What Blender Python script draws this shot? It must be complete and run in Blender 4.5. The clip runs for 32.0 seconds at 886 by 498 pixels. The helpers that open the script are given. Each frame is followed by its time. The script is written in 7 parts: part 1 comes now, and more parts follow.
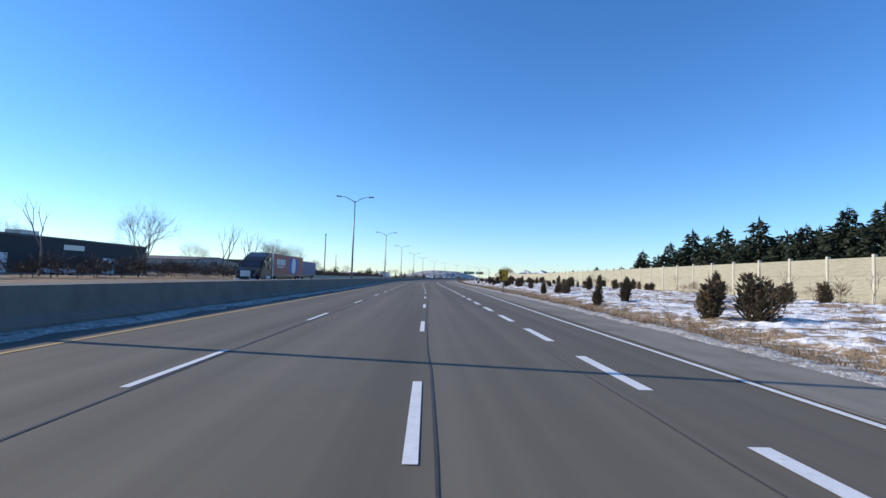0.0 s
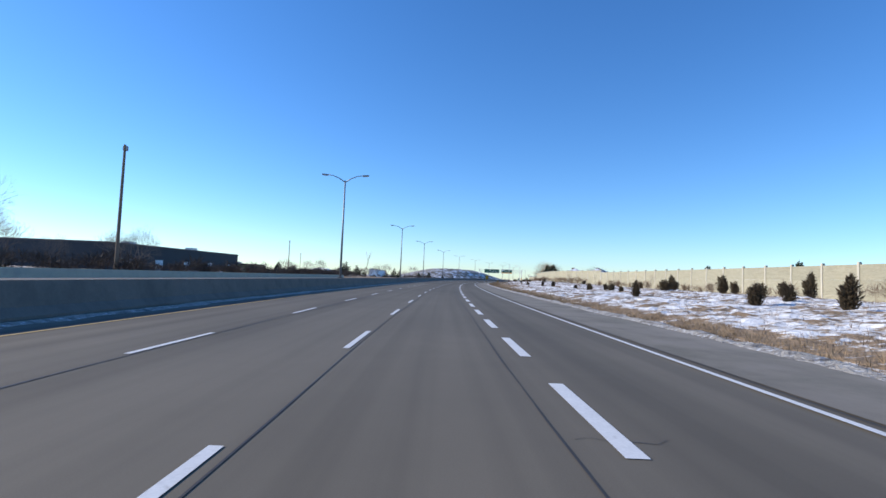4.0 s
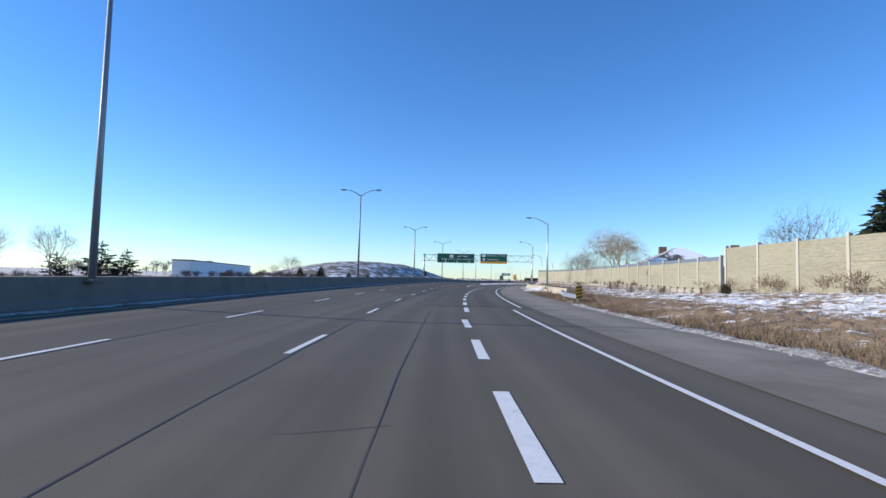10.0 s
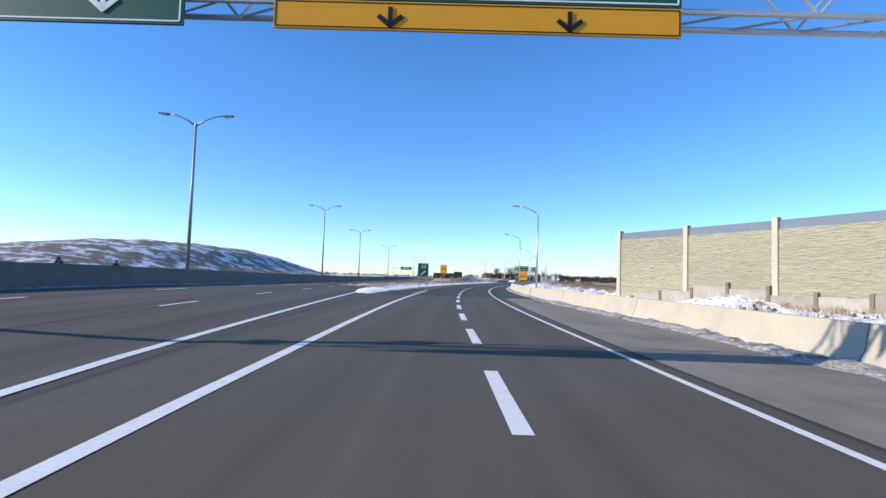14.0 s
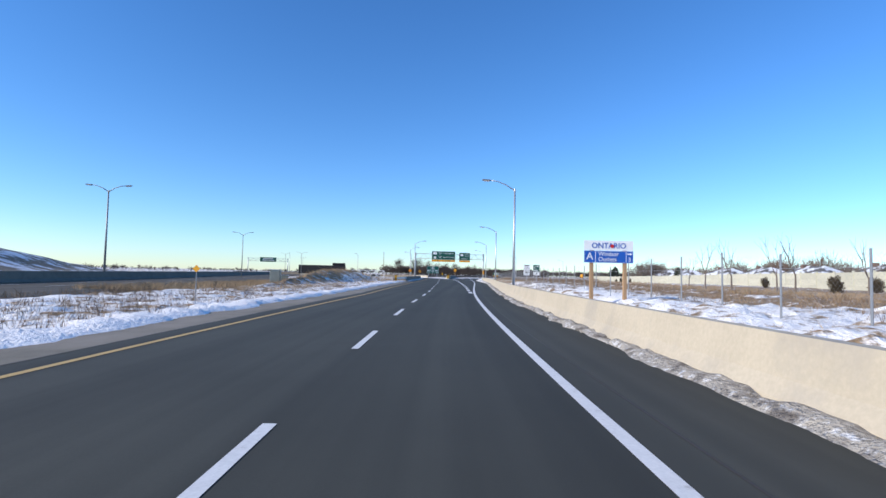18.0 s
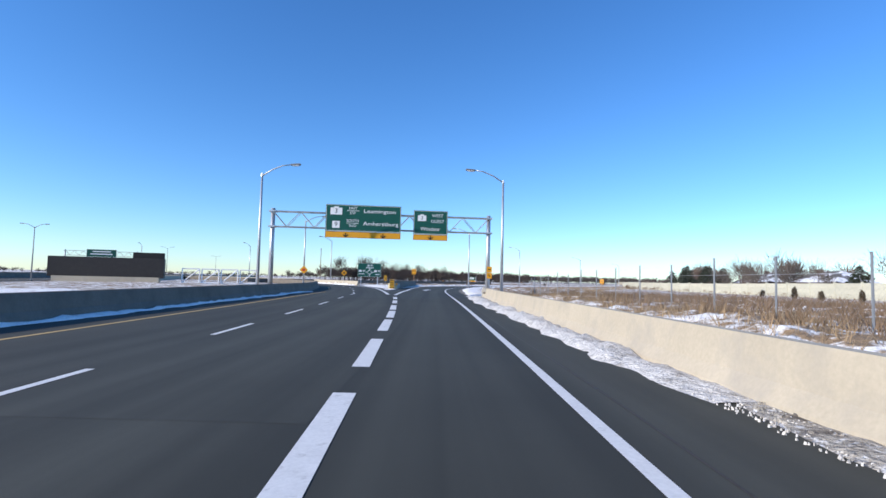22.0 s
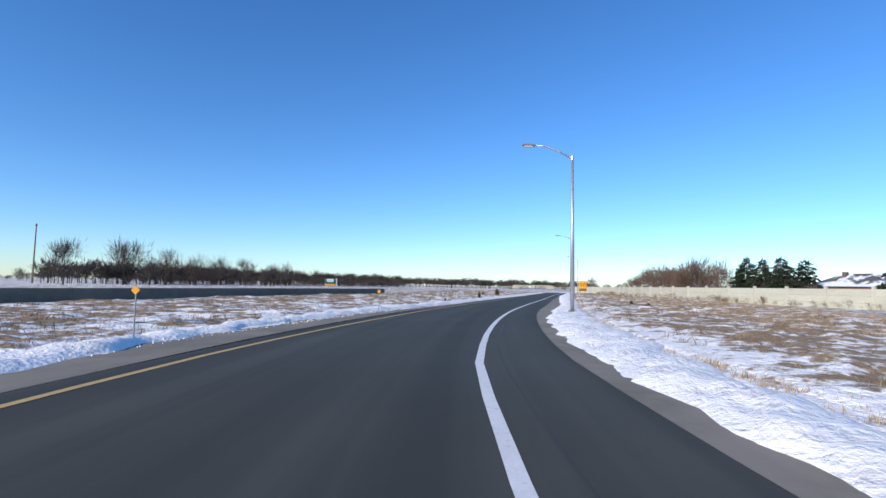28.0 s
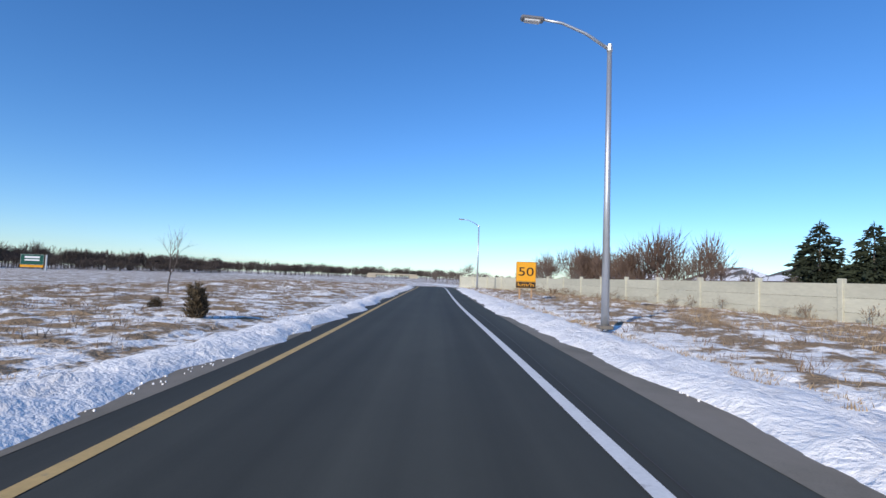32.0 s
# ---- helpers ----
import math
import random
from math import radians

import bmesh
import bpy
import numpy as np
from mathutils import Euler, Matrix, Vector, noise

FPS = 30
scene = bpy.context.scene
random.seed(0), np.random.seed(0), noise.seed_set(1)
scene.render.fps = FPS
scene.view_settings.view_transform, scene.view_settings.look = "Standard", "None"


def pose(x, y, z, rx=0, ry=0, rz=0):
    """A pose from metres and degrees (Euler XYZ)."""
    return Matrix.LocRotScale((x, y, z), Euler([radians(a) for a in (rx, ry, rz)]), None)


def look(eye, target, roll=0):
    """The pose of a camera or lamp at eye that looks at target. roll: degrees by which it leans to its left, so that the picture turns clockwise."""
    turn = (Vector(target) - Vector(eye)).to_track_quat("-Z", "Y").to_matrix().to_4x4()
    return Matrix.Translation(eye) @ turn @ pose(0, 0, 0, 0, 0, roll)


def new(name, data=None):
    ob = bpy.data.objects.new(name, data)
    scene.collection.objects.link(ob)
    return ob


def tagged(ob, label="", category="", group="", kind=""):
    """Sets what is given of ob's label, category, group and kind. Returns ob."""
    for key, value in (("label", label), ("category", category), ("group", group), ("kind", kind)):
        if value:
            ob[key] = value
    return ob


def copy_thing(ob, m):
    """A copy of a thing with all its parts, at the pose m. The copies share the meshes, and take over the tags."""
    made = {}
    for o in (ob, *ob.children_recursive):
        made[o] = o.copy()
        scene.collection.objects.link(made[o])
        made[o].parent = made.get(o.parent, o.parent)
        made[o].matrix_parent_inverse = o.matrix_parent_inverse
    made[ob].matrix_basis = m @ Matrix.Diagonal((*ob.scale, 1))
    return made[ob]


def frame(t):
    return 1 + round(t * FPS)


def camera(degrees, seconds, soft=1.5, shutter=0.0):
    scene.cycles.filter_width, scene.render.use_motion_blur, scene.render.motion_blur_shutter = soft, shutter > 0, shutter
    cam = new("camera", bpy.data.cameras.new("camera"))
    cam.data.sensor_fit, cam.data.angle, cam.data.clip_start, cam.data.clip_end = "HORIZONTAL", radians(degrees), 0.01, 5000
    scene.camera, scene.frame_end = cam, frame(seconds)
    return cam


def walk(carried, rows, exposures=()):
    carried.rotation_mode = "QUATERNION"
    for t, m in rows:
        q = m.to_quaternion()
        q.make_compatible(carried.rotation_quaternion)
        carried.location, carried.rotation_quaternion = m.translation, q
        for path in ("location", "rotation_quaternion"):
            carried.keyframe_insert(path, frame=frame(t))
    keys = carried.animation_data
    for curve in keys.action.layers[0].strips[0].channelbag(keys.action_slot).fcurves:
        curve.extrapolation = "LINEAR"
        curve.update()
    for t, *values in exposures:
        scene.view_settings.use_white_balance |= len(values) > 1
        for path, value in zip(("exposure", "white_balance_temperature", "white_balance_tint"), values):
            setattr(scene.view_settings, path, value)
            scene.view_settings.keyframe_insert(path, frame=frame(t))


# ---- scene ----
# ---------------------------------------------------------------- camera and its drive
cam = camera(82.76, 32.0)
EYE_H = 1.5
ROWS = [
    (0, 0, 0, 0, 3.27, 2.01), (0.5, -0.11, 15.36, -0.15, 3.25, 1.94), (1, -0.28, 30.58, -0.42, 3.24, 1.92), (1.5, -0.53, 45.68, -0.76, 3.3, 1.93),
    (2, -0.87, 60.71, -1.04, 3.32, 1.95), (2.5, -1.27, 75.7, -1.35, 3.34, 2.02), (3, -1.75, 90.68, -1.52, 3.3, 2.15), (3.5, -2.23, 105.67, -1.36, 3.21, 2.3),
    (4, -2.62, 120.68, -0.85, 3.21, 2.38), (4.5, -2.85, 135.71, -0.17, 3.24, 2.43), (5, -2.89, 150.78, 0.52, 3.26, 2.49), (5.5, -2.78, 165.87, 1.05, 3.26, 2.53),
    (6, -2.56, 181, 1.28, 3.2, 2.5), (6.5, -2.29, 196.18, 1.48, 3.15, 2.44), (7, -1.95, 211.39, 1.82, 3.08, 2.46), (7.5, -1.49, 226.61, 2.43, 3.03, 2.45),
    (8, -0.84, 241.81, 3.24, 3, 2.35), (8.5, 0.06, 256.99, 4.24, 3.03, 2.13), (9, 1.22, 272.13, 5.27, 3.17, 1.84), (9.5, 2.65, 287.22, 6.26, 3.29, 1.54),
    (10, 4.33, 302.2, 7.29, 3.35, 1.52), (10.5, 6.27, 317.01, 8.36, 3.42, 1.58), (11, 8.47, 331.56, 9.65, 3.47, 1.7), (11.5, 11, 345.75, 11.27, 3.46, 1.86),
    (12, 13.86, 359.5, 13.01, 3.41, 1.86), (12.5, 17.04, 372.76, 14.68, 3.31, 1.71), (13, 20.48, 385.51, 16.24, 3.24, 1.61), (13.5, 24.15, 397.79, 17.78, 3.22, 1.73),
    (14, 28.04, 409.65, 19.24, 3.17, 1.87), (14.5, 32.15, 421.17, 20.78, 3.15, 1.9), (15, 36.51, 432.42, 22.24, 3.17, 1.86), (15.5, 41.1, 443.46, 23.66, 3.07, 1.76),
    (16, 45.95, 454.35, 25.07, 2.75, 1.61), (16.5, 51.07, 465.13, 26.48, 2.28, 1.44), (17, 56.48, 475.81, 27.92, 2.24, 1.33), (17.5, 62.18, 486.4, 29.36, 2.56, 1.26),
    (18, 68.13, 496.86, 30.64, 2.85, 1.25), (18.5, 74.29, 507.18, 31.74, 2.97, 1.31), (19, 80.58, 517.3, 32.67, 3.07, 1.43), (19.5, 86.94, 527.17, 33.58, 3.2, 1.51),
    (20, 93.31, 536.77, 34.27, 3.3, 1.54), (20.5, 99.63, 546.1, 34.66, 3.29, 1.6), (21, 105.84, 555.18, 34.79, 3.32, 1.58), (21.5, 111.9, 564.04, 34.67, 3.34, 1.5),
    (22, 117.78, 572.69, 34.4, 3.46, 1.38), (22.5, 123.43, 581.12, 34, 3.55, 1.32), (23, 128.83, 589.29, 33.53, 3.52, 1.4), (23.5, 133.92, 597.14, 33.22, 3.45, 1.82),
    (24, 138.72, 604.58, 33.19, 3.56, 2.38), (24.5, 143.28, 611.62, 33.45, 3.68, 2.68), (25, 147.66, 618.29, 33.93, 3.71, 2.7), (25.5, 151.95, 624.63, 35.06, 3.64, 2.56),
    (26, 156.27, 630.64, 37.35, 3.53, 2.34), (26.5, 160.78, 636.31, 40.42, 3.55, 2.08), (27, 165.59, 641.69, 43.92, 3.75, 1.78), (27.5, 170.77, 646.8, 47.52, 4.05, 1.46),
    (28, 176.36, 651.69, 50.88, 4.15, 1.13), (28.5, 182.37, 656.37, 53.95, 4.09, 1.09), (29, 188.78, 660.85, 56.83, 3.95, 1.39), (29.5, 195.6, 665.14, 59.57, 3.89, 1.55),
    (30, 202.81, 669.22, 62.01, 3.83, 1.7), (30.5, 210.37, 673.12, 64.08, 3.72, 1.8), (31, 218.27, 676.88, 65.61, 3.6, 1.85), (31.5, 226.43, 680.56, 66.42, 3.45, 1.95),
    (32, 234.81, 684.26, 66.7, 3.3, 2.05),
]

def drive(x, y, yaw, pitch, roll):
    """The pose of the camera: yaw clockwise from +y, pitch up, roll to its left, in degrees."""
    a, b = radians(yaw), radians(pitch)
    way = Vector((math.sin(a) * math.cos(b), math.cos(a) * math.cos(b), math.sin(b)))
    eye = Vector((x, y, EYE_H))
    return look(eye, eye + way * 10.0, roll)


walk(cam, [(t, drive(x, y, yaw, pitch, roll)) for t, x, y, yaw, pitch, roll in ROWS],
     [(0, 0.0), (12, 0.0), (13, 0.1), (14, 0.2), (15, 0.16), (17, 0.03), (21, 0.02), (22, 0.06), (23, 0.13), (24, 0.06), (25, 0.0), (28, -0.12), (32, -0.3)])

# ---------------------------------------------------------------- sky, sun, exposure
SUN_AZ, SUN_EL = -82.0, 24.0  # clockwise from +y, above the horizon
world = bpy.data.worlds.new("winter_sky")
scene.world = world
world.use_nodes = True
wn, wl = world.node_tree.nodes, world.node_tree.links
sky = wn.new("ShaderNodeTexSky")
sky.sky_type, sky.sun_disc = "NISHITA", False
sky.sun_elevation, sky.sun_rotation = radians(SUN_EL), radians(SUN_AZ)
sky.air_density, sky.dust_density, sky.ozone_density, sky.altitude = 1.0, 0.1, 4.0, 300.0
deep = wn.new("ShaderNodeHueSaturation")
deep.inputs["Saturation"].default_value = 1.16
wl.new(sky.outputs["Color"], deep.inputs["Color"])
cool = wn.new("ShaderNodeMix")
cool.data_type, cool.blend_type = "RGBA", "MULTIPLY"
cool.inputs[0].default_value = 1.0
cool.inputs[7].default_value = (0.86, 1.0, 1.20, 1)
wl.new(deep.outputs["Color"], cool.inputs[6])
wl.new(cool.outputs[2], wn["Background"].inputs["Color"])
wn["Background"].inputs["Strength"].default_value = 0.175
sun_dir = Vector((math.sin(radians(SUN_AZ)) * math.cos(radians(SUN_EL)),
                  math.cos(radians(SUN_AZ)) * math.cos(radians(SUN_EL)), math.sin(radians(SUN_EL))))
sun = new("sun", bpy.data.lights.new("sun", "SUN"))
sun.data.energy, sun.data.angle, sun.data.color = 5.0, radians(0.53), (1.0, 0.91, 0.80)
sun.matrix_world = look(sun_dir * 100, (0, 0, 0))
scene.view_settings.exposure = 0.0


# ---------------------------------------------------------------- materials
def mat(name, base, rough=0.8, metal=0.0, var=0.25, scale=2.0, fine=30.0, bump=0.0, second=None, spec=0.3,
        mask_scale=None, mask_pos=0.5, mask_soft=0.08, emit=0.0, alpha=None, rand=0.0, third=None, stretch=None, bump_dist=0.02, world_space=False, streak=None, lumps=None, cover=False):
    """A procedural surface: base colour broken up at two scales, with a second colour in patches."""
    m = bpy.data.materials.new(name)
    m.use_nodes = True
    n, l = m.node_tree.nodes, m.node_tree.links
    bsdf = n["Principled BSDF"]
    bsdf.inputs["Roughness"].default_value = rough
    bsdf.inputs["Metallic"].default_value = metal
    bsdf.inputs["Specular IOR Level"].default_value = spec
    co = n.new("ShaderNodeTexCoord")
    src = n.new("ShaderNodeNewGeometry").outputs["Position"] if world_space else co.outputs["Object"]
    if stretch:
        mp = n.new("ShaderNodeMapping")
        mp.inputs["Scale"].default_value = stretch
        l.new(src, mp.inputs["Vector"])
        src = mp.outputs["Vector"]

    def noise_tex(sc, detail=4.0, rough_=0.6):
        t = n.new("ShaderNodeTexNoise")
        t.inputs["Scale"].default_value, t.inputs["Detail"].default_value = sc, detail
        t.inputs["Roughness"].default_value = rough_
        l.new(src, t.inputs["Vector"])
        return t.outputs["Fac"]

    def ramp(fac, p0, p1, c0, c1):
        r = n.new("ShaderNodeValToRGB")
        r.color_ramp.elements[0].position, r.color_ramp.elements[1].position = max(0, p0), min(1, p1)
        r.color_ramp.elements[0].color, r.color_ramp.elements[1].color = (*c0, 1), (*c1, 1)
        l.new(fac, r.inputs["Fac"])
        return r.outputs["Color"]

    def mix(fac, a, b, mode="MIX"):
        x = n.new("ShaderNodeMix")
        x.data_type, x.blend_type = "RGBA", mode
        for sock, v in ((x.inputs[0], fac), (x.inputs[6], a), (x.inputs[7], b)):
            if isinstance(v, (int, float)):
                sock.default_value = v
            elif isinstance(v, tuple):
                sock.default_value = (*v, 1)
            else:
                l.new(v, sock)
        return x.outputs[2]

    dark = tuple(c * (1 - var) for c in base)
    light = tuple(min(1, c * (1 + var)) for c in base)
    col = ramp(noise_tex(scale), 0.3, 0.7, dark, light)
    col = mix(0.5, col, ramp(noise_tex(fine, 2.0), 0.3, 0.7, dark, light))
    if third:
        f = noise_tex((mask_scale or scale) * 3.1, 4.0)
        col = mix(ramp(f, 0.54, 0.66, (0, 0, 0), (1, 1, 1)), col, third)
    if second:
        f = noise_tex(mask_scale or scale * 0.5, 6.0, 0.65)
        if cover:
            half = n.new("ShaderNodeMix")
            half.inputs[0].default_value = 0.42
            l.new(f, half.inputs[2])
            l.new(noise_tex(0.55, 4.0), half.inputs[3])
            f = half.outputs[0]
            at = n.new("ShaderNodeAttribute")
            at.attribute_name = "cover"
            ma = n.new("ShaderNodeMath")
            ma.operation = "MULTIPLY_ADD"
            ma.inputs[1].default_value, ma.inputs[2].default_value = 0.55, -0.275
            l.new(at.outputs["Fac"], ma.inputs[0])
            ad = n.new("ShaderNodeMath")
            l.new(f, ad.inputs[0])
            l.new(ma.outputs[0], ad.inputs[1])
            f = ad.outputs[0]
        col = mix(ramp(f, mask_pos - mask_soft, mask_pos + mask_soft, (0, 0, 0), (1, 1, 1)), col, second)
    if streak:
        # wear drawn out along the road: u across, v along
        mp2 = n.new("ShaderNodeMapping")
        mp2.inputs["Scale"].default_value = (streak[0], streak[1], 1)
        l.new(co.outputs["UV"], mp2.inputs["Vector"])
        t2 = n.new("ShaderNodeTexNoise")
        t2.inputs["Scale"].default_value, t2.inputs["Detail"].default_value = 1.0, 5.0
        l.new(mp2.outputs["Vector"], t2.inputs["Vector"])
        col = mix(1.0, col, ramp(t2.outputs["Fac"], 0.36, 0.66, (1 - streak[2],) * 3, (1 + streak[2] * 0.7,) * 3), "MULTIPLY")
    if rand:
        info = n.new("ShaderNodeObjectInfo")
        hv = n.new("ShaderNodeHueSaturation")
        mr = n.new("ShaderNodeMapRange")
        mr.inputs["To Min"].default_value, mr.inputs["To Max"].default_value = 1 - rand, 1 + rand
        l.new(info.outputs["Random"], mr.inputs["Value"])
        l.new(mr.outputs["Result"], hv.inputs["Value"])
        l.new(col, hv.inputs["Color"])
        col = hv.outputs["Color"]
    l.new(col, bsdf.inputs["Base Color"])
    if bump:
        b = n.new("ShaderNodeBump")
        b.inputs["Strength"].default_value, b.inputs["Distance"].default_value = bump, bump_dist
        l.new(noise_tex(fine, 3.0), b.inputs["Height"])
        if lumps:
            b2_ = n.new("ShaderNodeBump")
            b2_.inputs["Strength"].default_value, b2_.inputs["Distance"].default_value = 0.9, lumps[1]
            l.new(noise_tex(lumps[0], 5.0), b2_.inputs["Height"])
            l.new(b2_.outputs["Normal"], b.inputs["Normal"])
        l.new(b.outputs["Normal"], bsdf.inputs["Normal"])
    return m


VERGE = mat("brown_verge_grass", (0.20, 0.145, 0.09), 0.95, var=0.35, scale=0.6, fine=6)
def aged_asphalt(name, k):
    """Motorway asphalt; k: how pale it has worn."""
    return mat(name, (0.142 * k, 0.121 * k, 0.089 * k), 0.85, var=0.16, scale=0.35, fine=60, bump=0.4, bump_dist=0.004, second=(0.122 * k, 0.104 * k, 0.077 * k), mask_scale=0.09, mask_soft=0.15, streak=(1.1, 0.012, 0.22))


ASPHALT_OLD = aged_asphalt("worn_grey_asphalt", 1.10)
ASPHALT_MID = aged_asphalt("grey_brown_asphalt", 0.92)
ASPHALT_LATE = aged_asphalt("darker_grey_asphalt", 0.76)
ASPHALT_NEW = mat("dark_ramp_asphalt", (0.066, 0.066, 0.053), 0.85, var=0.16, scale=0.3, fine=70, bump=0.4, bump_dist=0.004, second=(0.053, 0.053, 0.043), mask_scale=0.12, mask_soft=0.15, streak=(1.1, 0.012, 0.26))
SHOULDER = mat("pale_gritty_shoulder", (0.205, 0.182, 0.138), 0.9, var=0.22, scale=0.6, fine=50, bump=0.3, bump_dist=0.005, second=(0.27, 0.235, 0.19), mask_scale=0.3, mask_soft=0.12, streak=(0.55, 0.012, 0.16))
SEAL = mat("black_crack_seal", (0.06, 0.05, 0.042), 0.6, var=0.2)
PAINT_W = mat("white_road_paint", (0.72, 0.71, 0.68), 0.7, var=0.12, scale=3, fine=25, second=(0.42, 0.40, 0.37), mask_scale=5, mask_pos=0.68)
PAINT_Y = mat("yellow_road_paint", (0.56, 0.38, 0.15), 0.7, var=0.12, scale=3, fine=25, second=(0.36, 0.27, 0.15), mask_scale=5, mask_pos=0.66)
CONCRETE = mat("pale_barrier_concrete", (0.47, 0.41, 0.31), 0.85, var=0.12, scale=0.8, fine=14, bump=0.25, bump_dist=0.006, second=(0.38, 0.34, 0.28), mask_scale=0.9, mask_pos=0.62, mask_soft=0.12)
# barrier concrete with the shade of its sunless faces put into the base colour
CONCRETE_SHADE = mat("shade_darkened_concrete", (0.185, 0.16, 0.13), 0.85, var=0.12, scale=0.7, fine=12, bump=0.25, bump_dist=0.006, second=(0.135, 0.118, 0.096), mask_scale=0.8, mask_pos=0.58, mask_soft=0.12)
WALL_PANEL = mat("cream_textured_panel", (0.43, 0.395, 0.28), 0.9, var=0.20, scale=1.0, fine=3.2, bump=1.0, bump_dist=0.16, rand=0.06, world_space=True, stretch=(0.9, 0.9, 6))
WALL_POST = mat("cream_wall_post", (0.50, 0.46, 0.36), 0.85, var=0.1)
GREYWALL = mat("weathered_grey_panel", (0.50, 0.48, 0.38), 0.9, var=0.12, scale=0.5, fine=3, bump=0.4, bump_dist=0.05, rand=0.06, world_space=True, stretch=(1, 1, 3))
SNOW = mat("old_snow", (0.93, 0.905, 0.865), 0.75, var=0.05, scale=1.5, fine=8, bump=0.6, bump_dist=0.06, second=(0.70, 0.67, 0.63), mask_scale=1.6, mask_pos=0.64, mask_soft=0.1, lumps=(5.0, 0.07))
DIRTY_SNOW = mat("gritty_snow", (0.46, 0.42, 0.36), 0.85, var=0.25, scale=2.2, fine=14, bump=0.7, bump_dist=0.04, second=(0.16, 0.14, 0.12), mask_scale=2.2, mask_pos=0.56, mask_soft=0.08, third=(0.8, 0.8, 0.8), lumps=(7.0, 0.10))
GROUND = mat("snow_patched_dead_grass", (0.31, 0.215, 0.125), 0.95, var=0.3, scale=0.9, fine=9, bump=0.7, bump_dist=0.08, second=(0.93, 0.905, 0.865), mask_scale=2.3, mask_pos=0.49, mask_soft=0.04, third=(0.21, 0.15, 0.09), lumps=(2.6, 0.16), cover=True)
STEEL = mat("galvanised_steel", (0.55, 0.56, 0.57), 0.45, 0.75, var=0.08, scale=2, fine=20)
STEEL_D = mat("dull_grey_steel", (0.30, 0.31, 0.32), 0.55, 0.5, var=0.1, scale=2, fine=20)
LAMP_GREY = mat("lamp_head_grey", (0.22, 0.22, 0.23), 0.5, 0.3, var=0.1)
GREEN = mat("green_sign_sheeting", (0.008, 0.085, 0.062), 0.5, var=0.08, scale=0.7, fine=3)
YELLOW = mat("amber_sign_sheeting", (0.75, 0.34, 0.02), 0.5, var=0.05, scale=0.7, fine=3)
YELLOW_D = mat("deep_yellow_sheeting", (0.55, 0.30, 0.02), 0.5, var=0.05)
WALL_CAP = mat("smoky_acrylic_cap", (0.16, 0.19, 0.22), 0.25, var=0.15, spec=0.5)
WHITE = mat("white_sign_sheeting", (0.80, 0.80, 0.79), 0.5, var=0.03)
BLACK = mat("black_lettering", (0.012, 0.012, 0.012), 0.6, var=0.1)
BLUE = mat("blue_sign_sheeting", (0.015, 0.10, 0.42), 0.5, var=0.05)
RED = mat("red_sheeting", (0.55, 0.03, 0.03), 0.5, var=0.05)
TRUCK_DARK = mat("dark_steel_box", (0.04, 0.04, 0.045), 0.5, 0.3, var=0.1)
WOOD = mat("raw_timber_post", (0.38, 0.24, 0.13), 0.8, var=0.2, scale=3, fine=20, stretch=(8, 8, 0.6))
WOOD_D = mat("grey_timber_post", (0.20, 0.15, 0.11), 0.85, var=0.2, scale=3, fine=20, stretch=(8, 8, 0.6))
BARK = mat("bare_winter_bark", (0.17, 0.135, 0.11), 0.9, var=0.25, scale=2, fine=12, rand=0.12)
BARK_PALE = mat("pale_willow_twigs", (0.42, 0.29, 0.16), 0.9, var=0.2, scale=2, fine=12)
NEEDLE = mat("dark_spruce_needles", (0.030, 0.038, 0.020), 0.85, var=0.4, scale=2.0, fine=16, rand=0.2)
JUNIPER = mat("winter_juniper_foliage", (0.075, 0.054, 0.030), 0.85, var=0.4, scale=2.0, fine=16, rand=0.25)
DRYGRASS = mat("dry_winter_grass", (0.36, 0.26, 0.155), 0.9, var=0.3, scale=0.5, fine=6)
DRYBRUSH = mat("brown_dead_brush", (0.20, 0.135, 0.085), 0.9, var=0.3, scale=0.6, fine=6)


# ---------------------------------------------------------------- helpers for shapes
def mesh_ob(name, verts, faces, material, parent=None, label="", smooth=False):
    me = bpy.data.meshes.new(name)
    me.from_pydata([tuple(v) for v in verts], [], [tuple(f) for f in faces])
    if material:
        me.materials.append(material)
    if smooth:
        me.shade_smooth()
    ob = new(name, me)
    if parent is not None:
        ob.parent = parent
    if label:
        ob["label"] = label
    return ob


def part(name, bm, material, parent, label="", smooth=False):
    """Link a bmesh as one mesh object under a thing or a part."""
    me = bpy.data.meshes.new(name)
    bm.normal_update()
    bm.to_mesh(me)
    bm.free()
    if material:
        me.materials.append(material)
    if smooth:
        me.shade_smooth()
    ob = new(name, me)
    if parent is not None:
        ob.parent = parent
    if label:
        ob["label"] = label
    return ob


def thing(name, m, label, category, group=""):
    """An empty at the base of a thing, which parents its parts."""
    ob = new(name)
    ob.empty_display_size = 0.3
    ob.matrix_basis = m
    return tagged(ob, label, category, group)


def box(bm, sx, sy, sz, at=(0, 0, 0), rot=None, bevel=0.0):
    """A box of those sides about its centre, put into bm."""
    r = bmesh.ops.create_cube(bm, size=1.0)
    vs = r["verts"]
    m = Matrix.Translation(at) @ (rot or Matrix()) @ Matrix.Diagonal((sx, sy, sz, 1))
    bmesh.ops.transform(bm, matrix=m, verts=vs)
    if bevel:
        es = list({e for v in vs for e in v.link_edges})
        bmesh.ops.bevel(bm, geom=es, offset=bevel, segments=1, affect="EDGES")
    return bm


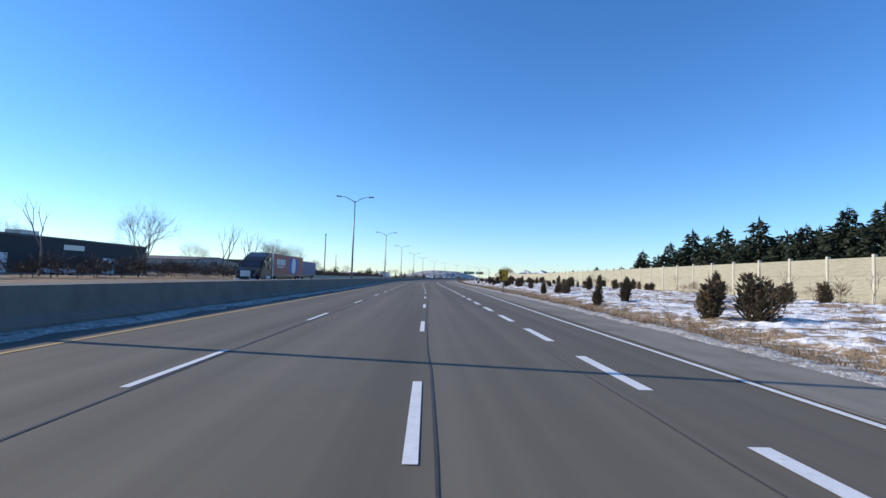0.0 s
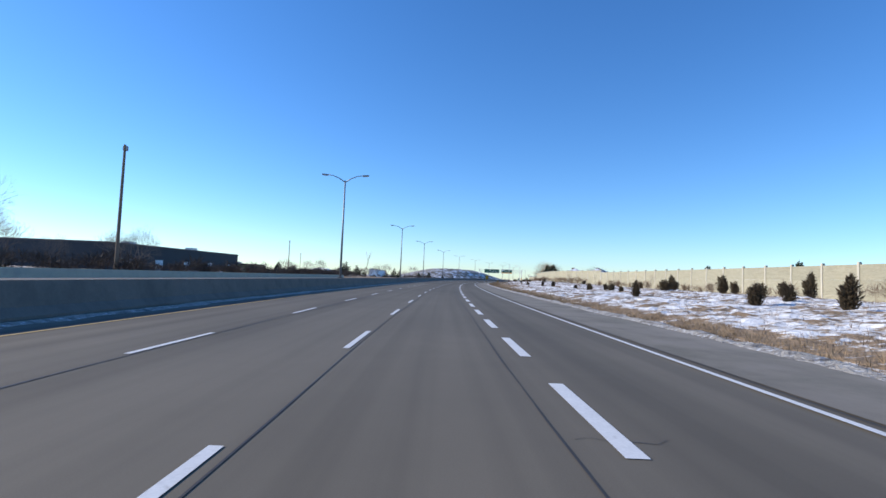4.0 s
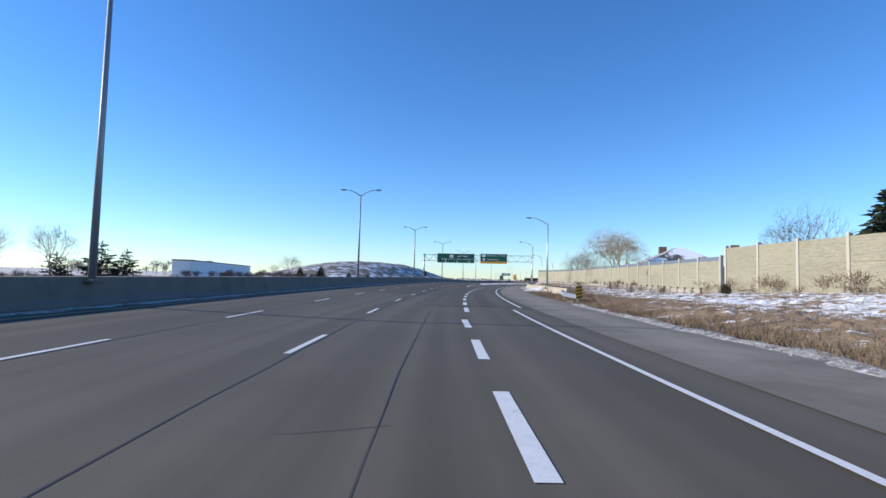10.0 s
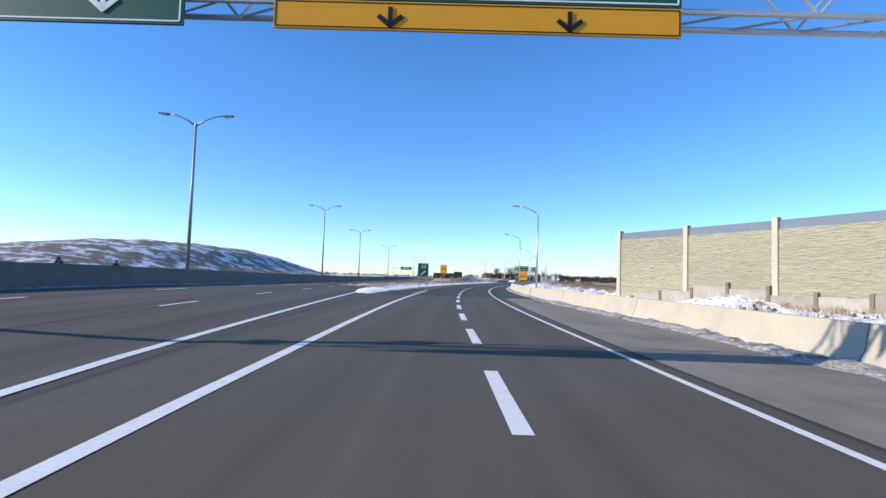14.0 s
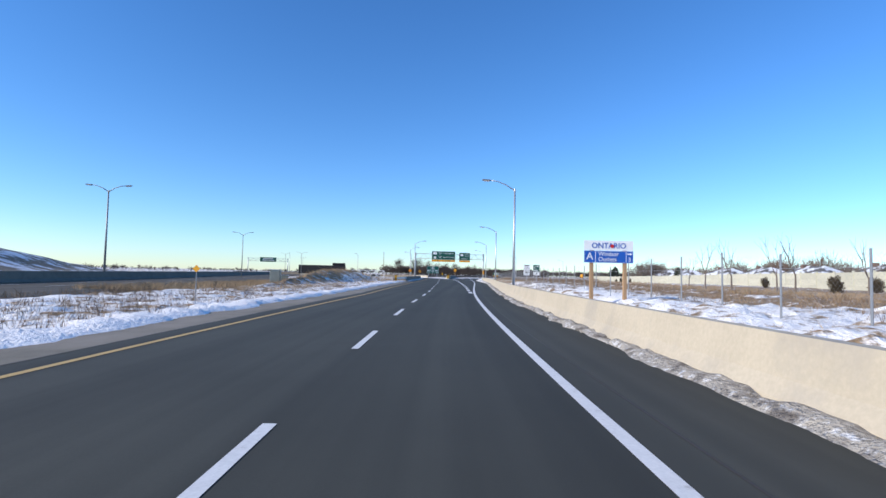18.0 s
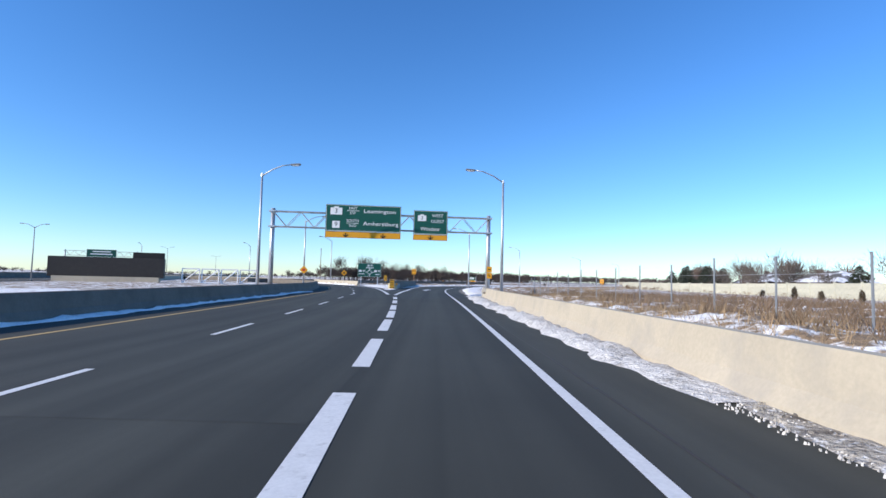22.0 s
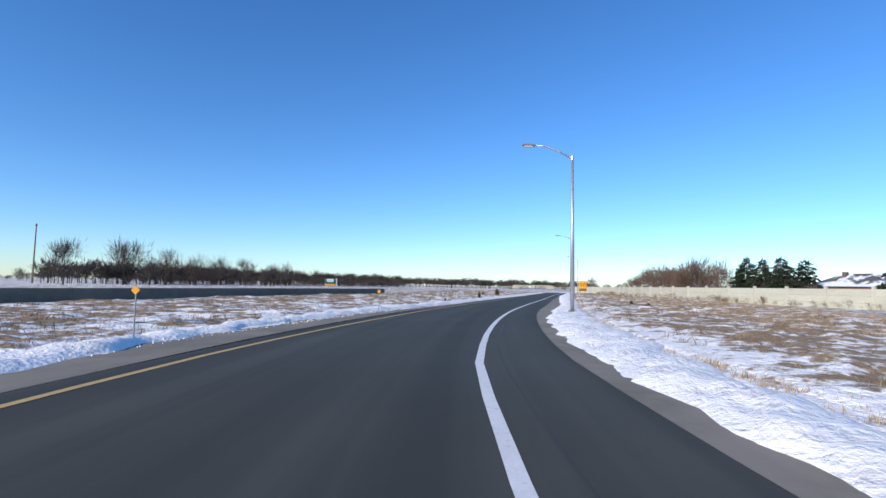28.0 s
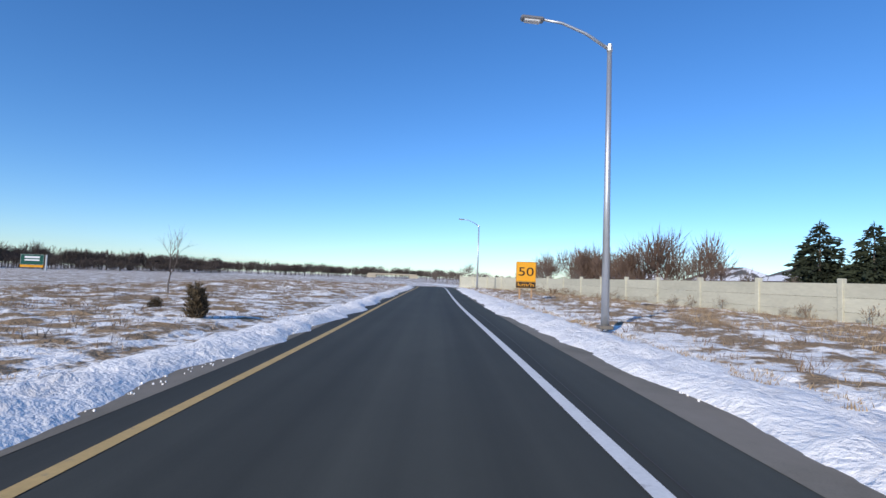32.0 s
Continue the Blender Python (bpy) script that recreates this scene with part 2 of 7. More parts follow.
def tube(bm, pts, radii, sides=8, cap=True):
    """A round bar through pts with a radius at each."""
    rings = []
    pts = [Vector(p) for p in pts]
    for i, p in enumerate(pts):
        d = (pts[min(i + 1, len(pts) - 1)] - pts[max(i - 1, 0)]).normalized()
        u = d.orthogonal().normalized() if abs(d.z) < 0.99 else Vector((1, 0, 0))
        u = (u - d * u.dot(d)).normalized()
        w = d.cross(u)
        rad = radii[i] if isinstance(radii, (list, tuple)) else radii
        rings.append([bm.verts.new(p + (u * math.cos(2 * math.pi * k / sides) + w * math.sin(2 * math.pi * k / sides)) * rad) for k in range(sides)])
    for a, b in zip(rings, rings[1:]):
        for k in range(sides):
            bm.faces.new((a[k], a[(k + 1) % sides], b[(k + 1) % sides], b[k]))
    if cap:
        bm.faces.new(rings[0][::-1])
        bm.faces.new(rings[-1])
    return bm


def text(name, body, size, m, material, parent, width=None, align="CENTER"):
    """Lettering as a thin mesh that faces -y of its thing; width squeezes it to a given length."""
    cu = bpy.data.curves.new(name, "FONT")
    cu.body, cu.size, cu.extrude = body, size, 0.004
    cu.align_x, cu.align_y = align, "CENTER"
    cu.resolution_u = 3
    tmp = bpy.data.objects.new(name, cu)
    scene.collection.objects.link(tmp)
    bpy.context.view_layer.update()
    me = bpy.data.meshes.new_from_object(tmp.evaluated_get(bpy.context.evaluated_depsgraph_get()))
    me.name = name
    bpy.data.objects.remove(tmp)
    me.materials.clear()
    me.materials.append(material)
    if width and len(me.vertices):
        xs = [v.co.x for v in me.vertices]
        k = width / max(0.01, max(xs) - min(xs))
        for v in me.vertices:
            v.co.x *= k
    ob = new(name, me)
    ob.parent = parent
    ob.matrix_basis = m @ Matrix.Rotation(radians(90), 4, "X")
    return ob


class Line:
    """A smooth plan curve through nodes; place(s, o) is s metres along it and o metres to its right."""

    def __init__(self, nodes, s0=0.0, step=1.0):
        p = np.array(nodes, float)
        k = np.concatenate([[0], np.cumsum(np.hypot(*np.diff(p, axis=0).T))])
        n = len(k)
        h = np.diff(k)
        a = np.eye(n)
        r = np.zeros((n, 2))
        for i in range(1, n - 1):
            a[i, i - 1], a[i, i], a[i, i + 1] = h[i - 1], 2 * (h[i - 1] + h[i]), h[i]
            r[i] = 6 * ((p[i + 1] - p[i]) / h[i] - (p[i] - p[i - 1]) / h[i - 1])
        m = np.linalg.solve(a, r)
        q = np.arange(0, k[-1], step)
        j = np.clip(np.searchsorted(k, q, side="right") - 1, 0, n - 2)
        u, v = (k[j + 1] - q)[:, None], (q - k[j])[:, None]
        hj = h[j][:, None]
        self.xy = (m[j] * u ** 3 + m[j + 1] * v ** 3) / (6 * hj) + (p[j] / hj - m[j] * hj / 6) * u + (p[j + 1] / hj - m[j + 1] * hj / 6) * v
        d = np.gradient(self.xy, axis=0)
        self.head = np.unwrap(np.arctan2(d[:, 0], d[:, 1]))
        self.s = s0 + np.concatenate([[0], np.cumsum(np.hypot(*np.diff(self.xy, axis=0).T))])

    def at(self, s, o=0.0):
        s = np.asarray(s, float)
        x, y, h = np.interp(s, self.s, self.xy[:, 0]), np.interp(s, self.s, self.xy[:, 1]), np.interp(s, self.s, self.head)
        return x + o * np.cos(h), y - o * np.sin(h)

    def place(self, s, o=0.0, z=0.0, turn=0.0):
        """The pose of a thing there, its -y side facing the traffic that comes along the line."""
        x, y = self.at(s, o)
        return pose(float(x), float(y), z, 0, 0, -math.degrees(float(np.interp(s, self.s, self.head))) + turn)


def table(rows):
    """Offsets that change along a line: rows of (s, o), or one number."""
    if isinstance(rows, (int, float)):
        return lambda s: np.full(np.shape(s), float(rows))
    a = np.array(rows, float)
    return lambda s: np.interp(s, a[:, 0], a[:, 1])


def lift(line, s, o):
    """How far the banked curve raises the motorway towards its median."""
    if line is not H:
        return 0.0 * np.asarray(o, float)
    rise = np.interp(s, [215, 256, 320, 380, 412, 440, 500, 560], [0, 0.10, 0.25, 0.46, 0.60, 0.56, 0.12, 0])
    return rise * np.clip((10.8 - np.asarray(o, float)) / 8.4, 0, 1)


def ribbon(name, line, s0, s1, left, right, z, material, step=3.0, cols=1, parent=None, label="", rough=None):
    """A flat strip along a line between two offsets. rough(x, y, f) lifts it; f runs 0 to 1 across."""
    n = max(2, int((s1 - s0) / step) + 1)
    ss = np.linspace(s0, s1, n)
    lo, ro = table(left)(ss), table(right)(ss)
    verts, faces = [], []
    for c in range(cols + 1):
        f = c / cols
        x, y = line.at(ss, lo * (1 - f) + ro * f)
        zz = z + lift(line, ss, lo * (1 - f) + ro * f) + (0 if rough is None else rough(x, y, f))
        verts.append(np.stack([x, y, zz], 1))
    v = np.stack(verts, 1).reshape(-1, 3)
    w = cols + 1
    for i in range(n - 1):
        for c in range(cols):
            faces.append((i * w + c, i * w + c + 1, (i + 1) * w + c + 1, (i + 1) * w + c))
    ob = mesh_ob(name, v, faces, material, parent, label)
    if rough is None:
        across = np.stack([lo * (1 - c / cols) + ro * c / cols for c in range(w)], 1).ravel()
        uv = ob.data.uv_layers.new(name="road")
        idx = np.array(faces).ravel()
        uv.data.foreach_set("uv", np.stack([across[idx], np.repeat(ss, w)[idx]], 1).ravel().astype(np.float32))
    return ob


def extruded(name, line, s0, s1, off, prof, material, step=3.0, parent=None, label="", z=0.0):
    """A profile [(o, z), ...] swept along a line, closed at both ends."""
    n = max(2, int((s1 - s0) / step) + 1)
    ss = np.linspace(s0, s1, n)
    base = table(off)(ss)
    k = len(prof)
    v = np.zeros((n, k, 3))
    for j, (o, zz) in enumerate(prof):
        x, y = line.at(ss, base + o)
        v[:, j, 0], v[:, j, 1], v[:, j, 2] = x, y, zz + z + lift(line, ss, base + o)
    f = [(i * k + j, i * k + (j + 1) % k, (i + 1) * k + (j + 1) % k, (i + 1) * k + j) for i in range(n - 1) for j in range(k)]
    f += [tuple(range(k))[::-1], tuple((n - 1) * k + j for j in range(k))]
    return mesh_ob(name, v.reshape(-1, 3), f, material, parent, label)


def wobble(x, y, amp=0.05, size=1.0, seed=0.0):
    """A cheap smooth unevenness from crossed waves."""
    x, y = np.asarray(x) / size, np.asarray(y) / size
    return amp * (np.sin(2.1 * x + 1.3 * np.sin(1.7 * y + seed)) + np.sin(2.9 * y + 1.1 * np.sin(2.3 * x + 1.9 * seed)) + 0.6 * np.sin(5.3 * x + 3.7 * y + seed)) / 2.6


# ---------------------------------------------------------------- the plan
# R: the line that the exit lane and the ramp follow; H: the middle of the motorway's median; B: right edge line of the left branch
R = Line([(0.97, -150), (0.5, -75), (0, 0), (-0.62, 50), (-2.05, 99.97), (-2.9, 149.96), (-2.22, 199.96), (-0.39, 249.92), (4.03, 299.72),
          (11.66, 349.12), (24.07, 397.53), (41.5, 444.37), (63.71, 489.14), (89.92, 531.71), (118.03, 573.06), (145.42, 614.89), (159.9, 635.25),
          (177.68, 652.76), (198.37, 666.75), (220.69, 677.99), (243.5, 688.2), (266, 698.3), (288, 708.0), (310, 718.0), (331, 729.5), (350, 744), (364, 762), (374, 782)], s0=-150)
H = Line([(-5, -150), (-10.4, 13), (-12.2, 68), (-14.0, 123), (-14.3, 175), (-13.0, 226), (-10.6, 273.5), (-6.0, 321.2), (1.9, 365), (11.9, 409),
          (36.3, 490.5), (50.2, 531.2), (63.6, 564.6), (80.6, 612), (98, 662), (116, 720), (142, 800), (178, 890), (222, 990), (275, 1100)], s0=-150)
B = Line([(116.5, 575), (131, 597), (140, 614), (147.2, 629.4), (152.3, 642.4), (155.3, 658), (155.5, 680), (151, 702), (141, 722), (126, 738), (106, 748), (80, 752)])

# ---------------------------------------------------------------- the ground: one sheet to the horizon
def nearest(line, x, y):
    """s and o of points by the nearest node of a line, in blocks."""
    out_s, out_o = np.empty(len(x)), np.empty(len(x))
    lx, ly, lh, ls = line.xy[::2, 0], line.xy[::2, 1], line.head[::2], line.s[::2]
    for a in range(0, len(x), 4000):
        b = slice(a, a + 4000)
        i = np.argmin((x[b, None] - lx) ** 2 + (y[b, None] - ly) ** 2, axis=1)
        dx, dy = x[b] - lx[i], y[b] - ly[i]
        out_s[b] = ls[i] + dx * np.sin(lh[i]) + dy * np.cos(lh[i])
        out_o[b] = dx * np.cos(lh[i]) - dy * np.sin(lh[i])
    return out_s, out_o


def ease(x):
    x = np.clip(x, 0, 1)
    return x * x * (3 - 2 * x)


RAMP_L = [(380, -3), (430, -6), (462, -7.6), (500, -7.4), (545, -8.1), (590, -10.4), (612, -11.6), (640, -12.6), (660, -5.5), (700, -6.6), (712, -5.9), (740, -3.8), (775, -3.4), (830, -3.4)]
RAMP_R = [(0, 7.2), (100, 8.0), (290, 7.8), (335, 8.1), (353, 10.6), (372, 10.3), (400, 8.7), (440, 7.0), (470, 5.0), (500, 4.3), (545, 4.0), (600, 4.3), (640, 4.1), (670, 3.8), (710, 2.9), (745, 3.8), (780, 3.3), (830, 3.3)]


# height of the ground at the foot of the noise walls
WALL_FOOT = [(-60, 0.5), (20, 0.6), (110, 0.9), (210, 0.95), (262, 1.35), (290, 1.6), (315, 1.55), (345, 1.0), (370, 0.65), (400, 0.45), (440, 0.45), (475, 0)]


def ground_height(x, y):
    sr, orr = nearest(R, x, y)
    sh, oh = nearest(H, x, y)
    sb, ob = nearest(B, x, y)
    right = orr - table(RAMP_R)(sr)
    left = np.where(sr > 380, table(RAMP_L)(sr) - orr, 99.0)
    out_r = np.maximum(np.maximum(right, left), 0) + np.where(sr < 380, np.where(orr < table(RAMP_R)(sr), 0, 0), 0)
    out_h = np.maximum(np.abs(oh) - np.where(oh > 0, 20.0, 20.5), 0)
    out_b = np.maximum(np.maximum(ob - 1.2, -10.0 - ob), 0)
    d = np.minimum(np.minimum(out_r, out_h), out_b)
    z = -0.05 + 0.0 * d
    bank_r = ease((sr - 352) / 24) * ease((655 - sr) / 30) * (right > 0)
    z = z + bank_r * (0.45 + 0.45 * ease((470 - sr) / 40)) * ease((d - 1.0) / 3.2)
    mid = (left > 0) & (oh > 0) & (sr > 440)
    z = z + mid * ease((sr - 466) / 46) * ease((608 - sr) / 26) * 1.65 * ease((d - 0.5) / 5.0)
    z = z + ease((d - 0.3) / 3) * (wobble(x, y, 0.16, 3.1) + wobble(x, y, 0.08, 0.9, 2.0))
    z = np.maximum(z, table(WALL_FOOT)(sr) * np.clip((right - 1.5) / 17.0, 0, 1) ** 0.85 * (right > 0) + 0.5 * (z + 0.05))
    z = z + (oh < 0) * lift(H, sh, 0.0) * ease((70 + oh) / 40)
    return np.where(d <= 0, -0.05, np.maximum(z, -0.05 + 0.02 * ease(d)))


def graded(lo, hi, step, far):
    inner = np.arange(lo, hi + 0.1, step)
    outer = np.array([6, 14, 26, 45, 75, 120, 190, 300, 480, 800, 1400, 2500, far], float)
    return np.concatenate([(lo - outer)[::-1], inner, hi + outer])


gx, gy = graded(-110, 340, 2.5, 4200), graded(-60, 850, 2.5, 4200)
mx, my = np.meshgrid(gx, gy)
fx, fy = mx.ravel(), my.ravel()
near_mask = (np.abs(fx - 115) < 320) & (np.abs(fy - 395) < 560)
fz = np.full(len(fx), -0.05)
fz[near_mask] = ground_height(fx[near_mask], fy[near_mask])
nx = len(gx)
gi = np.arange((len(gy) - 1) * nx).reshape(-1, nx)[:, :-1].ravel()
ground = mesh_ob("ground", np.stack([fx, fy, fz], 1).tolist(), np.stack([gi, gi + 1, gi + nx + 1, gi + nx], 1).tolist(), GROUND, smooth=True)


def snow_cover(x, y):
    """How much snow lies: 0.5 is patchy, less is bare brown grass, more is nearly white."""
    sr, orr = nearest(R, x, y)
    sh, oh = nearest(H, x, y)
    right = orr - table(RAMP_R)(sr)
    left = table(RAMP_L)(sr) - orr
    c = np.full(len(x), 0.5)
    verge = (right > 0) & (sr < 372)
    c = np.where(verge, 0.28 + 0.27 * ease((right - 1.2) / 2.4), c)
    c = np.where(verge & (sr > 215), 0.30 + 0.25 * ease((right - 3.0) / 4.0), c)
    c = np.where((right > 0) & (sr >= 372) & (sr < 640), 0.63 - 0.27 * ease((right - 6.0) / 5), c)
    c = np.where((right > 0) & (sr >= 600), 0.66 - 0.20 * ease((right - 2.2) / 2.6), c)
    bank_ = (left > 0) & (oh > 0) & (sr > 440)
    c = np.where(bank_, 0.62, c)
    c = np.where(bank_ & (sr > 520) & (sr < 612), 0.62 - 0.38 * ease((left - 4.5) / 4) * ease((sr - 538) / 16), c)
    c = np.where(bank_ & (sr > 640), 0.52 - 0.06 * ease((left - 4) / 8), c)
    c = np.where((oh < -18) & (sh < 480), 0.22, c)
    return 0.5 + (c - 0.5) * (1 - ease((np.abs(orr) - 50) / 70))


cov = np.full(len(fx), 0.5)
cov[near_mask] = snow_cover(fx[near_mask], fy[near_mask])
ground.data.attributes.new("cover", "FLOAT", "POINT").data.foreach_set("value", cov.astype(np.float32))
tagged(ground, "flat winter fields of dead grass patched with snow", "ground", kind="structure")


def height_at(x, y):
    return float(ground_height(np.array([float(x)]), np.array([float(y)]))[0])


def crust(name, line, s0, s1, left, right, cols, label, step=0.45, relief=0.14, seed=0.0):
    """Tussocks and crusted snow beside the road: a fine strip draped over the ground."""
    n = int((s1 - s0) / step)
    ss = np.linspace(s0, s1, n)
    lo, ro = table(left)(ss), table(right)(ss)
    f = np.linspace(0, 1, cols + 1)
    ss2, oo = np.repeat(ss, cols + 1), (lo[:, None] + (ro - lo)[:, None] * f).ravel()
    x, y = line.at(ss2, oo)
    rim = np.minimum(np.tile(np.minimum(f, 1 - f) * 9, n), 1) * np.minimum(np.minimum(ss2 - s0, s1 - ss2) / 2, 1)
    jag = wobble(x, y, 0.55, 0.62, seed) + wobble(x, y, 0.35, 0.27, seed + 3) + wobble(x, y, 0.5, 1.9, seed + 5)
    z = ground_height(x, y) + 0.03 + rim * relief * (0.45 + np.abs(jag)) - 0.10 * (rim <= 0.02)
    w = cols + 1
    i = (np.arange(n - 1)[:, None] * w + np.arange(cols)).ravel()
    ob = mesh_ob(name, np.stack([x, y, z], 1).tolist(), np.stack([i, i + 1, i + w + 1, i + w], 1).tolist(), GROUND)
    c = snow_cover(x, y) - 0.04 + 0.20 * np.clip(jag, -1, 1)
    ob.data.attributes.new("cover", "FLOAT", "POINT").data.foreach_set("value", c.astype(np.float32))
    return tagged(ob, label, "ground", kind="stuff")


crust("snowy_verge", R, -14, 350, [(-14, 8.6), (290, 8.8), (335, 9.2), (350, 10.6)], [(-14, 28), (350, 28)], 44, "crusted snow and dead grass on the verge", 0.5, 0.16)
crust("snowy_bank", R, 470, 606, [(470, -17), (606, -20)], [(470, -8.6), (500, -8.0), (545, -8.7), (590, -11.2), (606, -12.0)], 22, "crusted snow and weeds on the bank", 0.4, 0.2, 2.0)
crust("snowy_field", R, 432, 645, [(432, 9.4), (460, 6.9), (496, 5.2), (545, 4.8), (592, 5.2), (645, 5.6)], [(432, 15), (470, 19), (645, 21)], 34, "crusted snow and dead grass behind the barrier", 0.42, 0.17, 4.0)
crust("snowy_field", R, 648, 846, [(648, 5.8), (690, 5.3), (710, 5.0), (740, 5.8), (846, 5.0)], [(648, 26), (846, 20)], 44, "crusted snow and tan grass in the field", 0.45, 0.14, 6.0)
crust("snowy_field", R, 700, 846, [(700, -26), (846, -24)], [(700, -9.0), (710, -8.4), (728, -7.0), (740, -5.4), (846, -4.5)], 38, "crusted snow and tan grass in the field", 0.45, 0.14, 8.0)


# ---------------------------------------------------------------- carriageways
def structure(ob, label, category):
    return tagged(ob, label, category, kind="structure")


ROAD_R = [(-140, 17.6), (10, 17.8), (60, 19.4), (330, 19.6), (390, 18.0), (440, 17.0), (560, 17.0), (620, 13.0), (1040, 13.0)]
for s0_, s1_, age in ((-140, 233, ASPHALT_OLD), (233, 348, ASPHALT_MID), (348, 1040, ASPHALT_LATE)):
    structure(ribbon("road", H, s0_, s1_, -19.5, ROAD_R, 0.0, age, cols=24), "worn grey-brown asphalt of a wide motorway", "road")
ramp = structure(ribbon("road", R, 330, 850, [(330, -2), (392, -2.5), (430, -5.6), (462, -7.2), (500, -7.0), (545, -7.8), (590, -10.2), (612, -11.4), (640, -12.4), (655, -5.2), (700, -6.0), (712, -5.4), (740, -3.6), (775, -3.2), (850, -3.2)],
                        [(330, 7.9), (400, 8.3), (440, 6.9), (470, 4.9), (500, 4.2), (545, 3.9), (600, 4.2), (640, 4.0), (670, 3.5), (710, 2.6), (745, 3.5), (780, 3.0), (850, 3.0)], 0.008, ASPHALT_NEW), "smooth dark asphalt of the curving exit ramp", "road")
joint_cover = structure(ribbon("road", R, 330, 452, [(330, -2), (392, -2.5), (430, -5.4), (452, -6.4)], [(330, 4.6), (400, 4.5), (452, 3.4)], 0.012, ASPHALT_LATE), "older brown asphalt at the start of the exit", "road")
branch = structure(ribbon("road", B, 4, 215, -9.6, 1.0, 0.010, ASPHALT_NEW), "dark asphalt of the ramp branch that bends away", "road")
shoulder = structure(ribbon("pavement", R, -140, 452, [(-140, 4.6), (20, 5.2), (60, 5.3), (330, 4.6), (400, 4.6), (452, 3.5)], [(-140, 7.4), (100, 8.1), (290, 7.9), (335, 8.2), (353, 10.4), (372, 10.1), (400, 8.5), (452, 6.2)], 0.016, SHOULDER), "pale gritty paved shoulder beside the exit lane", "shoulder")


def dashes(name, line, anchors, off, length, width, material, z, label):
    """Painted strokes, each a part of its own; anchors: (number, s) rows that set where they start."""
    t = thing(name, Matrix(), label, "road marking")
    t["kind"] = "structure"
    a = np.array(anchors, float)
    for n in range(int(a[0, 0]), int(a[-1, 0]) + 1):
        s = float(np.interp(n, a[:, 0], a[:, 1]))
        ends = (s, s + length)
        ribbon("stroke", line, s, s + length, [(q, float(table(off)(q)) - width / 2) for q in ends], [(q, float(table(off)(q)) + width / 2) for q in ends], z, material, step=length / 2, parent=t)
    return t


def solid(name, line, s0, s1, off, width, material, z, label):
    f = table(off)
    ss = [a for a in np.linspace(s0, s1, 60)]
    return structure(ribbon(name, line, s0, s1, [(a, float(f(a)) - width / 2) for a in ss], [(a, float(f(a)) + width / 2) for a in ss], z, material), label, "road marking")


L1 = [(-140, 9.7), (0, 9.9), (50, 10.0), (105, 9.5), (200, 9.6), (292, 9.67), (316, 9.85), (379, 8.65), (400, 8.15), (412, 8.0), (442, 7.1), (500, 6.8), (900, 6.8)]
L2 = [(-140, 6.2), (0, 6.3), (200, 6.1), (256, 5.8), (292, 6.05), (318, 6.2), (375, 5.3), (402, 4.7), (442, 3.7), (500, 3.4), (900, 3.4)]
dashes("lane_line", H, [(-14, -121), (0, 16), (2, 37), (6, 72), (19, 195.8), (25, 253.0), (29, 285.0), (33, 319.5), (38, 372.6), (39, 383.8), (88, 940)], L2, 3.2, 0.12, PAINT_W, 0.009, "white broken lane line on the motorway")
dashes("lane_line", H, [(-14, -124), (0, 13.7), (3, 46), (6, 70.6), (9, 103.6), (19, 194.2), (26, 255.6), (29, 290.2), (31, 313.5), (37, 379.2), (39, 399.0), (40, 411.5), (88, 940)], L1, 3.2, 0.13, PAINT_W, 0.009, "white broken lane line on the motorway")
dashes("exit_line", H, [(-2, 1.4), (0, 12.4), (11, 74.3), (16, 102.4), (32, 192.8), (43, 254.7), (48, 284.2), (53, 313.6), (54, 319.9)], [(-140, 13.2), (110, 13.15), (200, 12.95), (256, 12.85), (288, 13.24), (318, 13.56), (330, 13.4)], 3.1, 0.22, PAINT_W, 0.009, "short broad white strokes beside the exit lane")
dashes("exit_line", R, [(0, 325.5), (12, 398), (16, 424.2), (25, 480)], [(334, 1.0), (400, 0.98), (425, 0.76), (478, -0.9)], 3.3, 0.22, PAINT_W, 0.017, "short broad white strokes between the ramp lanes")
dashes("lane_line", R, [(0, 486.8), (1, 494.8), (6, 534.7), (7, 542.8), (10, 566.1), (12, 588.7), (15, 612.1), (17, 626.6), (19, 643)], [(484, -1.2), (496, -1.42), (544, -1.95), (553, -2.2), (590, -4.24), (602, -5.0), (628, -6.1), (638, -6.7), (650, -7.2)], 3.1, 0.14, PAINT_W, 0.014, "white broken lane line on the ramp")
dashes("exit_line", R, [(0, 549), (3, 567.3), (7, 590.6), (11, 613.9), (13, 623.6), (15, 635.8)], [(548, 1.4), (569, 0.75), (575, 0.4), (592, -0.47), (600, -0.9), (620, -1.7), (634, -2.5), (641, -3.0)], 3.9, 0.30, PAINT_W, 0.014, "short broad white strokes before the ramp splits")
dashes("lane_line", B, [(0, 45.8), (1, 54.3), (17, 190)], [(40, -3.0), (60, -3.4), (90, -3.6), (200, -3.6)], 3.0, 0.14, PAINT_W, 0.015, "white broken lane line on the bending branch")
solid("edge_line", H, -140, 1000, [(-140, 3.0), (100, 3.1), (190, 2.5), (255, 2.05), (320, 2.35), (380, 1.8), (420, 1.7), (1000, 1.8)], 0.12, PAINT_Y, 0.009, "yellow edge line along the median")
solid("edge_line", H, -140, 330, [(-140, 14.2), (18, 15.2), (60, 16.0), (100, 16.2), (200, 16.1), (280, 15.85), (310, 16.1), (330, 16.1)], 0.13, PAINT_W, 0.020, "white edge line beside the shoulder")
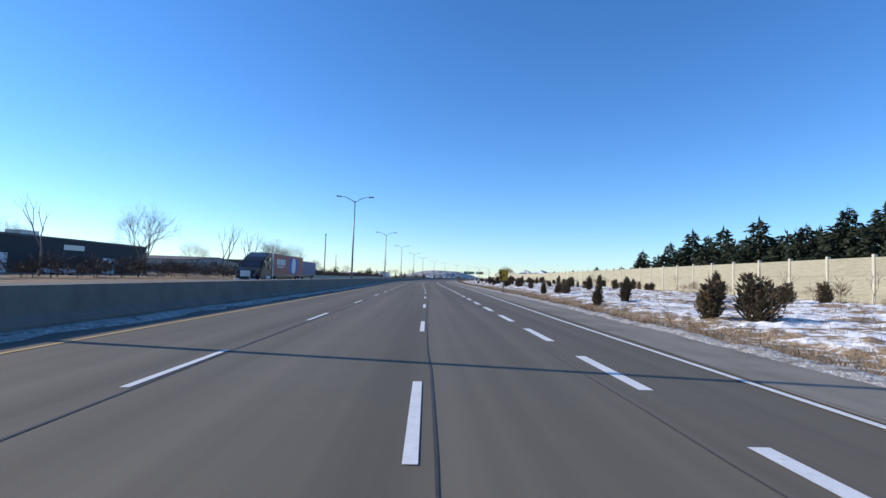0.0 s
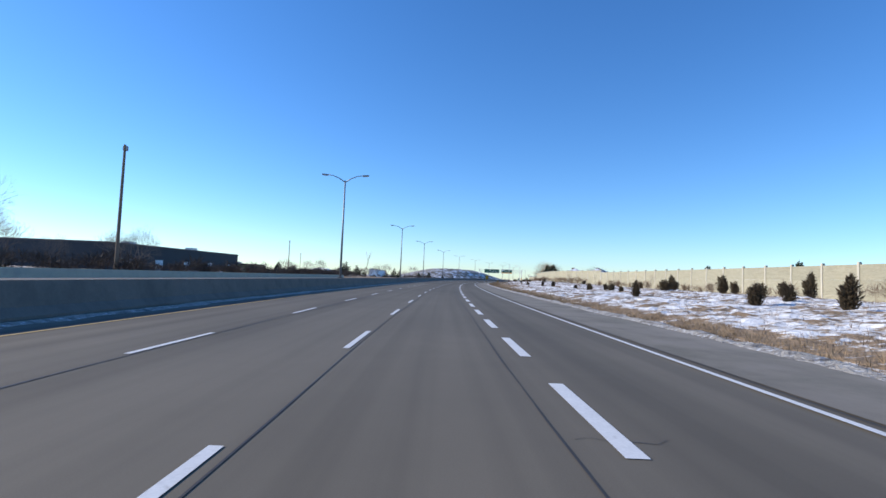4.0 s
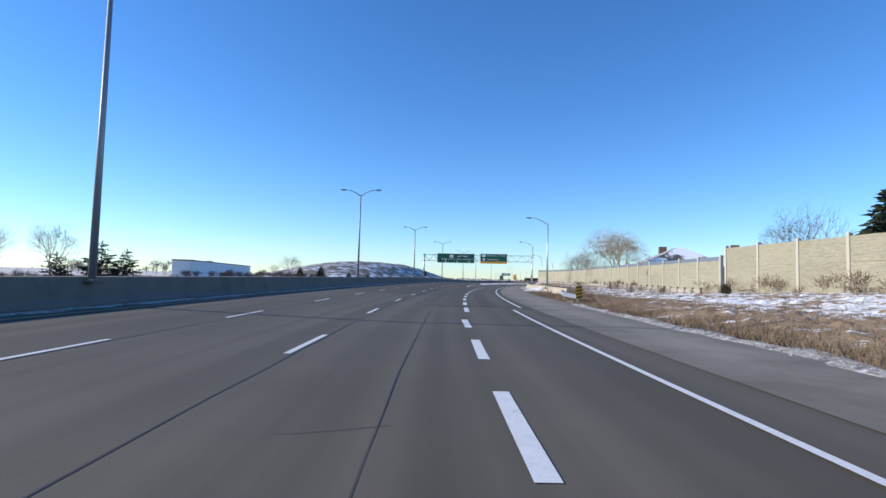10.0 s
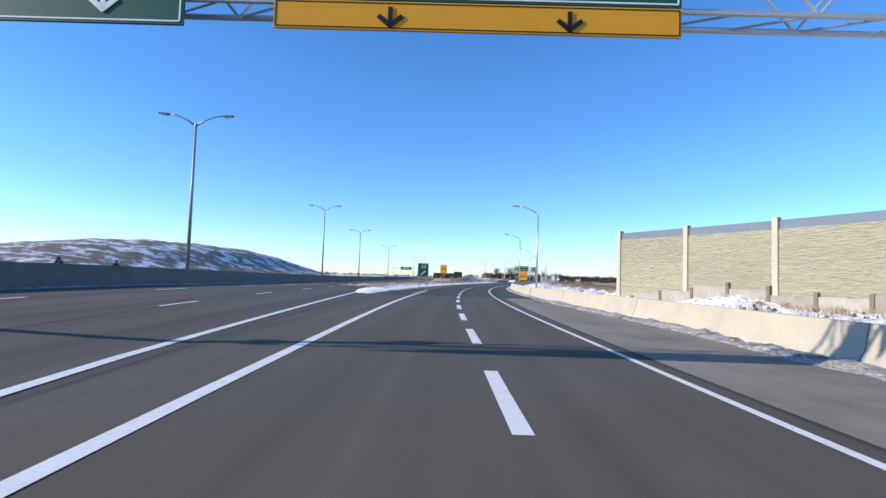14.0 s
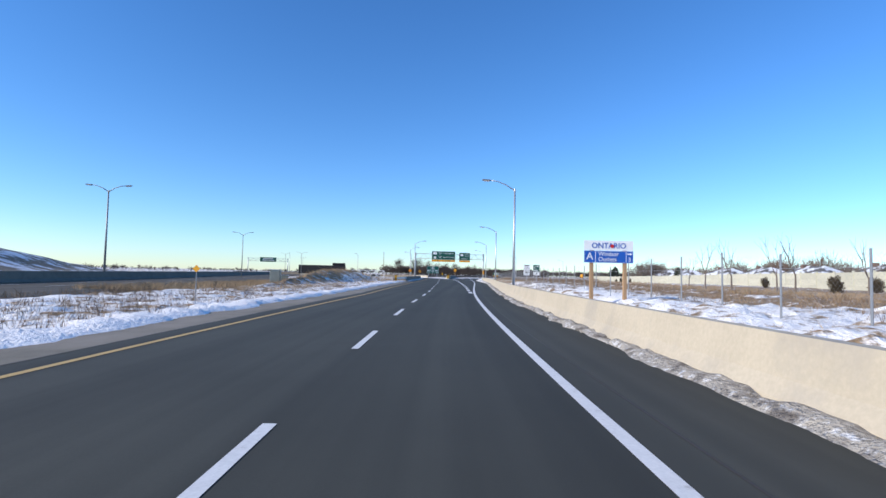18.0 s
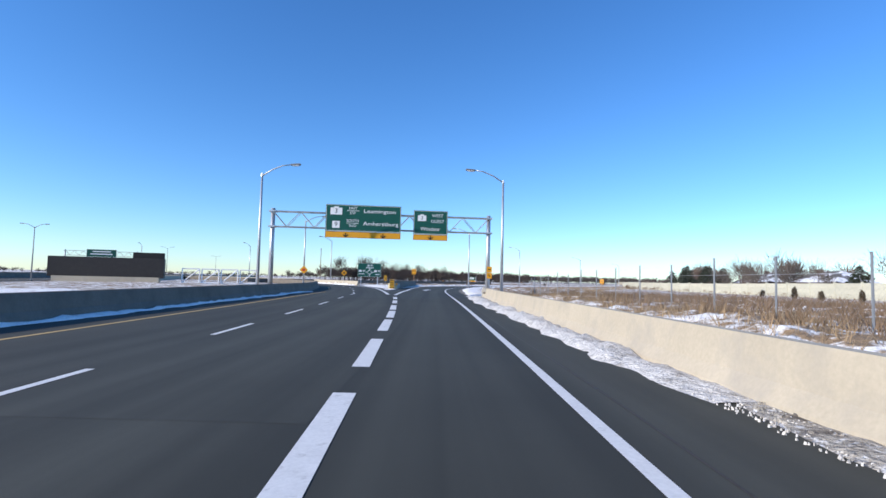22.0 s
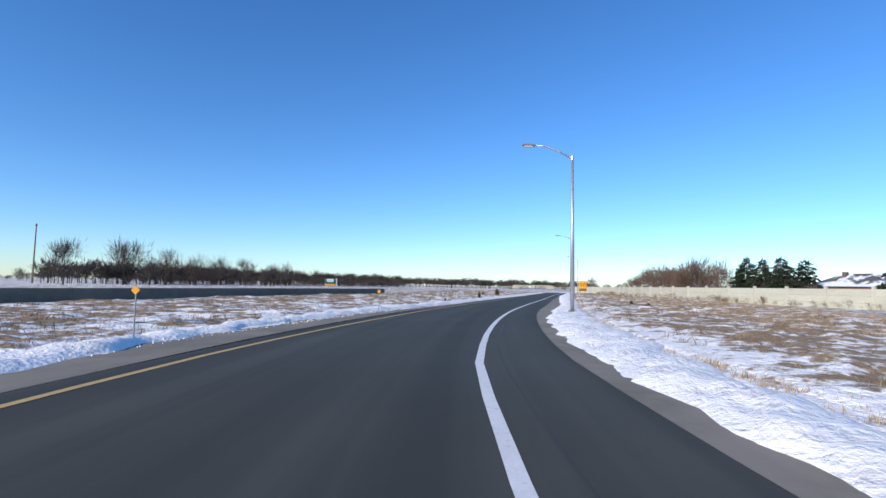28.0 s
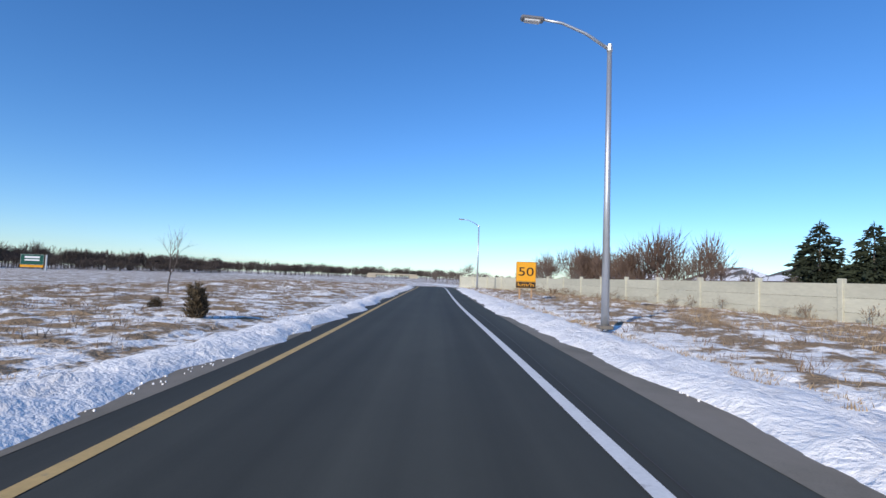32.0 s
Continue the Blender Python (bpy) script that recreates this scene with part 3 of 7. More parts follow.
solid("edge_line", R, 330, 470, [(330, 4.0), (400, 4.13), (425, 3.62), (470, 2.2)], 0.14, PAINT_W, 0.021, "white edge line of the ramp")
solid("edge_line", R, 470, 850, [(470, 2.2), (496, 1.82), (546, 1.64), (592, 1.72), (634, 1.78), (670, 1.5), (690, 0.85), (709, 0.46), (725, 1.06), (740, 1.6), (757, 1.85), (773, 1.7), (790, 1.5), (850, 1.5)], 0.17, PAINT_W, 0.014, "white edge line of the ramp")
solid("edge_line", R, 455, 650, [(455, -4.2), (496, -5.74), (543, -5.83), (592, -8.5), (634, -9.9), (650, -10.5)], 0.15, PAINT_Y, 0.014, "yellow edge line on the ramp")
solid("edge_line", R, 684, 850, [(684, -4.7), (700, -5.25), (709, -5.0), (724, -3.88), (740, -3.0), (757, -2.68), (777, -2.6), (850, -2.6)], 0.15, PAINT_Y, 0.014, "yellow edge line of the right-hand branch")
solid("edge_line", R, 644.6, 684, [(644.6, -3.25), (654, -3.27), (664, -3.22), (668, -3.42), (676, -4.0), (684, -4.7)], 0.30, PAINT_W, 0.015, "white gore line of the right-hand branch")
solid("edge_line", B, 44.6, 210, 0.0, 0.30, PAINT_W, 0.016, "white gore line of the bending branch")
solid("edge_line", B, 62, 210, [(62, -6.3), (95, -7.0), (210, -7.0)], 0.14, PAINT_Y, 0.016, "yellow edge line of the bending branch")
solid("gore_line", R, 397.4, 464, [(396, -2.62), (423, -2.91), (432, -3.1), (464, -4.0)], 0.22, PAINT_W, 0.020, "white gore line of the exit")
solid("gore_line", H, 403.4, 520, [(403.4, 12.05), (412, 11.5), (424, 10.85), (520, 10.5)], 0.22, PAINT_W, 0.019, "white gore line of the motorway")


# sealed joints between the lanes, cross cracks, and the painted arrow
def seam(name, line, s0, s1, off, width, z, seed, wander=0.05):
    r = np.random.default_rng(seed)
    f = table(off)
    ss = np.arange(s0, s1, 2.0)
    mid = [float(f(q)) + wander * math.sin(q * 0.21 + seed) + r.uniform(-0.02, 0.02) for q in ss]
    wd = [width * r.uniform(0.35, 1.3) for q in ss]
    return structure(ribbon(name, line, s0, s1, [(q, m - w / 2) for q, m, w in zip(ss, mid, wd)], [(q, m + w / 2) for q, m, w in zip(ss, mid, wd)], z, SEAL, step=2.0), "dark sealed joint running along the road", "road joint")


seam("joint", H, -130, 460, [(q, o + 0.16) for q, o in L1], 0.03, 0.006, 1)
seam("joint", H, -130, 460, [(q, o + 0.14) for q, o in L2], 0.04, 0.006, 2)
seam("joint", H, -130, 330, [(-140, 12.7), (110, 12.65), (200, 12.45), (330, 12.0)], 0.022, 0.006, 3)
seam("joint", H, -130, 330, [(-140, 14.5), (18, 15.5), (60, 16.3), (100, 16.5), (200, 16.4), (330, 16.0)], 0.03, 0.018, 4)
seam("joint", H, -130, 460, 2.35, 0.06, 0.006, 5, 0.12)
seam("joint", R, 452, 640, [(452, -5.0), (496, -6.45), (543, -6.6), (592, -9.2), (640, -10.9)], 0.03, 0.0125, 6)
seam("joint", R, 455, 860, [(455, 2.9), (496, 2.35), (546, 2.15), (634, 2.3), (690, 1.35), (712, 0.95), (743, 2.05), (860, 1.85)], 0.02, 0.0125, 7)
rng_c = np.random.default_rng(77)
cracks = thing("road_crack", Matrix(), "thin dark cracks across the worn asphalt", "road cracks")
cracks["kind"] = "stuff"
for k in range(36):
    line_, s_, o_ = (H, rng_c.uniform(-10, 440), rng_c.uniform(3, 13)) if k < 26 else (R, rng_c.uniform(400, 640), rng_c.uniform(-4.5, 3.0))
    if line_ is R and s_ < 455:
        continue
    n_, dx = 7, rng_c.uniform(-0.25, 0.5)
    ln = rng_c.uniform(0.8, 3.2)
    v_, f_ = [], []
    for q in range(n_):
        u_ = s_ + ln * dx * q / n_ + rng_c.uniform(-0.12, 0.12)
        for w_ in (-0.006, 0.006):
            x_, y_ = line_.at(u_ + w_ * rng_c.uniform(0.5, 1.6), o_ + ln * q / n_)
            v_.append((float(x_), float(y_), 0.0135 if line_ is R else 0.0065))
    f_ = [(2 * q, 2 * q + 2, 2 * q + 3, 2 * q + 1) for q in range(n_ - 1)]
    mesh_ob("crack", v_, f_, SEAL, cracks)
arrow = structure(ribbon("lane_arrow", R, 664.0, 667.8, [(664, -1.17), (667.8, -1.22)], [(664, -0.73), (667.8, -0.92)], 0.016, PAINT_W, step=1.0), "white straight arrow painted on the branch", "road marking")
ribbon("arrow_tip", R, 667.0, 671.0, [(667.0, -1.75), (671.0, -1.10)], [(667.0, -0.38), (671.0, -1.04)], 0.0165, PAINT_W, step=1.0, parent=arrow)
structure(ribbon("pavement", R, 690, 850, [(690, -7.4), (700, -7.6), (712, -7.4), (728, -6.2), (740, -4.7), (775, -3.9), (850, -3.9)], [(690, -5.7), (700, -5.9), (711, -5.55), (728, -4.5), (740, -3.55), (775, -3.15), (850, -3.15)], 0.012, SHOULDER), "grey gritty paved strip beside the ramp", "shoulder")
structure(ribbon("pavement", R, 640, 850, [(640, 3.3), (670, 3.3), (690, 2.9), (710, 2.4), (728, 2.8), (743, 3.3), (780, 2.8), (850, 2.8)], [(640, 4.6), (670, 4.4), (690, 3.9), (710, 3.4), (728, 4.0), (743, 4.9), (780, 3.9), (850, 3.8)], 0.012, SHOULDER), "grey gritty paved strip beside the ramp", "shoulder")
structure(ribbon("pavement", R, 462, 606, [(462, -7.9), (500, -7.7), (545, -8.4), (590, -10.9), (606, -11.2)], [(462, -6.3), (500, -6.35), (545, -6.6), (590, -9.2), (606, -9.8)], 0.011, SHOULDER), "pale gritty paved strip below the bank", "shoulder")


# ---------------------------------------------------------------- barriers
MEDIAN = [(-1.0, -0.3), (-1.0, 0.08), (-0.75, 0.30), (-0.6, 0.98), (0.6, 0.98), (0.75, 0.30), (1.0, 0.08), (1.0, -0.3)]
# the median takes the shade-darkened concrete all over, its top included
structure(extruded("median_wall", H, -140, 1030, 0.0, MEDIAN, CONCRETE_SHADE), "concrete median wall coloured dark as in shade, with dark water streaks", "barrier")
structure(extruded("barrier_wall", H, 120, 258, -20.3, [(-0.25, 0), (-0.15, 0.92), (0.15, 0.92), (0.25, 0)], CONCRETE), "weathered pale barrier beyond the far carriageway", "barrier")
KERB = [(-0.02, 0), (0.0, 0.08), (0.14, 0.30), (0.24, 0.84), (0.46, 0.84), (0.52, 0)]
ramp_wall = structure(extruded("barrier_wall", R, 353, 654, [(353, 10.55), (372, 10.2), (400, 8.5), (432, 8.2), (460, 5.9), (496, 4.3), (545, 3.9), (592, 4.3), (632, 4.0), (644, 4.4), (654, 5.3)], KERB, CONCRETE, label=""), "pale cream concrete barrier wall beside the ramp", "barrier")
JOINT = mat("open_barrier_joint", (0.10, 0.085, 0.065), 0.9, var=0.2)
for q in np.arange(362, 470, 12.2):
    offs = [(353, 10.55), (372, 10.2), (400, 8.5), (432, 8.2), (460, 5.9), (496, 4.3), (545, 3.9), (592, 4.3), (632, 4.0), (644, 4.4), (654, 5.3)]
    extruded("joint", R, float(q), float(q) + 0.02, offs, [(o - 0.004 if o < 0.3 else o + 0.004, z + 0.004 if z > 0.5 else z) for o, z in KERB], JOINT, parent=ramp_wall)
# barriers seen from their shaded side: the darkening is in the concrete colour
structure(extruded("barrier_wall", R, 604, 651, [(604, -11.2), (630, -11.8), (651, -12.3)], [(-o, z) for o, z in KERB][::-1], CONCRETE_SHADE), "shaded grey concrete barrier along the ramp", "barrier")
structure(extruded("barrier_wall", B, 51, 205, [(51, -7.6), (74, -7.8), (95, -8.4), (205, -8.6)], [(-o, z) for o, z in KERB][::-1], CONCRETE_SHADE), "concrete barrier along the bending branch, coloured dark as in shade", "barrier")
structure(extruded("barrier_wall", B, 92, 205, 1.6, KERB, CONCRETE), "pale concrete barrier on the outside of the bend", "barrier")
structure(extruded("barrier_wall", R, 671, 708, [(671, -5.7), (677, -5.9), (683, -6.7), (692, -8.6), (700, -10.6), (708, -13.2)], [(-o, z * 1.25) for o, z in KERB][::-1], CONCRETE_SHADE), "shaded concrete barrier behind the crash cushion", "barrier")


structure(ribbon("road", R, 690, 770, [(690, -54), (727, -40), (770, -37)], [(690, -42), (727, -27), (770, -23)], 0.004, ASPHALT_NEW), "dark asphalt of a far slip road", "road")
# here too the shade is painted into the concrete
structure(extruded("barrier_wall", R, 690, 769, [(690, -41), (700, -35), (727, -26.8), (745, -25.4), (769, -22)], [(-0.25, 0), (-0.2, 0.86), (0.2, 0.86), (0.25, 0)], CONCRETE_SHADE), "shaded concrete barrier of the far slip road", "barrier")


# ---------------------------------------------------------------- noise wall of panels between posts
def noise_wall(name, nodes, bay, panel_mat, post_mat, label, tops, base=-0.1, cap_from=2.0):
    """Panels between posts along nodes; tops: (share of the length, height) rows."""
    w = thing(name, Matrix(), label, "noise wall")
    w["kind"] = "structure"
    line = Line(nodes)
    length = line.s[-1]
    n = int(length / bay)
    top = table([(f * length, z) for f, z in tops])
    bm = bmesh.new()
    box(bm, 0.26, 0.30, 1.0, (0, 0, 0.5), bevel=0.02)
    post0 = bpy.data.meshes.new("post")
    bm.to_mesh(post0)
    bm.free()
    post0.materials.append(post_mat)
    bm = bmesh.new()
    box(bm, 1.0, 0.14, 1.0, (0.5, 0, 0.5))
    pan0 = bpy.data.meshes.new("panel")
    bm.to_mesh(pan0)
    bm.free()
    pan0.materials.append(panel_mat)
    bm = bmesh.new()
    box(bm, 1.0, 0.04, 1.0, (0.5, 0, 0.5))
    cap0 = bpy.data.meshes.new("cap_panel")
    bm.to_mesh(cap0)
    bm.free()
    cap0.materials.append(WALL_CAP)
    for i in range(n + 1):
        s = i * length / n
        x, y = line.at(s)
        p = new("post", post0)
        p.parent = w
        hd = float(np.interp(s, line.s, line.head))
        p.matrix_basis = pose(float(x), float(y), base, 0, 0, 90 - math.degrees(hd)) @ Matrix.Diagonal((1, 1, float(top(s)) + (0.5 if s / length > cap_from else 0.22) - base, 1))
        if i < n:
            s2 = (i + 1) * length / n
            x2, y2 = line.at(s2)
            ln = math.hypot(x2 - x, y2 - y)
            zt = round(float(top((s + s2) / 2)), 2)
            rows_ = 3
            if s / length > cap_from:
                q = new("cap_panel", cap0)
                q.parent = w
                q.matrix_basis = pose(float(x), float(y), zt, 0, 0, math.degrees(math.atan2(y2 - y, x2 - x))) @ Matrix.Diagonal((ln, 1, 0.38, 1))
            for k in range(rows_):
                q = new("panel", pan0)
                q.parent = w
                hh = (zt - base) / rows_
                q.matrix_basis = pose(float(x), float(y), base + k * hh + 0.006, 0, 0, math.degrees(math.atan2(y2 - y, x2 - x))) @ Matrix.Diagonal((ln, 1, hh - 0.012, 1))
    return w


noise_wall("noise_wall", [(31, -60), (32.2, 40), (33.5, 110), (35, 180), (35, 246)], 4.6, WALL_PANEL, WALL_POST, "tall cream noise wall of textured concrete panels", [(0, 4.1), (1, 4.3)])
noise_wall("noise_wall", [(35, 246.3), (33.0, 272), (32.3, 290), (33.3, 308), (35.0, 330), (36.4, 345.6)], 4.4, WALL_PANEL, WALL_POST, "tall cream noise wall on top of a grassy slope", [(0, 4.8), (0.5, 5.05), (1, 5.0)])
noise_wall("noise_wall", [(36.5, 346), (37.8, 354), (40, 367), (42, 378), (46.8, 405), (48.6, 420), (47.5, 434)], 4.4, WALL_PANEL, WALL_POST, "cream noise wall with a smoky grey cap", [(0, 3.9), (1, 4.0)], cap_from=-1.0)
noise_wall("noise_wall", [(110, 480), (150, 520), (186, 566), (212, 606), (232, 642), (250, 664), (275, 684), (300, 700), (316, 716)], 4.6, GREYWALL, GREYWALL, "long low grey-cream noise wall across the field", [(0, 3.4), (0.35, 2.9), (0.6, 1.95), (1, 1.9)])


edging = thing("edging_wall", Matrix(), "low weathered plank wall below the noise wall", "edging wall")
edging["kind"] = "structure"
ed_line = Line([(34.4, 346), (36.0, 355), (39.6, 378), (44.4, 405), (46.3, 420), (45.4, 434)])
EDGE = mat("weathered_plank", (0.34, 0.31, 0.26), 0.9, var=0.25, scale=2, fine=10, rand=0.2)
q = 0.0
while q < ed_line.s[-1] - 1.8:
    (x0_, y0_), (x1_, y1_) = ed_line.at(q), ed_line.at(q + 1.75)
    zz = height_at(x0_, y0_)
    trn = math.degrees(math.atan2(y1_ - y0_, x1_ - x0_))
    bm = bmesh.new()
    box(bm, 1.6, 0.09, 0.62, (0.88, 0, 0.18), bevel=0.012)
    part("plank", bm, EDGE, edging).matrix_basis = pose(float(x0_), float(y0_), zz, 0, 0, trn)
    bm = bmesh.new()
    box(bm, 0.15, 0.17, 0.84, (0, 0, 0.24), bevel=0.015)
    part("post", bm, WOOD_D, edging).matrix_basis = pose(float(x0_), float(y0_), zz, 0, 0, trn)
    q += 1.75


# ---------------------------------------------------------------- street lamps
def lamp_head(parent, x, z, tilt):
    bm = bmesh.new()
    box(bm, 0.75, 0.30, 0.13, (0, 0, 0), bevel=0.05)
    h = part("lamp_head", bm, LAMP_GREY, parent)
    h.matrix_basis = pose(x, 0, z, 0, tilt, 0)
    bm = bmesh.new()
    box(bm, 0.5, 0.24, 0.05, (0, 0, -0.08), bevel=0.02)
    part("lens", bm, WHITE, h)


def street_lamp(m, height, arms, reach, label, group, tint):
    t = thing("street_lamp", m, label, "street lamp", group)
    bm = bmesh.new()
    tube(bm, [(0, 0, 0.05), (0, 0, height)], [0.13, 0.075], 10)
    part("pole", bm, tint, t, smooth=True)
    bm = bmesh.new()
    box(bm, 0.42, 0.42, 0.12, (0, 0, 0.06), bevel=0.03)
    part("base_plate", bm, CONCRETE_SHADE, t)
    for sgn in arms:
        bm = bmesh.new()
        pts = [(0, 0, height - 0.05)] + [(sgn * reach * f, 0, height + 1.0 * math.sin(f * math.pi / 2) * (reach / 2.6)) for f in (0.35, 0.7, 1.0)]
        tube(bm, pts, [0.06, 0.05, 0.045, 0.04], 8)
        part("arm", bm, tint, t, smooth=True)
        lamp_head(t, sgn * (reach + 0.3), height + 1.0 * (reach / 2.6), sgn * -4)
    bm = bmesh.new()
    tube(bm, [(0, 0, height - 0.1), (0, 0, height + 0.12)], [0.1, 0.08], 8)
    part("collar", bm, tint, t)
    return t


first_double = street_lamp(H.place(10.4, 0, 0.96), 10.4, (-1, 1), 1.9, "tall grey street lamp with two arms on the median", "median lamps", STEEL_D)
for x, y in ((-12.2, 68), (-14.0, 122.9), (-14.3, 174.5), (-13.0, 227.1), (-10.6, 273.5), (-5.3, 320.7), (1.9, 365), (11.9, 408.7), (22.9, 448.1), (36.3, 490.5), (48.9, 530.0), (141, 806), (175, 893)):
    s_, o_ = nearest(H, np.array([x]), np.array([y]))
    copy_thing(first_double, H.place(float(s_[0]), float(o_[0]), 0.96 + 0.3 * float(lift(H, float(s_[0]), 0.0))))
for x, y, k in ((64.25, 565.4, 0.97), (86.2, 612.3, 0.86), (110.75, 656.5, 0.67)):
    copy_thing(first_double, pose(x, y, 0.0, 0, 0, -25) @ Matrix.Scale(k, 4))
first_single = street_lamp(R.place(370, 10.7, 0.1), 8.9, (-1,), 2.2, "slender galvanised street lamp with one arm", "ramp lamps", STEEL)
for s_, o_ in ((413.6, 9.5), (470.6, 7.5), (508, 5.5), (553, 5.05), (596.7, 5.3), (637.3, 5.2), (682, 4.05), (728.0, 4.75), (781, 5.35)):
    copy_thing(first_single, R.place(s_, o_, 0.1))
for x, y, turn in ((127.6, 611.3, 145), (141.1, 640.4, 160), (158.3, 673.5, 0), (301.5, 707.6, -65), (151, 712, 40), (128, 742, 70)):
    copy_thing(first_single, pose(x, y, 0.1, 0, 0, turn))


# ---------------------------------------------------------------- sign gantries
def truss(parent, x0, x1, z0, z1, depth=0.55):
    """An open box girder of tubes from x0 to x1, between two heights."""
    bm = bmesh.new()
    for y in (-depth / 2, depth / 2):
        for z in (z0, z1):
            tube(bm, [(x0, y, z), (x1, y, z)], 0.05, 6)
    part("chord", bm, STEEL, parent)
    n = int(round((x1 - x0) / 1.15))
    for i in range(n):
        a, b = x0 + (x1 - x0) * i / n, x0 + (x1 - x0) * (i + 1) / n
        bm = bmesh.new()
        for y in (-depth / 2, depth / 2):
            tube(bm, [(a, y, z0 if i % 2 else z1), (b, y, z1 if i % 2 else z0)], 0.028, 5)
        tube(bm, [(a, -depth / 2, z1), (b, depth / 2, z1)], 0.022, 5)
        tube(bm, [(a, depth / 2, z0), (b, -depth / 2, z0)], 0.022, 5)
        part("brace", bm, STEEL, parent)


def panel_board(parent, name, x0, x1, z0, z1, y, material, edge=WHITE, thick=0.05, frame_w=0.05):
    """A flat sign face with a rim and stiffeners behind it."""
    bm = bmesh.new()
    box(bm, x1 - x0, thick, z1 - z0, ((x0 + x1) / 2, y, (z0 + z1) / 2))
    b = part(name, bm, material, parent)
    if edge:
        bm = bmesh.new()
        w, f = x1 - x0, frame_w
        for cx, cz, sx, sz in (((x0 + x1) / 2, z1 - f, w - 2 * f, f * 0.5), ((x0 + x1) / 2, z0 + f, w - 2 * f, f * 0.5), (x0 + f, (z0 + z1) / 2, f * 0.5, z1 - z0 - 2 * f), (x1 - f, (z0 + z1) / 2, f * 0.5, z1 - z0 - 2 * f)):
            box(bm, sx, 0.006, sz, (cx, y - thick / 2 - 0.003, cz))
        part("border", bm, edge, b)
    return b


def shield(parent, x, z, y, w, h, number, crown=True):
    """A white route marker with its number."""
    bm = bmesh.new()
    box(bm, w, 0.012, h * 0.8, (x, y, z - h * 0.08), bevel=0.004)
    if crown:
        box(bm, w * 0.4, 0.012, h * 0.16, (x, y, z + h * 0.38))
    s = part("route_marker", bm, WHITE, parent)
    text("number", number, h * 0.72, pose(x, y - 0.010, z - h * 0.06), BLACK, s)


def arrow_down(parent, x, z, y, size, material):
    bm = bmesh.new()
    box(bm, size * 0.16, 0.012, size * 0.7, (x, y, z + size * 0.1))
    for sg in (-1, 1):
        box(bm, size * 0.62, 0.012, size * 0.17, (x + sg * size * 0.2, y, z - size * 0.08), Matrix.Rotation(radians(-sg * 40), 4, "Y"))
    part("arrow", bm, material, parent)


def gantry(name, m, x0, x1, zb, zt, label, base0=1.0, base1=0.4):
    g = thing(name, m, label, "sign gantry")
    for x, zz in ((x0, base0), (x1, base1)):
        bm = bmesh.new()
        tube(bm, [(x, 0, zz), (x, 0, zt + 0.25)], [0.20, 0.17], 12)
        p = part("post", bm, STEEL, g, smooth=True)
        bm = bmesh.new()
        box(bm, 0.62, 0.62, 0.18, (x, 0, zz + 0.05), bevel=0.03)
        part("foot", bm, CONCRETE_SHADE, p)
        for z in (zb, zt):
            bm = bmesh.new()
            box(bm, 0.55, 0.75, 0.12, (x, 0, z))
            part("bracket", bm, STEEL, p)
    truss(g, x0, x1, zb, zt)
    return g


g1 = gantry("sign_gantry", R.place(420.7, 0, 0, turn=0), -16.4, 9.2, 5.75, 7.15, "galvanised truss gantry carrying two green motorway signs")
bm = bmesh.new()
box(bm, 0.45, 0.4, 1.15, (-15.95, 0.1, 2.55), bevel=0.03)
part("control_box", bm, TRUCK_DARK, g1)
a = panel_board(g1, "sign_board", -13.1, -4.15, 5.25, 7.45, -0.42, GREEN)
shield(a, -9.6, 6.85, -0.46, 0.9, 0.72, "401")
text("lettering", "WEST / OUEST", 0.46, pose(-6.9, -0.455, 6.8), WHITE, a, width=2.7)
text("lettering", "Bridge  to  U.S.A. / Pont  vers les É.-U.", 0.40, pose(-8.2, -0.455, 6.12), WHITE, a, width=7.5)
for x in (-11.0, -8.2, -5.4):
    arrow_down(a, x, 5.58, -0.455, 0.5, WHITE)
b = panel_board(g1, "sign_board", -2.75, 3.5, 5.72, 7.5, -0.42, GREEN)
c = panel_board(g1, "sign_board", -2.75, 3.5, 5.25, 5.70, -0.42, YELLOW, edge=BLACK, frame_w=0.03)
shield(b, -1.9, 7.08, -0.46, 0.8, 0.62, "3")
shield(b, -1.9, 6.22, -0.46, 0.5, 0.58, "9", crown=False)
text("lettering", "Leamington / Windsor", 0.42, pose(1.05, -0.455, 7.06), WHITE, b, width=4.3)
text("lettering", "Amherstburg", 0.42, pose(0.25, -0.455, 6.2), WHITE, b, width=2.6)
for x in (-0.95, 1.8):
    arrow_down(c, x, 5.42, -0.455, 0.42, BLACK)

g2 = gantry("sign_gantry", R.place(641.8, 0, 0, turn=4), -13.2, 4.7, 5.5, 6.75, "galvanised truss gantry over the splitting ramp", 0.6, 0.4)
a = panel_board(g2, "sign_board", -8.9, -2.75, 5.25, 7.45, -0.42, GREEN)
c = panel_board(g2, "sign_board", -8.9, -2.75, 4.72, 5.23, -0.42, YELLOW, edge=BLACK, frame_w=0.03)
shield(a, -8.05, 6.95, -0.46, 0.95, 0.72, "3")
shield(a, -8.05, 5.85, -0.46, 0.6, 0.72, "9", crown=False)
for body, z in (("EAST", 7.17), ("EST", 6.77), ("SOUTH", 6.13), ("SUD", 5.73)):
    text("lettering", body, 0.31, pose(-6.7, -0.455, z), WHITE, a)
bm = bmesh.new()
for z in (6.97, 5.93):
    box(bm, 1.0, 0.01, 0.035, (-6.7, -0.452, z))
part("rule", bm, WHITE, a)
text("lettering", "Leamington", 0.44, pose(-4.5, -0.455, 6.95), WHITE, a, width=2.6)
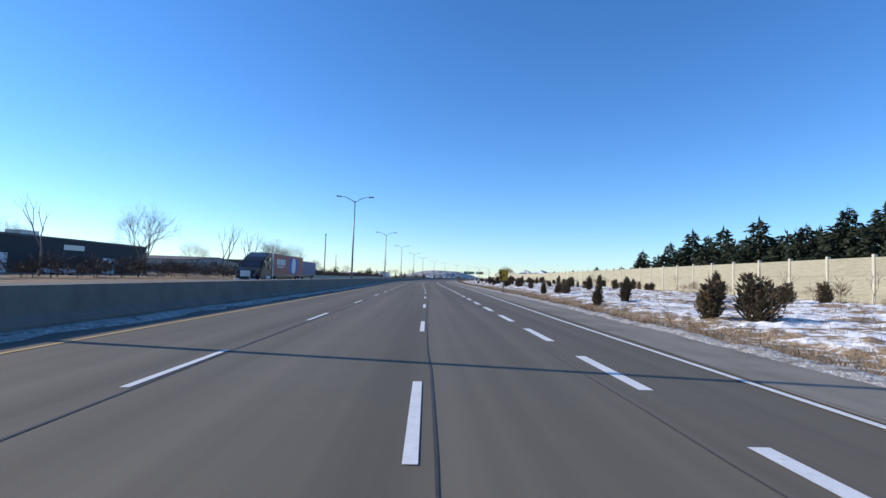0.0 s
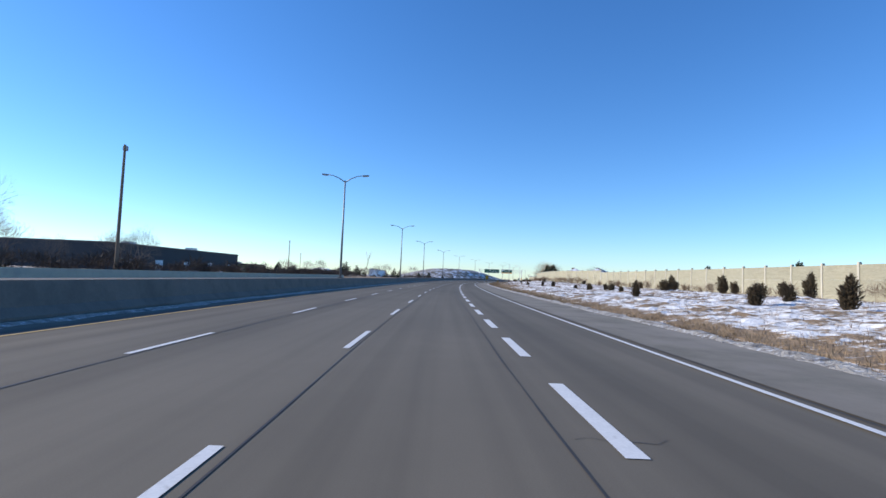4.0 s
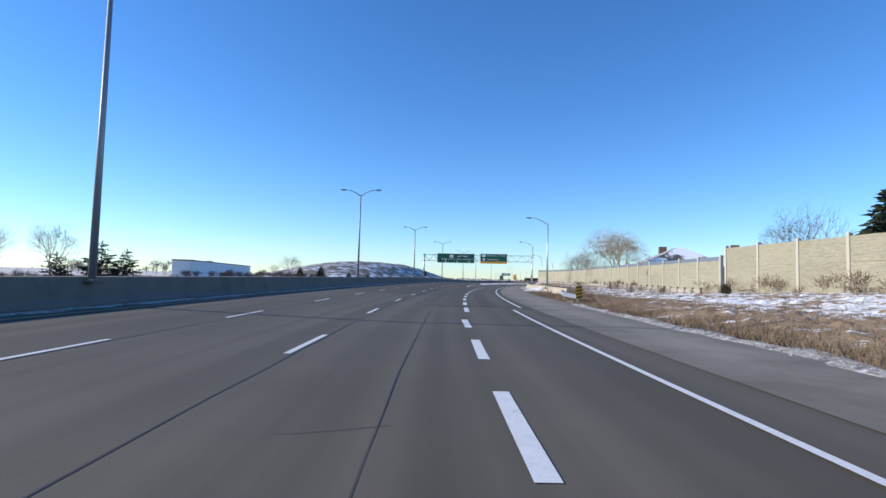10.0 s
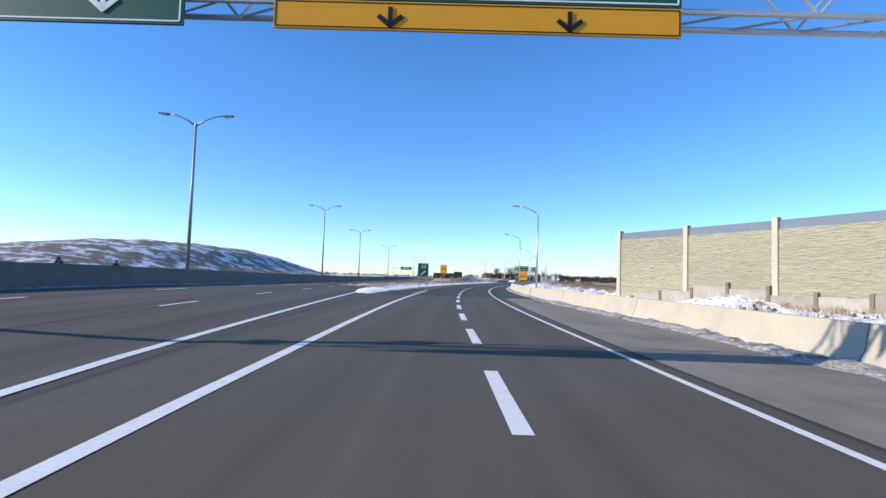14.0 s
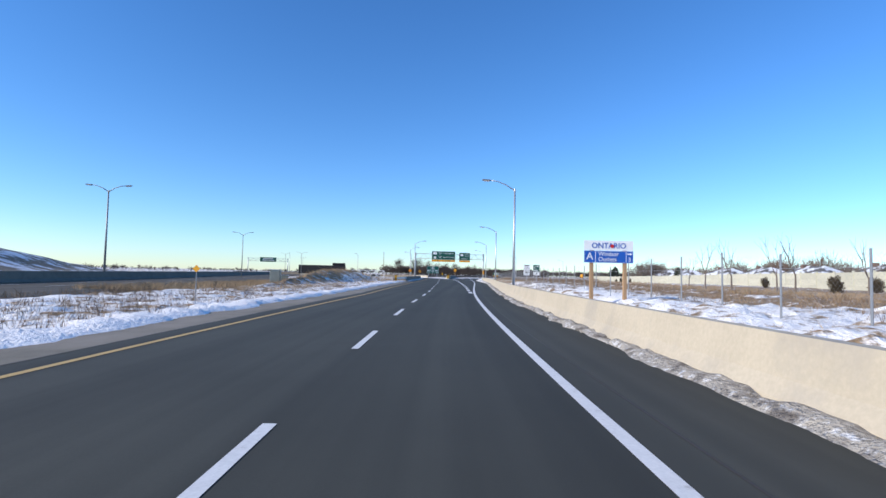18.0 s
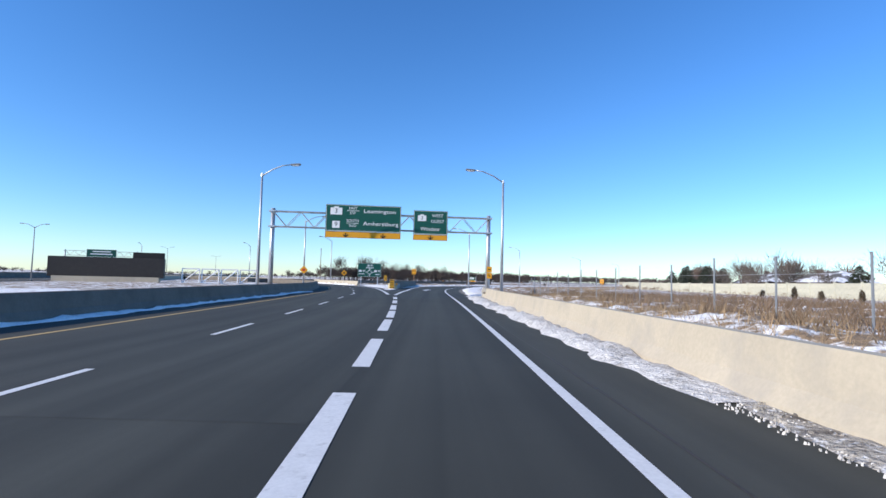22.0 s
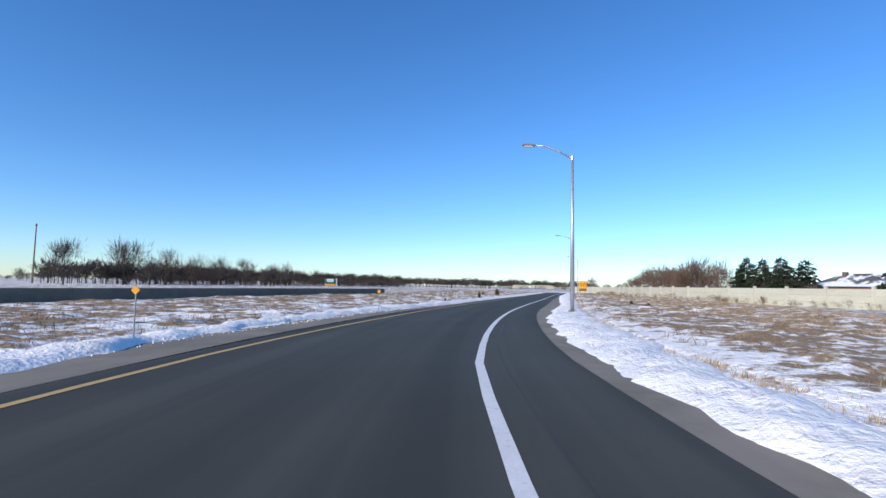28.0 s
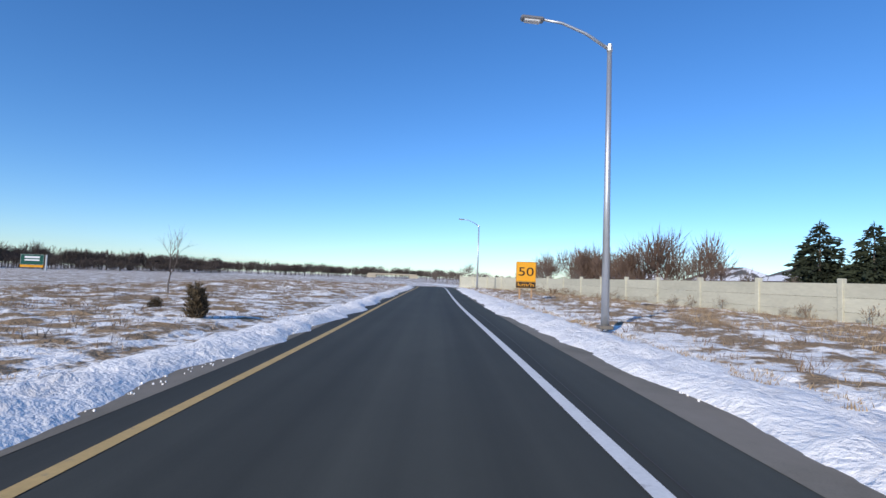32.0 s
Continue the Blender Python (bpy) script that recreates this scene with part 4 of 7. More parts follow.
text("lettering", "Amherstburg", 0.44, pose(-4.4, -0.455, 5.92), WHITE, a, width=2.9)
for x in (-7.25, -4.2):
    arrow_down(c, x, 4.92, -0.455, 0.48, BLACK)
b = panel_board(g2, "sign_board", -1.7, 1.15, 5.2, 7.2, -0.42, GREEN)
c = panel_board(g2, "sign_board", -1.7, 1.15, 4.72, 5.18, -0.42, YELLOW, edge=BLACK, frame_w=0.03)
shield(b, -1.0, 6.6, -0.46, 0.7, 0.6, "3")
text("lettering", "WEST", 0.36, pose(0.3, -0.455, 6.78), WHITE, b)
text("lettering", "OUEST", 0.36, pose(0.3, -0.455, 6.3), WHITE, b)
text("lettering", "Windsor", 0.42, pose(-0.3, -0.455, 5.65), WHITE, b, width=1.65)
arrow_down(c, -0.28, 4.92, -0.455, 0.48, BLACK)


# ---------------------------------------------------------------- trees and shrubs
def sprays(base, tip, width, rng):
    """Small three-sided needle sprays from base to tip points, as vertices and faces."""
    n = len(base)
    d = tip - base
    side = np.cross(d, rng.normal(0, 1, (n, 3)))
    side /= np.linalg.norm(side, axis=1)[:, None] + 1e-9
    up = np.cross(side, d)
    up /= np.linalg.norm(up, axis=1)[:, None] + 1e-9
    mid = base + d * 0.45
    w = width[:, None]
    v = np.stack([base, mid + side * w, mid - side * w * 0.6 + up * w * 0.8, tip], 1).reshape(-1, 3)
    i = np.arange(n)[:, None] * 4
    f = np.concatenate([i + [0, 1, 3], i + [0, 3, 2], i + [1, 2, 3]])
    return v, f


def conifer_mesh(h, width, seed, levels, droop=0.25, ragged=0.3, dense=13):
    """A crown of tiered boughs, each a fan of small drooping sprays, uneven and with gaps."""
    rng = np.random.default_rng(seed)
    base, tip, wd = [], [], []
    for k in range(levels):
        t = (k + 0.5) / levels
        reach = width * min(1.0, 1.35 * (1 - t) ** 0.62) * rng.uniform(0.82, 1.12) + 0.03 * h
        for a in range(int(dense * 0.8 * (1 - t) + 7)):
            if rng.random() < 0.08:
                continue
            ang, z = rng.uniform(0, 6.283), h * (0.07 + 0.90 * t) + rng.uniform(-0.5, 0.5) * h / levels
            ln = reach * rng.uniform(1 - ragged, 1.08)
            m = max(5, int(5 + 9 * ln / width))
            q = np.sqrt(rng.uniform(0.03, 1, m))
            off = rng.normal(0, 0.16, m) * q * ln
            px = np.cos(ang) * q * ln - np.sin(ang) * off
            py = np.sin(ang) * q * ln + np.cos(ang) * off
            pz = z + (0.22 * q - droop * q * q) * ln + rng.normal(0, 0.012, m) * h
            b = np.stack([px, py, pz], 1)
            go = np.stack([np.cos(ang) + rng.normal(0, 0.5, m), np.sin(ang) + rng.normal(0, 0.5, m), 0.25 - droop + rng.normal(0, 0.3, m)], 1)
            size = (0.035 * h + 0.10 * ln) * rng.uniform(0.6, 1.2, m)
            base.append(b - go * size[:, None] * 0.5)
            tip.append(b + go * size[:, None] * 0.6)
            wd.append(size * rng.uniform(0.22, 0.38, m))
    zs = np.linspace(0.8, 1.0, 10) * h
    base.append(np.stack([zs * 0, zs * 0, zs - 0.04 * h], 1))
    tip.append(np.stack([rng.normal(0, 0.02 * h, 10), rng.normal(0, 0.02 * h, 10), zs + 0.05 * h], 1))
    wd.append(np.full(10, 0.012 * h))
    v, f = sprays(np.concatenate(base), np.concatenate(tip), np.concatenate(wd), rng)
    return v.tolist(), f.tolist()


def shrub_mesh(h, width, seed, n=2000):
    """A shaggy upright juniper: several leaders, each clad in short steep sprays."""
    rng = np.random.default_rng(seed)
    base, tip, wd = [], [], []
    for k in range(9):
        ang, out = rng.uniform(0, 6.283), width * rng.uniform(0.0, 0.75)
        top = h * rng.uniform(0.6, 1.0) * (1 - 0.25 * out / width)
        m = n // 9
        q = rng.uniform(0.03, 1, m) ** 0.8
        fat = width * 0.55 * np.sin(np.pi * np.clip(q * 0.86 + 0.12, 0, 1)) ** 0.8 * rng.uniform(0.3, 1.05, m)
        a = rng.uniform(0, 6.283, m)
        cx, cy = np.cos(ang) * out * (0.4 + 0.6 * q), np.sin(ang) * out * (0.4 + 0.6 * q)
        b = np.stack([cx + np.cos(a) * fat, cy + np.sin(a) * fat, q * top * 0.94], 1)
        ln = h * rng.uniform(0.05, 0.12, m)
        go = np.stack([np.cos(a) * 0.6 + rng.normal(0, 0.3, m), np.sin(a) * 0.6 + rng.normal(0, 0.3, m), rng.uniform(0.3, 1.1, m)], 1)
        base.append(b)
        tip.append(b + go * ln[:, None])
        wd.append(ln * rng.uniform(0.12, 0.24, m))
    v, f = sprays(np.concatenate(base), np.concatenate(tip), np.concatenate(wd), rng)
    return v.tolist(), f.tolist()


def conifer(name, m, h, width, seed, levels, material, label, category, group, droop=0.25, ragged=0.3):
    t = thing(name, m, label, category, group)
    bm = bmesh.new()
    tube(bm, [(0, 0, -0.1), (0, 0, h * 0.5), (0, 0, h * 0.95)], [0.018 * h + 0.02, 0.011 * h + 0.01, 0.01], 6)
    part("trunk", bm, BARK, t)
    v, f = conifer_mesh(h, width, seed, levels, droop, ragged, 24) if h > 5 else shrub_mesh(h, width, seed)
    mesh_ob("crown", v, f, material, t)
    return t


def bare_tree(name, m, h, seed, label, category, group="", spread=0.55, depth=5, material=None, trunk_h=0.22, weep=0.0, thick=0.022, fork=3, radius=None):
    """A leafless tree: trunk, limbs and a haze of fine twigs, each a part."""
    rng = np.random.default_rng(seed)
    t = thing(name, m, label, category, group)
    mats = material or BARK
    bms = [bmesh.new(), bmesh.new(), bmesh.new()]

    def grow(p, d, ln, r, level):
        p = Vector(p)
        d = Vector(d).normalized()
        mid = p + d * ln * 0.5 + Vector(rng.uniform(-0.06, 0.06, 3)) * ln
        end = p + d * ln + Vector(rng.uniform(-0.08, 0.08, 3)) * ln
        if weep and level >= 3:
            end.z -= weep * ln
        r1 = r * (0.70 if level < depth else 0.35)
        tube(bms[0 if level == 0 else 1 if level < 3 else 2], [p, mid, end], [r, (r + r1) / 2, r1], 6 if level == 0 else 4 if level < 3 else 3, cap=False)
        if level >= depth:
            return
        n = fork + (1 if rng.random() < 0.45 else 0)
        for k in range(n):
            a = 2 * math.pi * (k + rng.uniform(0, 0.7)) / n
            side = d.orthogonal().normalized()
            side.rotate(Matrix.Rotation(a, 3, d))
            lean = spread * rng.uniform(0.55, 1.25)
            nd = (d * math.cos(lean) + side * math.sin(lean))
            nd.z += 0.10 if not weep else (0.10 if level < 2 else -0.35 * weep)
            start = p.lerp(end, rng.uniform(0.62, 1.0)) if level else p.lerp(end, rng.uniform(0.7, 1.0))
            grow(start, nd, ln * rng.uniform(0.62, 0.86) if level else h * rng.uniform(0.24, 0.34), r1 * 0.75, level + 1)

    grow((0, 0, -0.15), (rng.uniform(-0.05, 0.05), rng.uniform(-0.05, 0.05), 1), h * trunk_h, h * thick, 0)
    k = h / max(v.co.z for b_ in bms for v in b_.verts)
    kr = k if radius is None else radius / max(math.hypot(v.co.x, v.co.y) for b_ in bms for v in b_.verts)
    for b_, nm in zip(bms, ("trunk", "branchwork", "twig_canopy")):
        bmesh.ops.scale(b_, vec=(kr, kr, k), verts=b_.verts)
        part(nm, b_, mats, t)
    return t


def put(src, x, y, k=1.0, turn=0.0, z=None):
    zz = height_at(x, y) if z is None else z
    return copy_thing(src, pose(x, y, zz - 0.03, 0, 0, turn) @ Matrix.Scale(k, 4))


rng = np.random.default_rng(11)
# winter junipers and young pines on the verge beside the noise wall
jun = [conifer("juniper_bush", pose(10.6, 20, height_at(10.6, 20)), 2.1, 0.60, 3, 13, JUNIPER, "brownish green juniper bush in snowy grass", "bush", "verge junipers", 0.05, 0.7),
       conifer("juniper_bush", pose(18, 33, height_at(18, 33)), 2.4, 0.50, 5, 14, JUNIPER, "upright dark juniper bush near the noise wall", "bush", "verge junipers", -0.1, 0.65),
       conifer("juniper_bush", pose(21, 31, height_at(21, 31)), 1.8, 0.72, 8, 11, JUNIPER, "low spreading juniper bush on the snowy verge", "bush", "verge junipers", -0.05, 0.75)]
spots = [(12, 19, 2, 1.25), (9.6, 31, 1, .62), (12.4, 34, 1, .75), (14, 26.5, 2, .7), (24, 31.5, 0, .9), (12, 52, 0, .8), (10.3, 51, 1, .6), (18, 49, 1, .8), (16, 65, 2, .9), (12.3, 50, 2, .8),
         (21, 67, 1, .9), (22, 64, 0, .9), (12, 68, 1, .7), (24, 94, 0, .95), (12, 90, 1, .8), (11, 86, 0, .85), (13, 84, 2, 1.1), (26, 112, 1, .9), (26, 102, 2, 1.1), (14, 109, 1, .8), (22, 127, 0, 1), (11, 106, 0, .75),
         (11.4, 120, 1, .8), (13.4, 120.6, 0, 1.1), (17, 125, 1, 1), (28, 141, 2, 1.2), (21, 123, 2, .8), (9.6, 133, 0, .6), (12, 137, 1, .7), (15, 150, 0, .9), (20, 158, 2, .9), (13, 163, 1, .7), (24, 170, 0, 1), (17, 182, 2, .7), (26, 186, 1, .9),
         (16, 211, 0, .7), (15, 216, 1, .55), (27, 232, 2, .7), (14, 227, 2, .6), (24, 262, 0, .8), (21, 286, 2, .5), (22.5, 284, 0, .8), (25, 296, 1, .55), (26, 280, 1, .6), (25.5, 309, 2, .7), (27, 321, 0, .6), (31, 338, 2, .7), (20, 292, 1, .6), (23.5, 300, 0, .6), (19, 304, 2, .55), (22, 312, 1, .6), (17.5, 262, 2, .6), (21.5, 272, 0, .6), (128.6, 520.5, 0, 1.1), (131, 518, 2, 1.1), (140, 533, 0, .9), (186, 592, 1, .7), (190, 597, 0, .7), (193, 601, 1, .7), (198, 607, 0, .6), (245.2, 696.2, 0, .6), (246.9, 700.2, 2, .36), (227, 687, 1, .36), (225, 687.6, 2, .2), (213.4, 681.4, 0, .22), (213, 683, 2, .2), (218.3, 664.5, 2, .3), (222, 667, 0, .26)]
for i in range(46):
    y_ = float(rng.uniform(60, 205))
    spots.append((float(rng.uniform(13.5, 29)), y_, int(rng.integers(0, 3)), float(rng.uniform(0.45, 1.0))))
for i, (x, y, k, sc) in enumerate(spots):
    put(jun[k], x, y, sc * (0.95 if 205 < y < 345 else 1.0) * float(rng.uniform(0.9, 1.1)), float(rng.uniform(0, 360)))
sapling = bare_tree("sapling", pose(26, 38, height_at(26, 38)), 2.6, 21, "leafless grey sapling on the snowy verge", "sapling", "verge saplings", 0.5, 3, thick=0.012, trunk_h=0.4)
for x, y, sc in ((27.5, 32, 1.0), (28, 60, 0.9), (25, 80, .8), (29, 98, 1.1), (27, 150, .9), (29, 200, 1.0), (20.5, 219, 1.0), (27, 223, .9), (24.5, 246, .8), (19.5, 262, 1.05), (24, 258, .9), (25, 270, .9), (253.5, 707.9, 1.46)):
    put(sapling, x, y, sc, float(rng.uniform(0, 360)))

# spruces behind the noise walls
spr = [conifer("spruce_tree", pose(42, 52, 0), 10.2, 3.4, 31, 24, NEEDLE, "dark green spruce behind the noise wall", "spruce", "spruces", 0.4, 0.55),
       conifer("spruce_tree", pose(45, 60, 0), 9.0, 3.6, 33, 21, NEEDLE, "dense dark spruce behind the noise wall", "spruce", "spruces", 0.35, 0.6)]
for i in range(46):
    y = 38 + i * 1.55
    put(spr[i % 2], 41.5 + 5.5 * (i % 3) + float(rng.uniform(-1, 1)), y, float(rng.uniform(0.8, 1.08)) * (1.0 if i < 38 else 0.85), float(rng.uniform(0, 360)), 0.0)
for x, y, k in ((46, 150, .62), (47, 132, .68), (52, 200, .62), (50, 224, .6), (66, 402, .8), (64, 404, .7), (38.4, 331.5, .84), (38.7, 326.5, .76), (38.5, 323.5, .70), (38.3, 320.5, .82), (58, 350, .7),
                (-64, 300, .45), (-18.4, 508.6, .5), (-26, 506, .44), (-8, 520, .3), (0, 525, .27), (-72, 345, .4),
                (298.6, 668.8, .86), (294.7, 665.5, .8), (287.5, 661.8, .9), (289.8, 658.2, .86), (303, 664, .72), (236, 640, .62), (240, 643, .6), (243, 648, .58), (224, 603, .55), (247, 590, .62), (255, 600, .6), (262, 612, .5), (212, 570, .5)):
    put(spr[int(x) % 2], x, y, k, float(rng.uniform(0, 360)), 0.0)

pine = conifer("pine_tree", pose(-51.2, 356, 0), 7.0, 2.8, 37, 12, NEEDLE, "irregular dark pine behind the motorway", "pine", "pines", 0.1, 0.85)
for x, y, k in ((-53.2, 358.5, .9), (-46.2, 356, .8), (-30, 370, .72), (-27.5, 371, .6), (-43, 358, .5), (-34, 368, .5)):
    put(pine, x, y, k, float(rng.uniform(0, 360)), 0.0)

# leafless trees
tr = [bare_tree("bare_tree", pose(-58, 118, -0.05), 9.0, 41, "leafless tree with pale grey branches", "tree", "bare trees", 0.62, 6, thick=0.019, radius=4.2),
      bare_tree("bare_tree", pose(-52, 150, -0.05), 8.0, 43, "leafless spreading tree behind the motorway", "tree", "bare trees", 0.72, 6, trunk_h=0.2, thick=0.019, radius=4.6),
      bare_tree("bare_tree", pose(-41, 352, -0.05), 12.5, 47, "tall thin leafless tree with few forked limbs", "tree", "bare trees", 0.34, 3, trunk_h=0.34, thick=0.016, fork=2)]
for x, y, k, sc in ((-50, 84, 0, 1.5), (-54, 92, 2, .8), (-50, 115, 2, 1.0), (-52, 122, 2, 1.02), (-50, 129, 2, .95), (-51, 135, 2, .98), (-49, 141, 2, .85), (-50, 148, 0, 1.4), (-53, 156, 1, 1.45), (-50, 167, 0, 1.38), (-57, 176, 1, 1.3), (-58, 182, 0, .85), (-50, 196, 1, 1.0), (-78, 90, 0, 1.25), (-80, 60, 0, 1.2), (-48, 60, 2, .8), (-84, 130, 1, 1.2), (-60, 206, 0, .9), (-90, 230, 1, 1), (-70, 325, 0, .8),
                    (-37.3, 362, 0, .8), (-33.4, 366, 0, .86), (-43, 362, 1, .7), (-40, 360, 0, .6), (-60, 390, 0, .7), (-80, 420, 1, 1.3), (-90, 430, 0, 1.1), (-31.5, 516, 1, 1.32), (-38, 516, 0, .7),
                    (116, 524, 2, .46), (118, 521, 2, .48), (122.8, 521.6, 2, .52), (124.8, 516.5, 2, .47), (127.7, 533.7, 2, .5), (134, 540, 2, .4), (51.2, 415, 1, 1.22), (52.0, 416.5, 0, 1.05), (461, 770, 0, .95), (62, 338, 1, 1.1), (52, 312, 0, 1.0), (44.3, 345, 1, 1.28), (47.5, 394, 0, .72), (60, 440, 1, .7), (66, 425, 0, .7)):
    put(tr[k], x, y, sc, float(rng.uniform(0, 360)), -0.05)
willow = bare_tree("willow_tree", pose(52.4, 397, -0.05), 13.4, 53, "large leafless golden willow with drooping twigs", "tree", "", 0.6, 6, BARK_PALE, 0.16, 0.30, 0.019, 4, 10.8)


def thicket(name, pts, h, seed, material, label, blades=70, spread=3.0):
    """A far belt of leafless trees and brush: many thin upright sprays in one mesh."""
    r = np.random.default_rng(seed)
    v, f = [], []
    for x, y, k in pts:
        hh = h * k
        zg = height_at(x, y)
        for _ in range(blades):
            a, q = r.uniform(0, 2 * math.pi), r.uniform(0.1, 1)
            bx, by = x + spread * 0.35 * q * math.cos(a), y + spread * 0.35 * q * math.sin(a)
            z0 = zg + hh * r.uniform(0.0, 0.45)
            ln = hh * r.uniform(0.25, 0.6) * (1.15 - 0.5 * q)
            ex, ey = bx + spread * 0.4 * q * math.cos(a) * r.uniform(0.2, 1.3), by + spread * 0.4 * q * math.sin(a) * r.uniform(0.2, 1.3)
            w = r.uniform(0.03, 0.10) * spread / 3
            c, s = math.cos(a + 1.5), math.sin(a + 1.5)
            i = len(v)
            v += [(bx - c * w, by - s * w, z0), (bx + c * w, by + s * w, z0), (ex, ey, z0 + ln)]
            f.append((i, i + 1, i + 2))
        i = len(v)
        v += [(x - 0.06, y, zg - 0.1), (x + 0.06, y, zg - 0.1), (x, y, zg + hh * 0.6)]
        f.append((i, i + 1, i + 2))
    ob = mesh_ob(name, v, f, material)
    return tagged(ob, label, "trees", kind="stuff")


def belt(x0, y0, x1, y1, n, jitter, lo=0.7, hi=1.2):
    return [(x0 + (x1 - x0) * i / n + rng.uniform(-jitter, jitter), y0 + (y1 - y0) * i / n + rng.uniform(-jitter, jitter), rng.uniform(lo, hi)) for i in range(n)]


def far_trees(name, pts, h, seed, material, label, sprays=46, wide=0.42, blade=0.16, trunk=0.2, group=None):
    """Round-crowned leafless trees seen from afar: a trunk and a haze of tapering sprays each, in one mesh."""
    r = np.random.default_rng(seed)
    p = np.array(pts, float)
    n = len(p)
    hh = h * p[:, 2] * r.uniform(0.85, 1.15, n)
    w = hh * wide * r.uniform(0.8, 1.25, n)
    zc = hh * trunk
    z0 = np.zeros(n)
    near = (np.abs(p[:, 0] - 115) < 320) & (np.abs(p[:, 1] - 395) < 560)
    z0[near] = ground_height(p[near, 0], p[near, 1])
    foot = np.stack([p[:, 0], p[:, 1], z0], 1)
    tris = []
    a0 = r.uniform(0, 3.14, n)
    for turn in (0.0, 1.57):
        dx = np.stack([np.cos(a0 + turn), np.sin(a0 + turn), np.zeros(n)], 1) * (hh * 0.02)[:, None]
        low = foot - [0, 0, 0.3]
        tris.append(np.stack([low - dx, low + dx, foot + np.stack([np.zeros(n), np.zeros(n), hh * 0.75], 1)], 1))
    m = n * sprays
    t = np.repeat(np.arange(n), sprays)
    lobes = np.stack([r.uniform(-0.45, 0.45, (n, 6)), r.uniform(-0.45, 0.45, (n, 6)), r.uniform(0.25, 0.62, (n, 6)), r.uniform(0.38, 0.6, (n, 6))], 2)
    lobes[:, 5] = (0, 0, 0.5, 0.6)
    lb = lobes[t, r.integers(0, 6, m)]
    d = r.normal(0, 1, (m, 3))
    d /= np.linalg.norm(d, axis=1)[:, None]
    d[:, 2] = d[:, 2] * 0.9 + 0.15
    mid = np.stack([w[t] * lb[:, 0], w[t] * lb[:, 1], zc[t] + (hh - zc)[t] * lb[:, 2]], 1)
    size = np.stack([w[t] * lb[:, 3] * 1.3, w[t] * lb[:, 3] * 1.3, (hh - zc)[t] * lb[:, 3] * 0.72], 1)
    far = r.uniform(0.45, 1.05, m)
    tip = mid + d * size * far[:, None]
    st = mid + d * size * (far - r.uniform(0.2, 0.5, m))[:, None] - np.stack([np.zeros(m), np.zeros(m), r.uniform(0, 0.12, m) * hh[t]], 1)
    tip[:, 2], st[:, 2] = np.maximum(tip[:, 2], 0.05), np.maximum(st[:, 2], 0.0)
    b = r.uniform(0, 6.3, m)
    bw = blade * r.uniform(0.5, 1.4, m) * hh[t] / 10
    dx = np.stack([np.cos(b), np.sin(b), np.zeros(m)], 1) * bw[:, None]
    tris.append(np.stack([st - dx, st + dx, tip], 1) + foot[t][:, None])
    v = np.concatenate(tris).reshape(-1, 3)
    return tagged(mesh_ob(name, v.tolist(), np.arange(len(v)).reshape(-1, 3).tolist(), material), label, "trees", kind="stuff")


WOODS = mat("far_winter_woods", (0.085, 0.066, 0.055), 0.95, var=0.3, scale=0.05, fine=0.6)
RUSSET = mat("russet_winter_twigs", (0.165, 0.112, 0.084), 0.95, var=0.25, scale=0.3, fine=3)
far_trees("far_woods", belt(-260, 760, 60, 900, 120, 14, .3, .6) + belt(40, 860, 225, 930, 200, 14, .25, .5) + belt(225, 930, 300, 960, 110, 14, .5, 0.9) + belt(300, 960, 620, 900, 330, 18, .7, 1.3), 7.0, 61, WOODS, "distant belt of leafless woods on the horizon", 240, 0.55, 0.15)
far_trees("far_woods", belt(620, 900, 800, 700, 100, 14) + belt(222, 826, 330, 880, 260, 9, 0.75, 1.25) + belt(330, 880, 430, 905, 150, 10, .8, 1.35) + belt(-300, 100, -260, 560, 90, 20) + belt(430, 905, 560, 815, 200, 10, .7, 1.2), 7.0, 67, WOODS, "distant belt of leafless woods on the horizon", 240, 0.55, 0.15)
far_trees("far_woods", belt(215, 795, 262, 815, 7, 4, 0.9, 1.25) + belt(262, 815, 330, 850, 8, 8, 0.8, 1.15), 10.5, 68, WOODS, "scattered tall leafless trees before the woods", 700, 0.45, 0.05, 0.16)
far_trees("far_woods", belt(235, 818, 420, 886, 200, 6, 0.3, 0.6), 9.0, 69, WOODS, "low dark scrub before the distant woods", 220, 0.8, 0.2, 0.03)
far_trees("roadside_brush", belt(-44, -30, -42.5, 215, 170, 2.5, 0.5, 1.2) + belt(-60, 80, -46, 200, 60, 6, 0.8, 1.5), 2.9, 71, WOODS, "brown leafless brush behind the motorway", 300, 0.8, 0.20, 0.02)
far_trees("roadside_brush", belt(-46, 215, -42, 330, 150, 3, .6, 1.2) + belt(-44, 330, -22, 405, 90, 3, .25, .6) + belt(-64, 230, -50, 340, 80, 5, .7, 1.5) + belt(-24, 405, -14, 470, 50, 3, .4, .8), 2.6, 72, WOODS, "brown leafless brush behind the motorway", 260, 0.75, 0.20, 0.02)
far_trees("wall_brush", belt(27.5, 20, 30.5, 240, 70, 2.2, .4, 1.2) + belt(32, 252, 29.6, 290, 40, 1.6, .5, 1.3) + belt(29.6, 290, 33.5, 345, 50, 1.6, .4, 1.2), 1.7, 86, DRYBRUSH, "tangled brown brush along the noise wall", 240, 0.7, 0.13, 0.02)
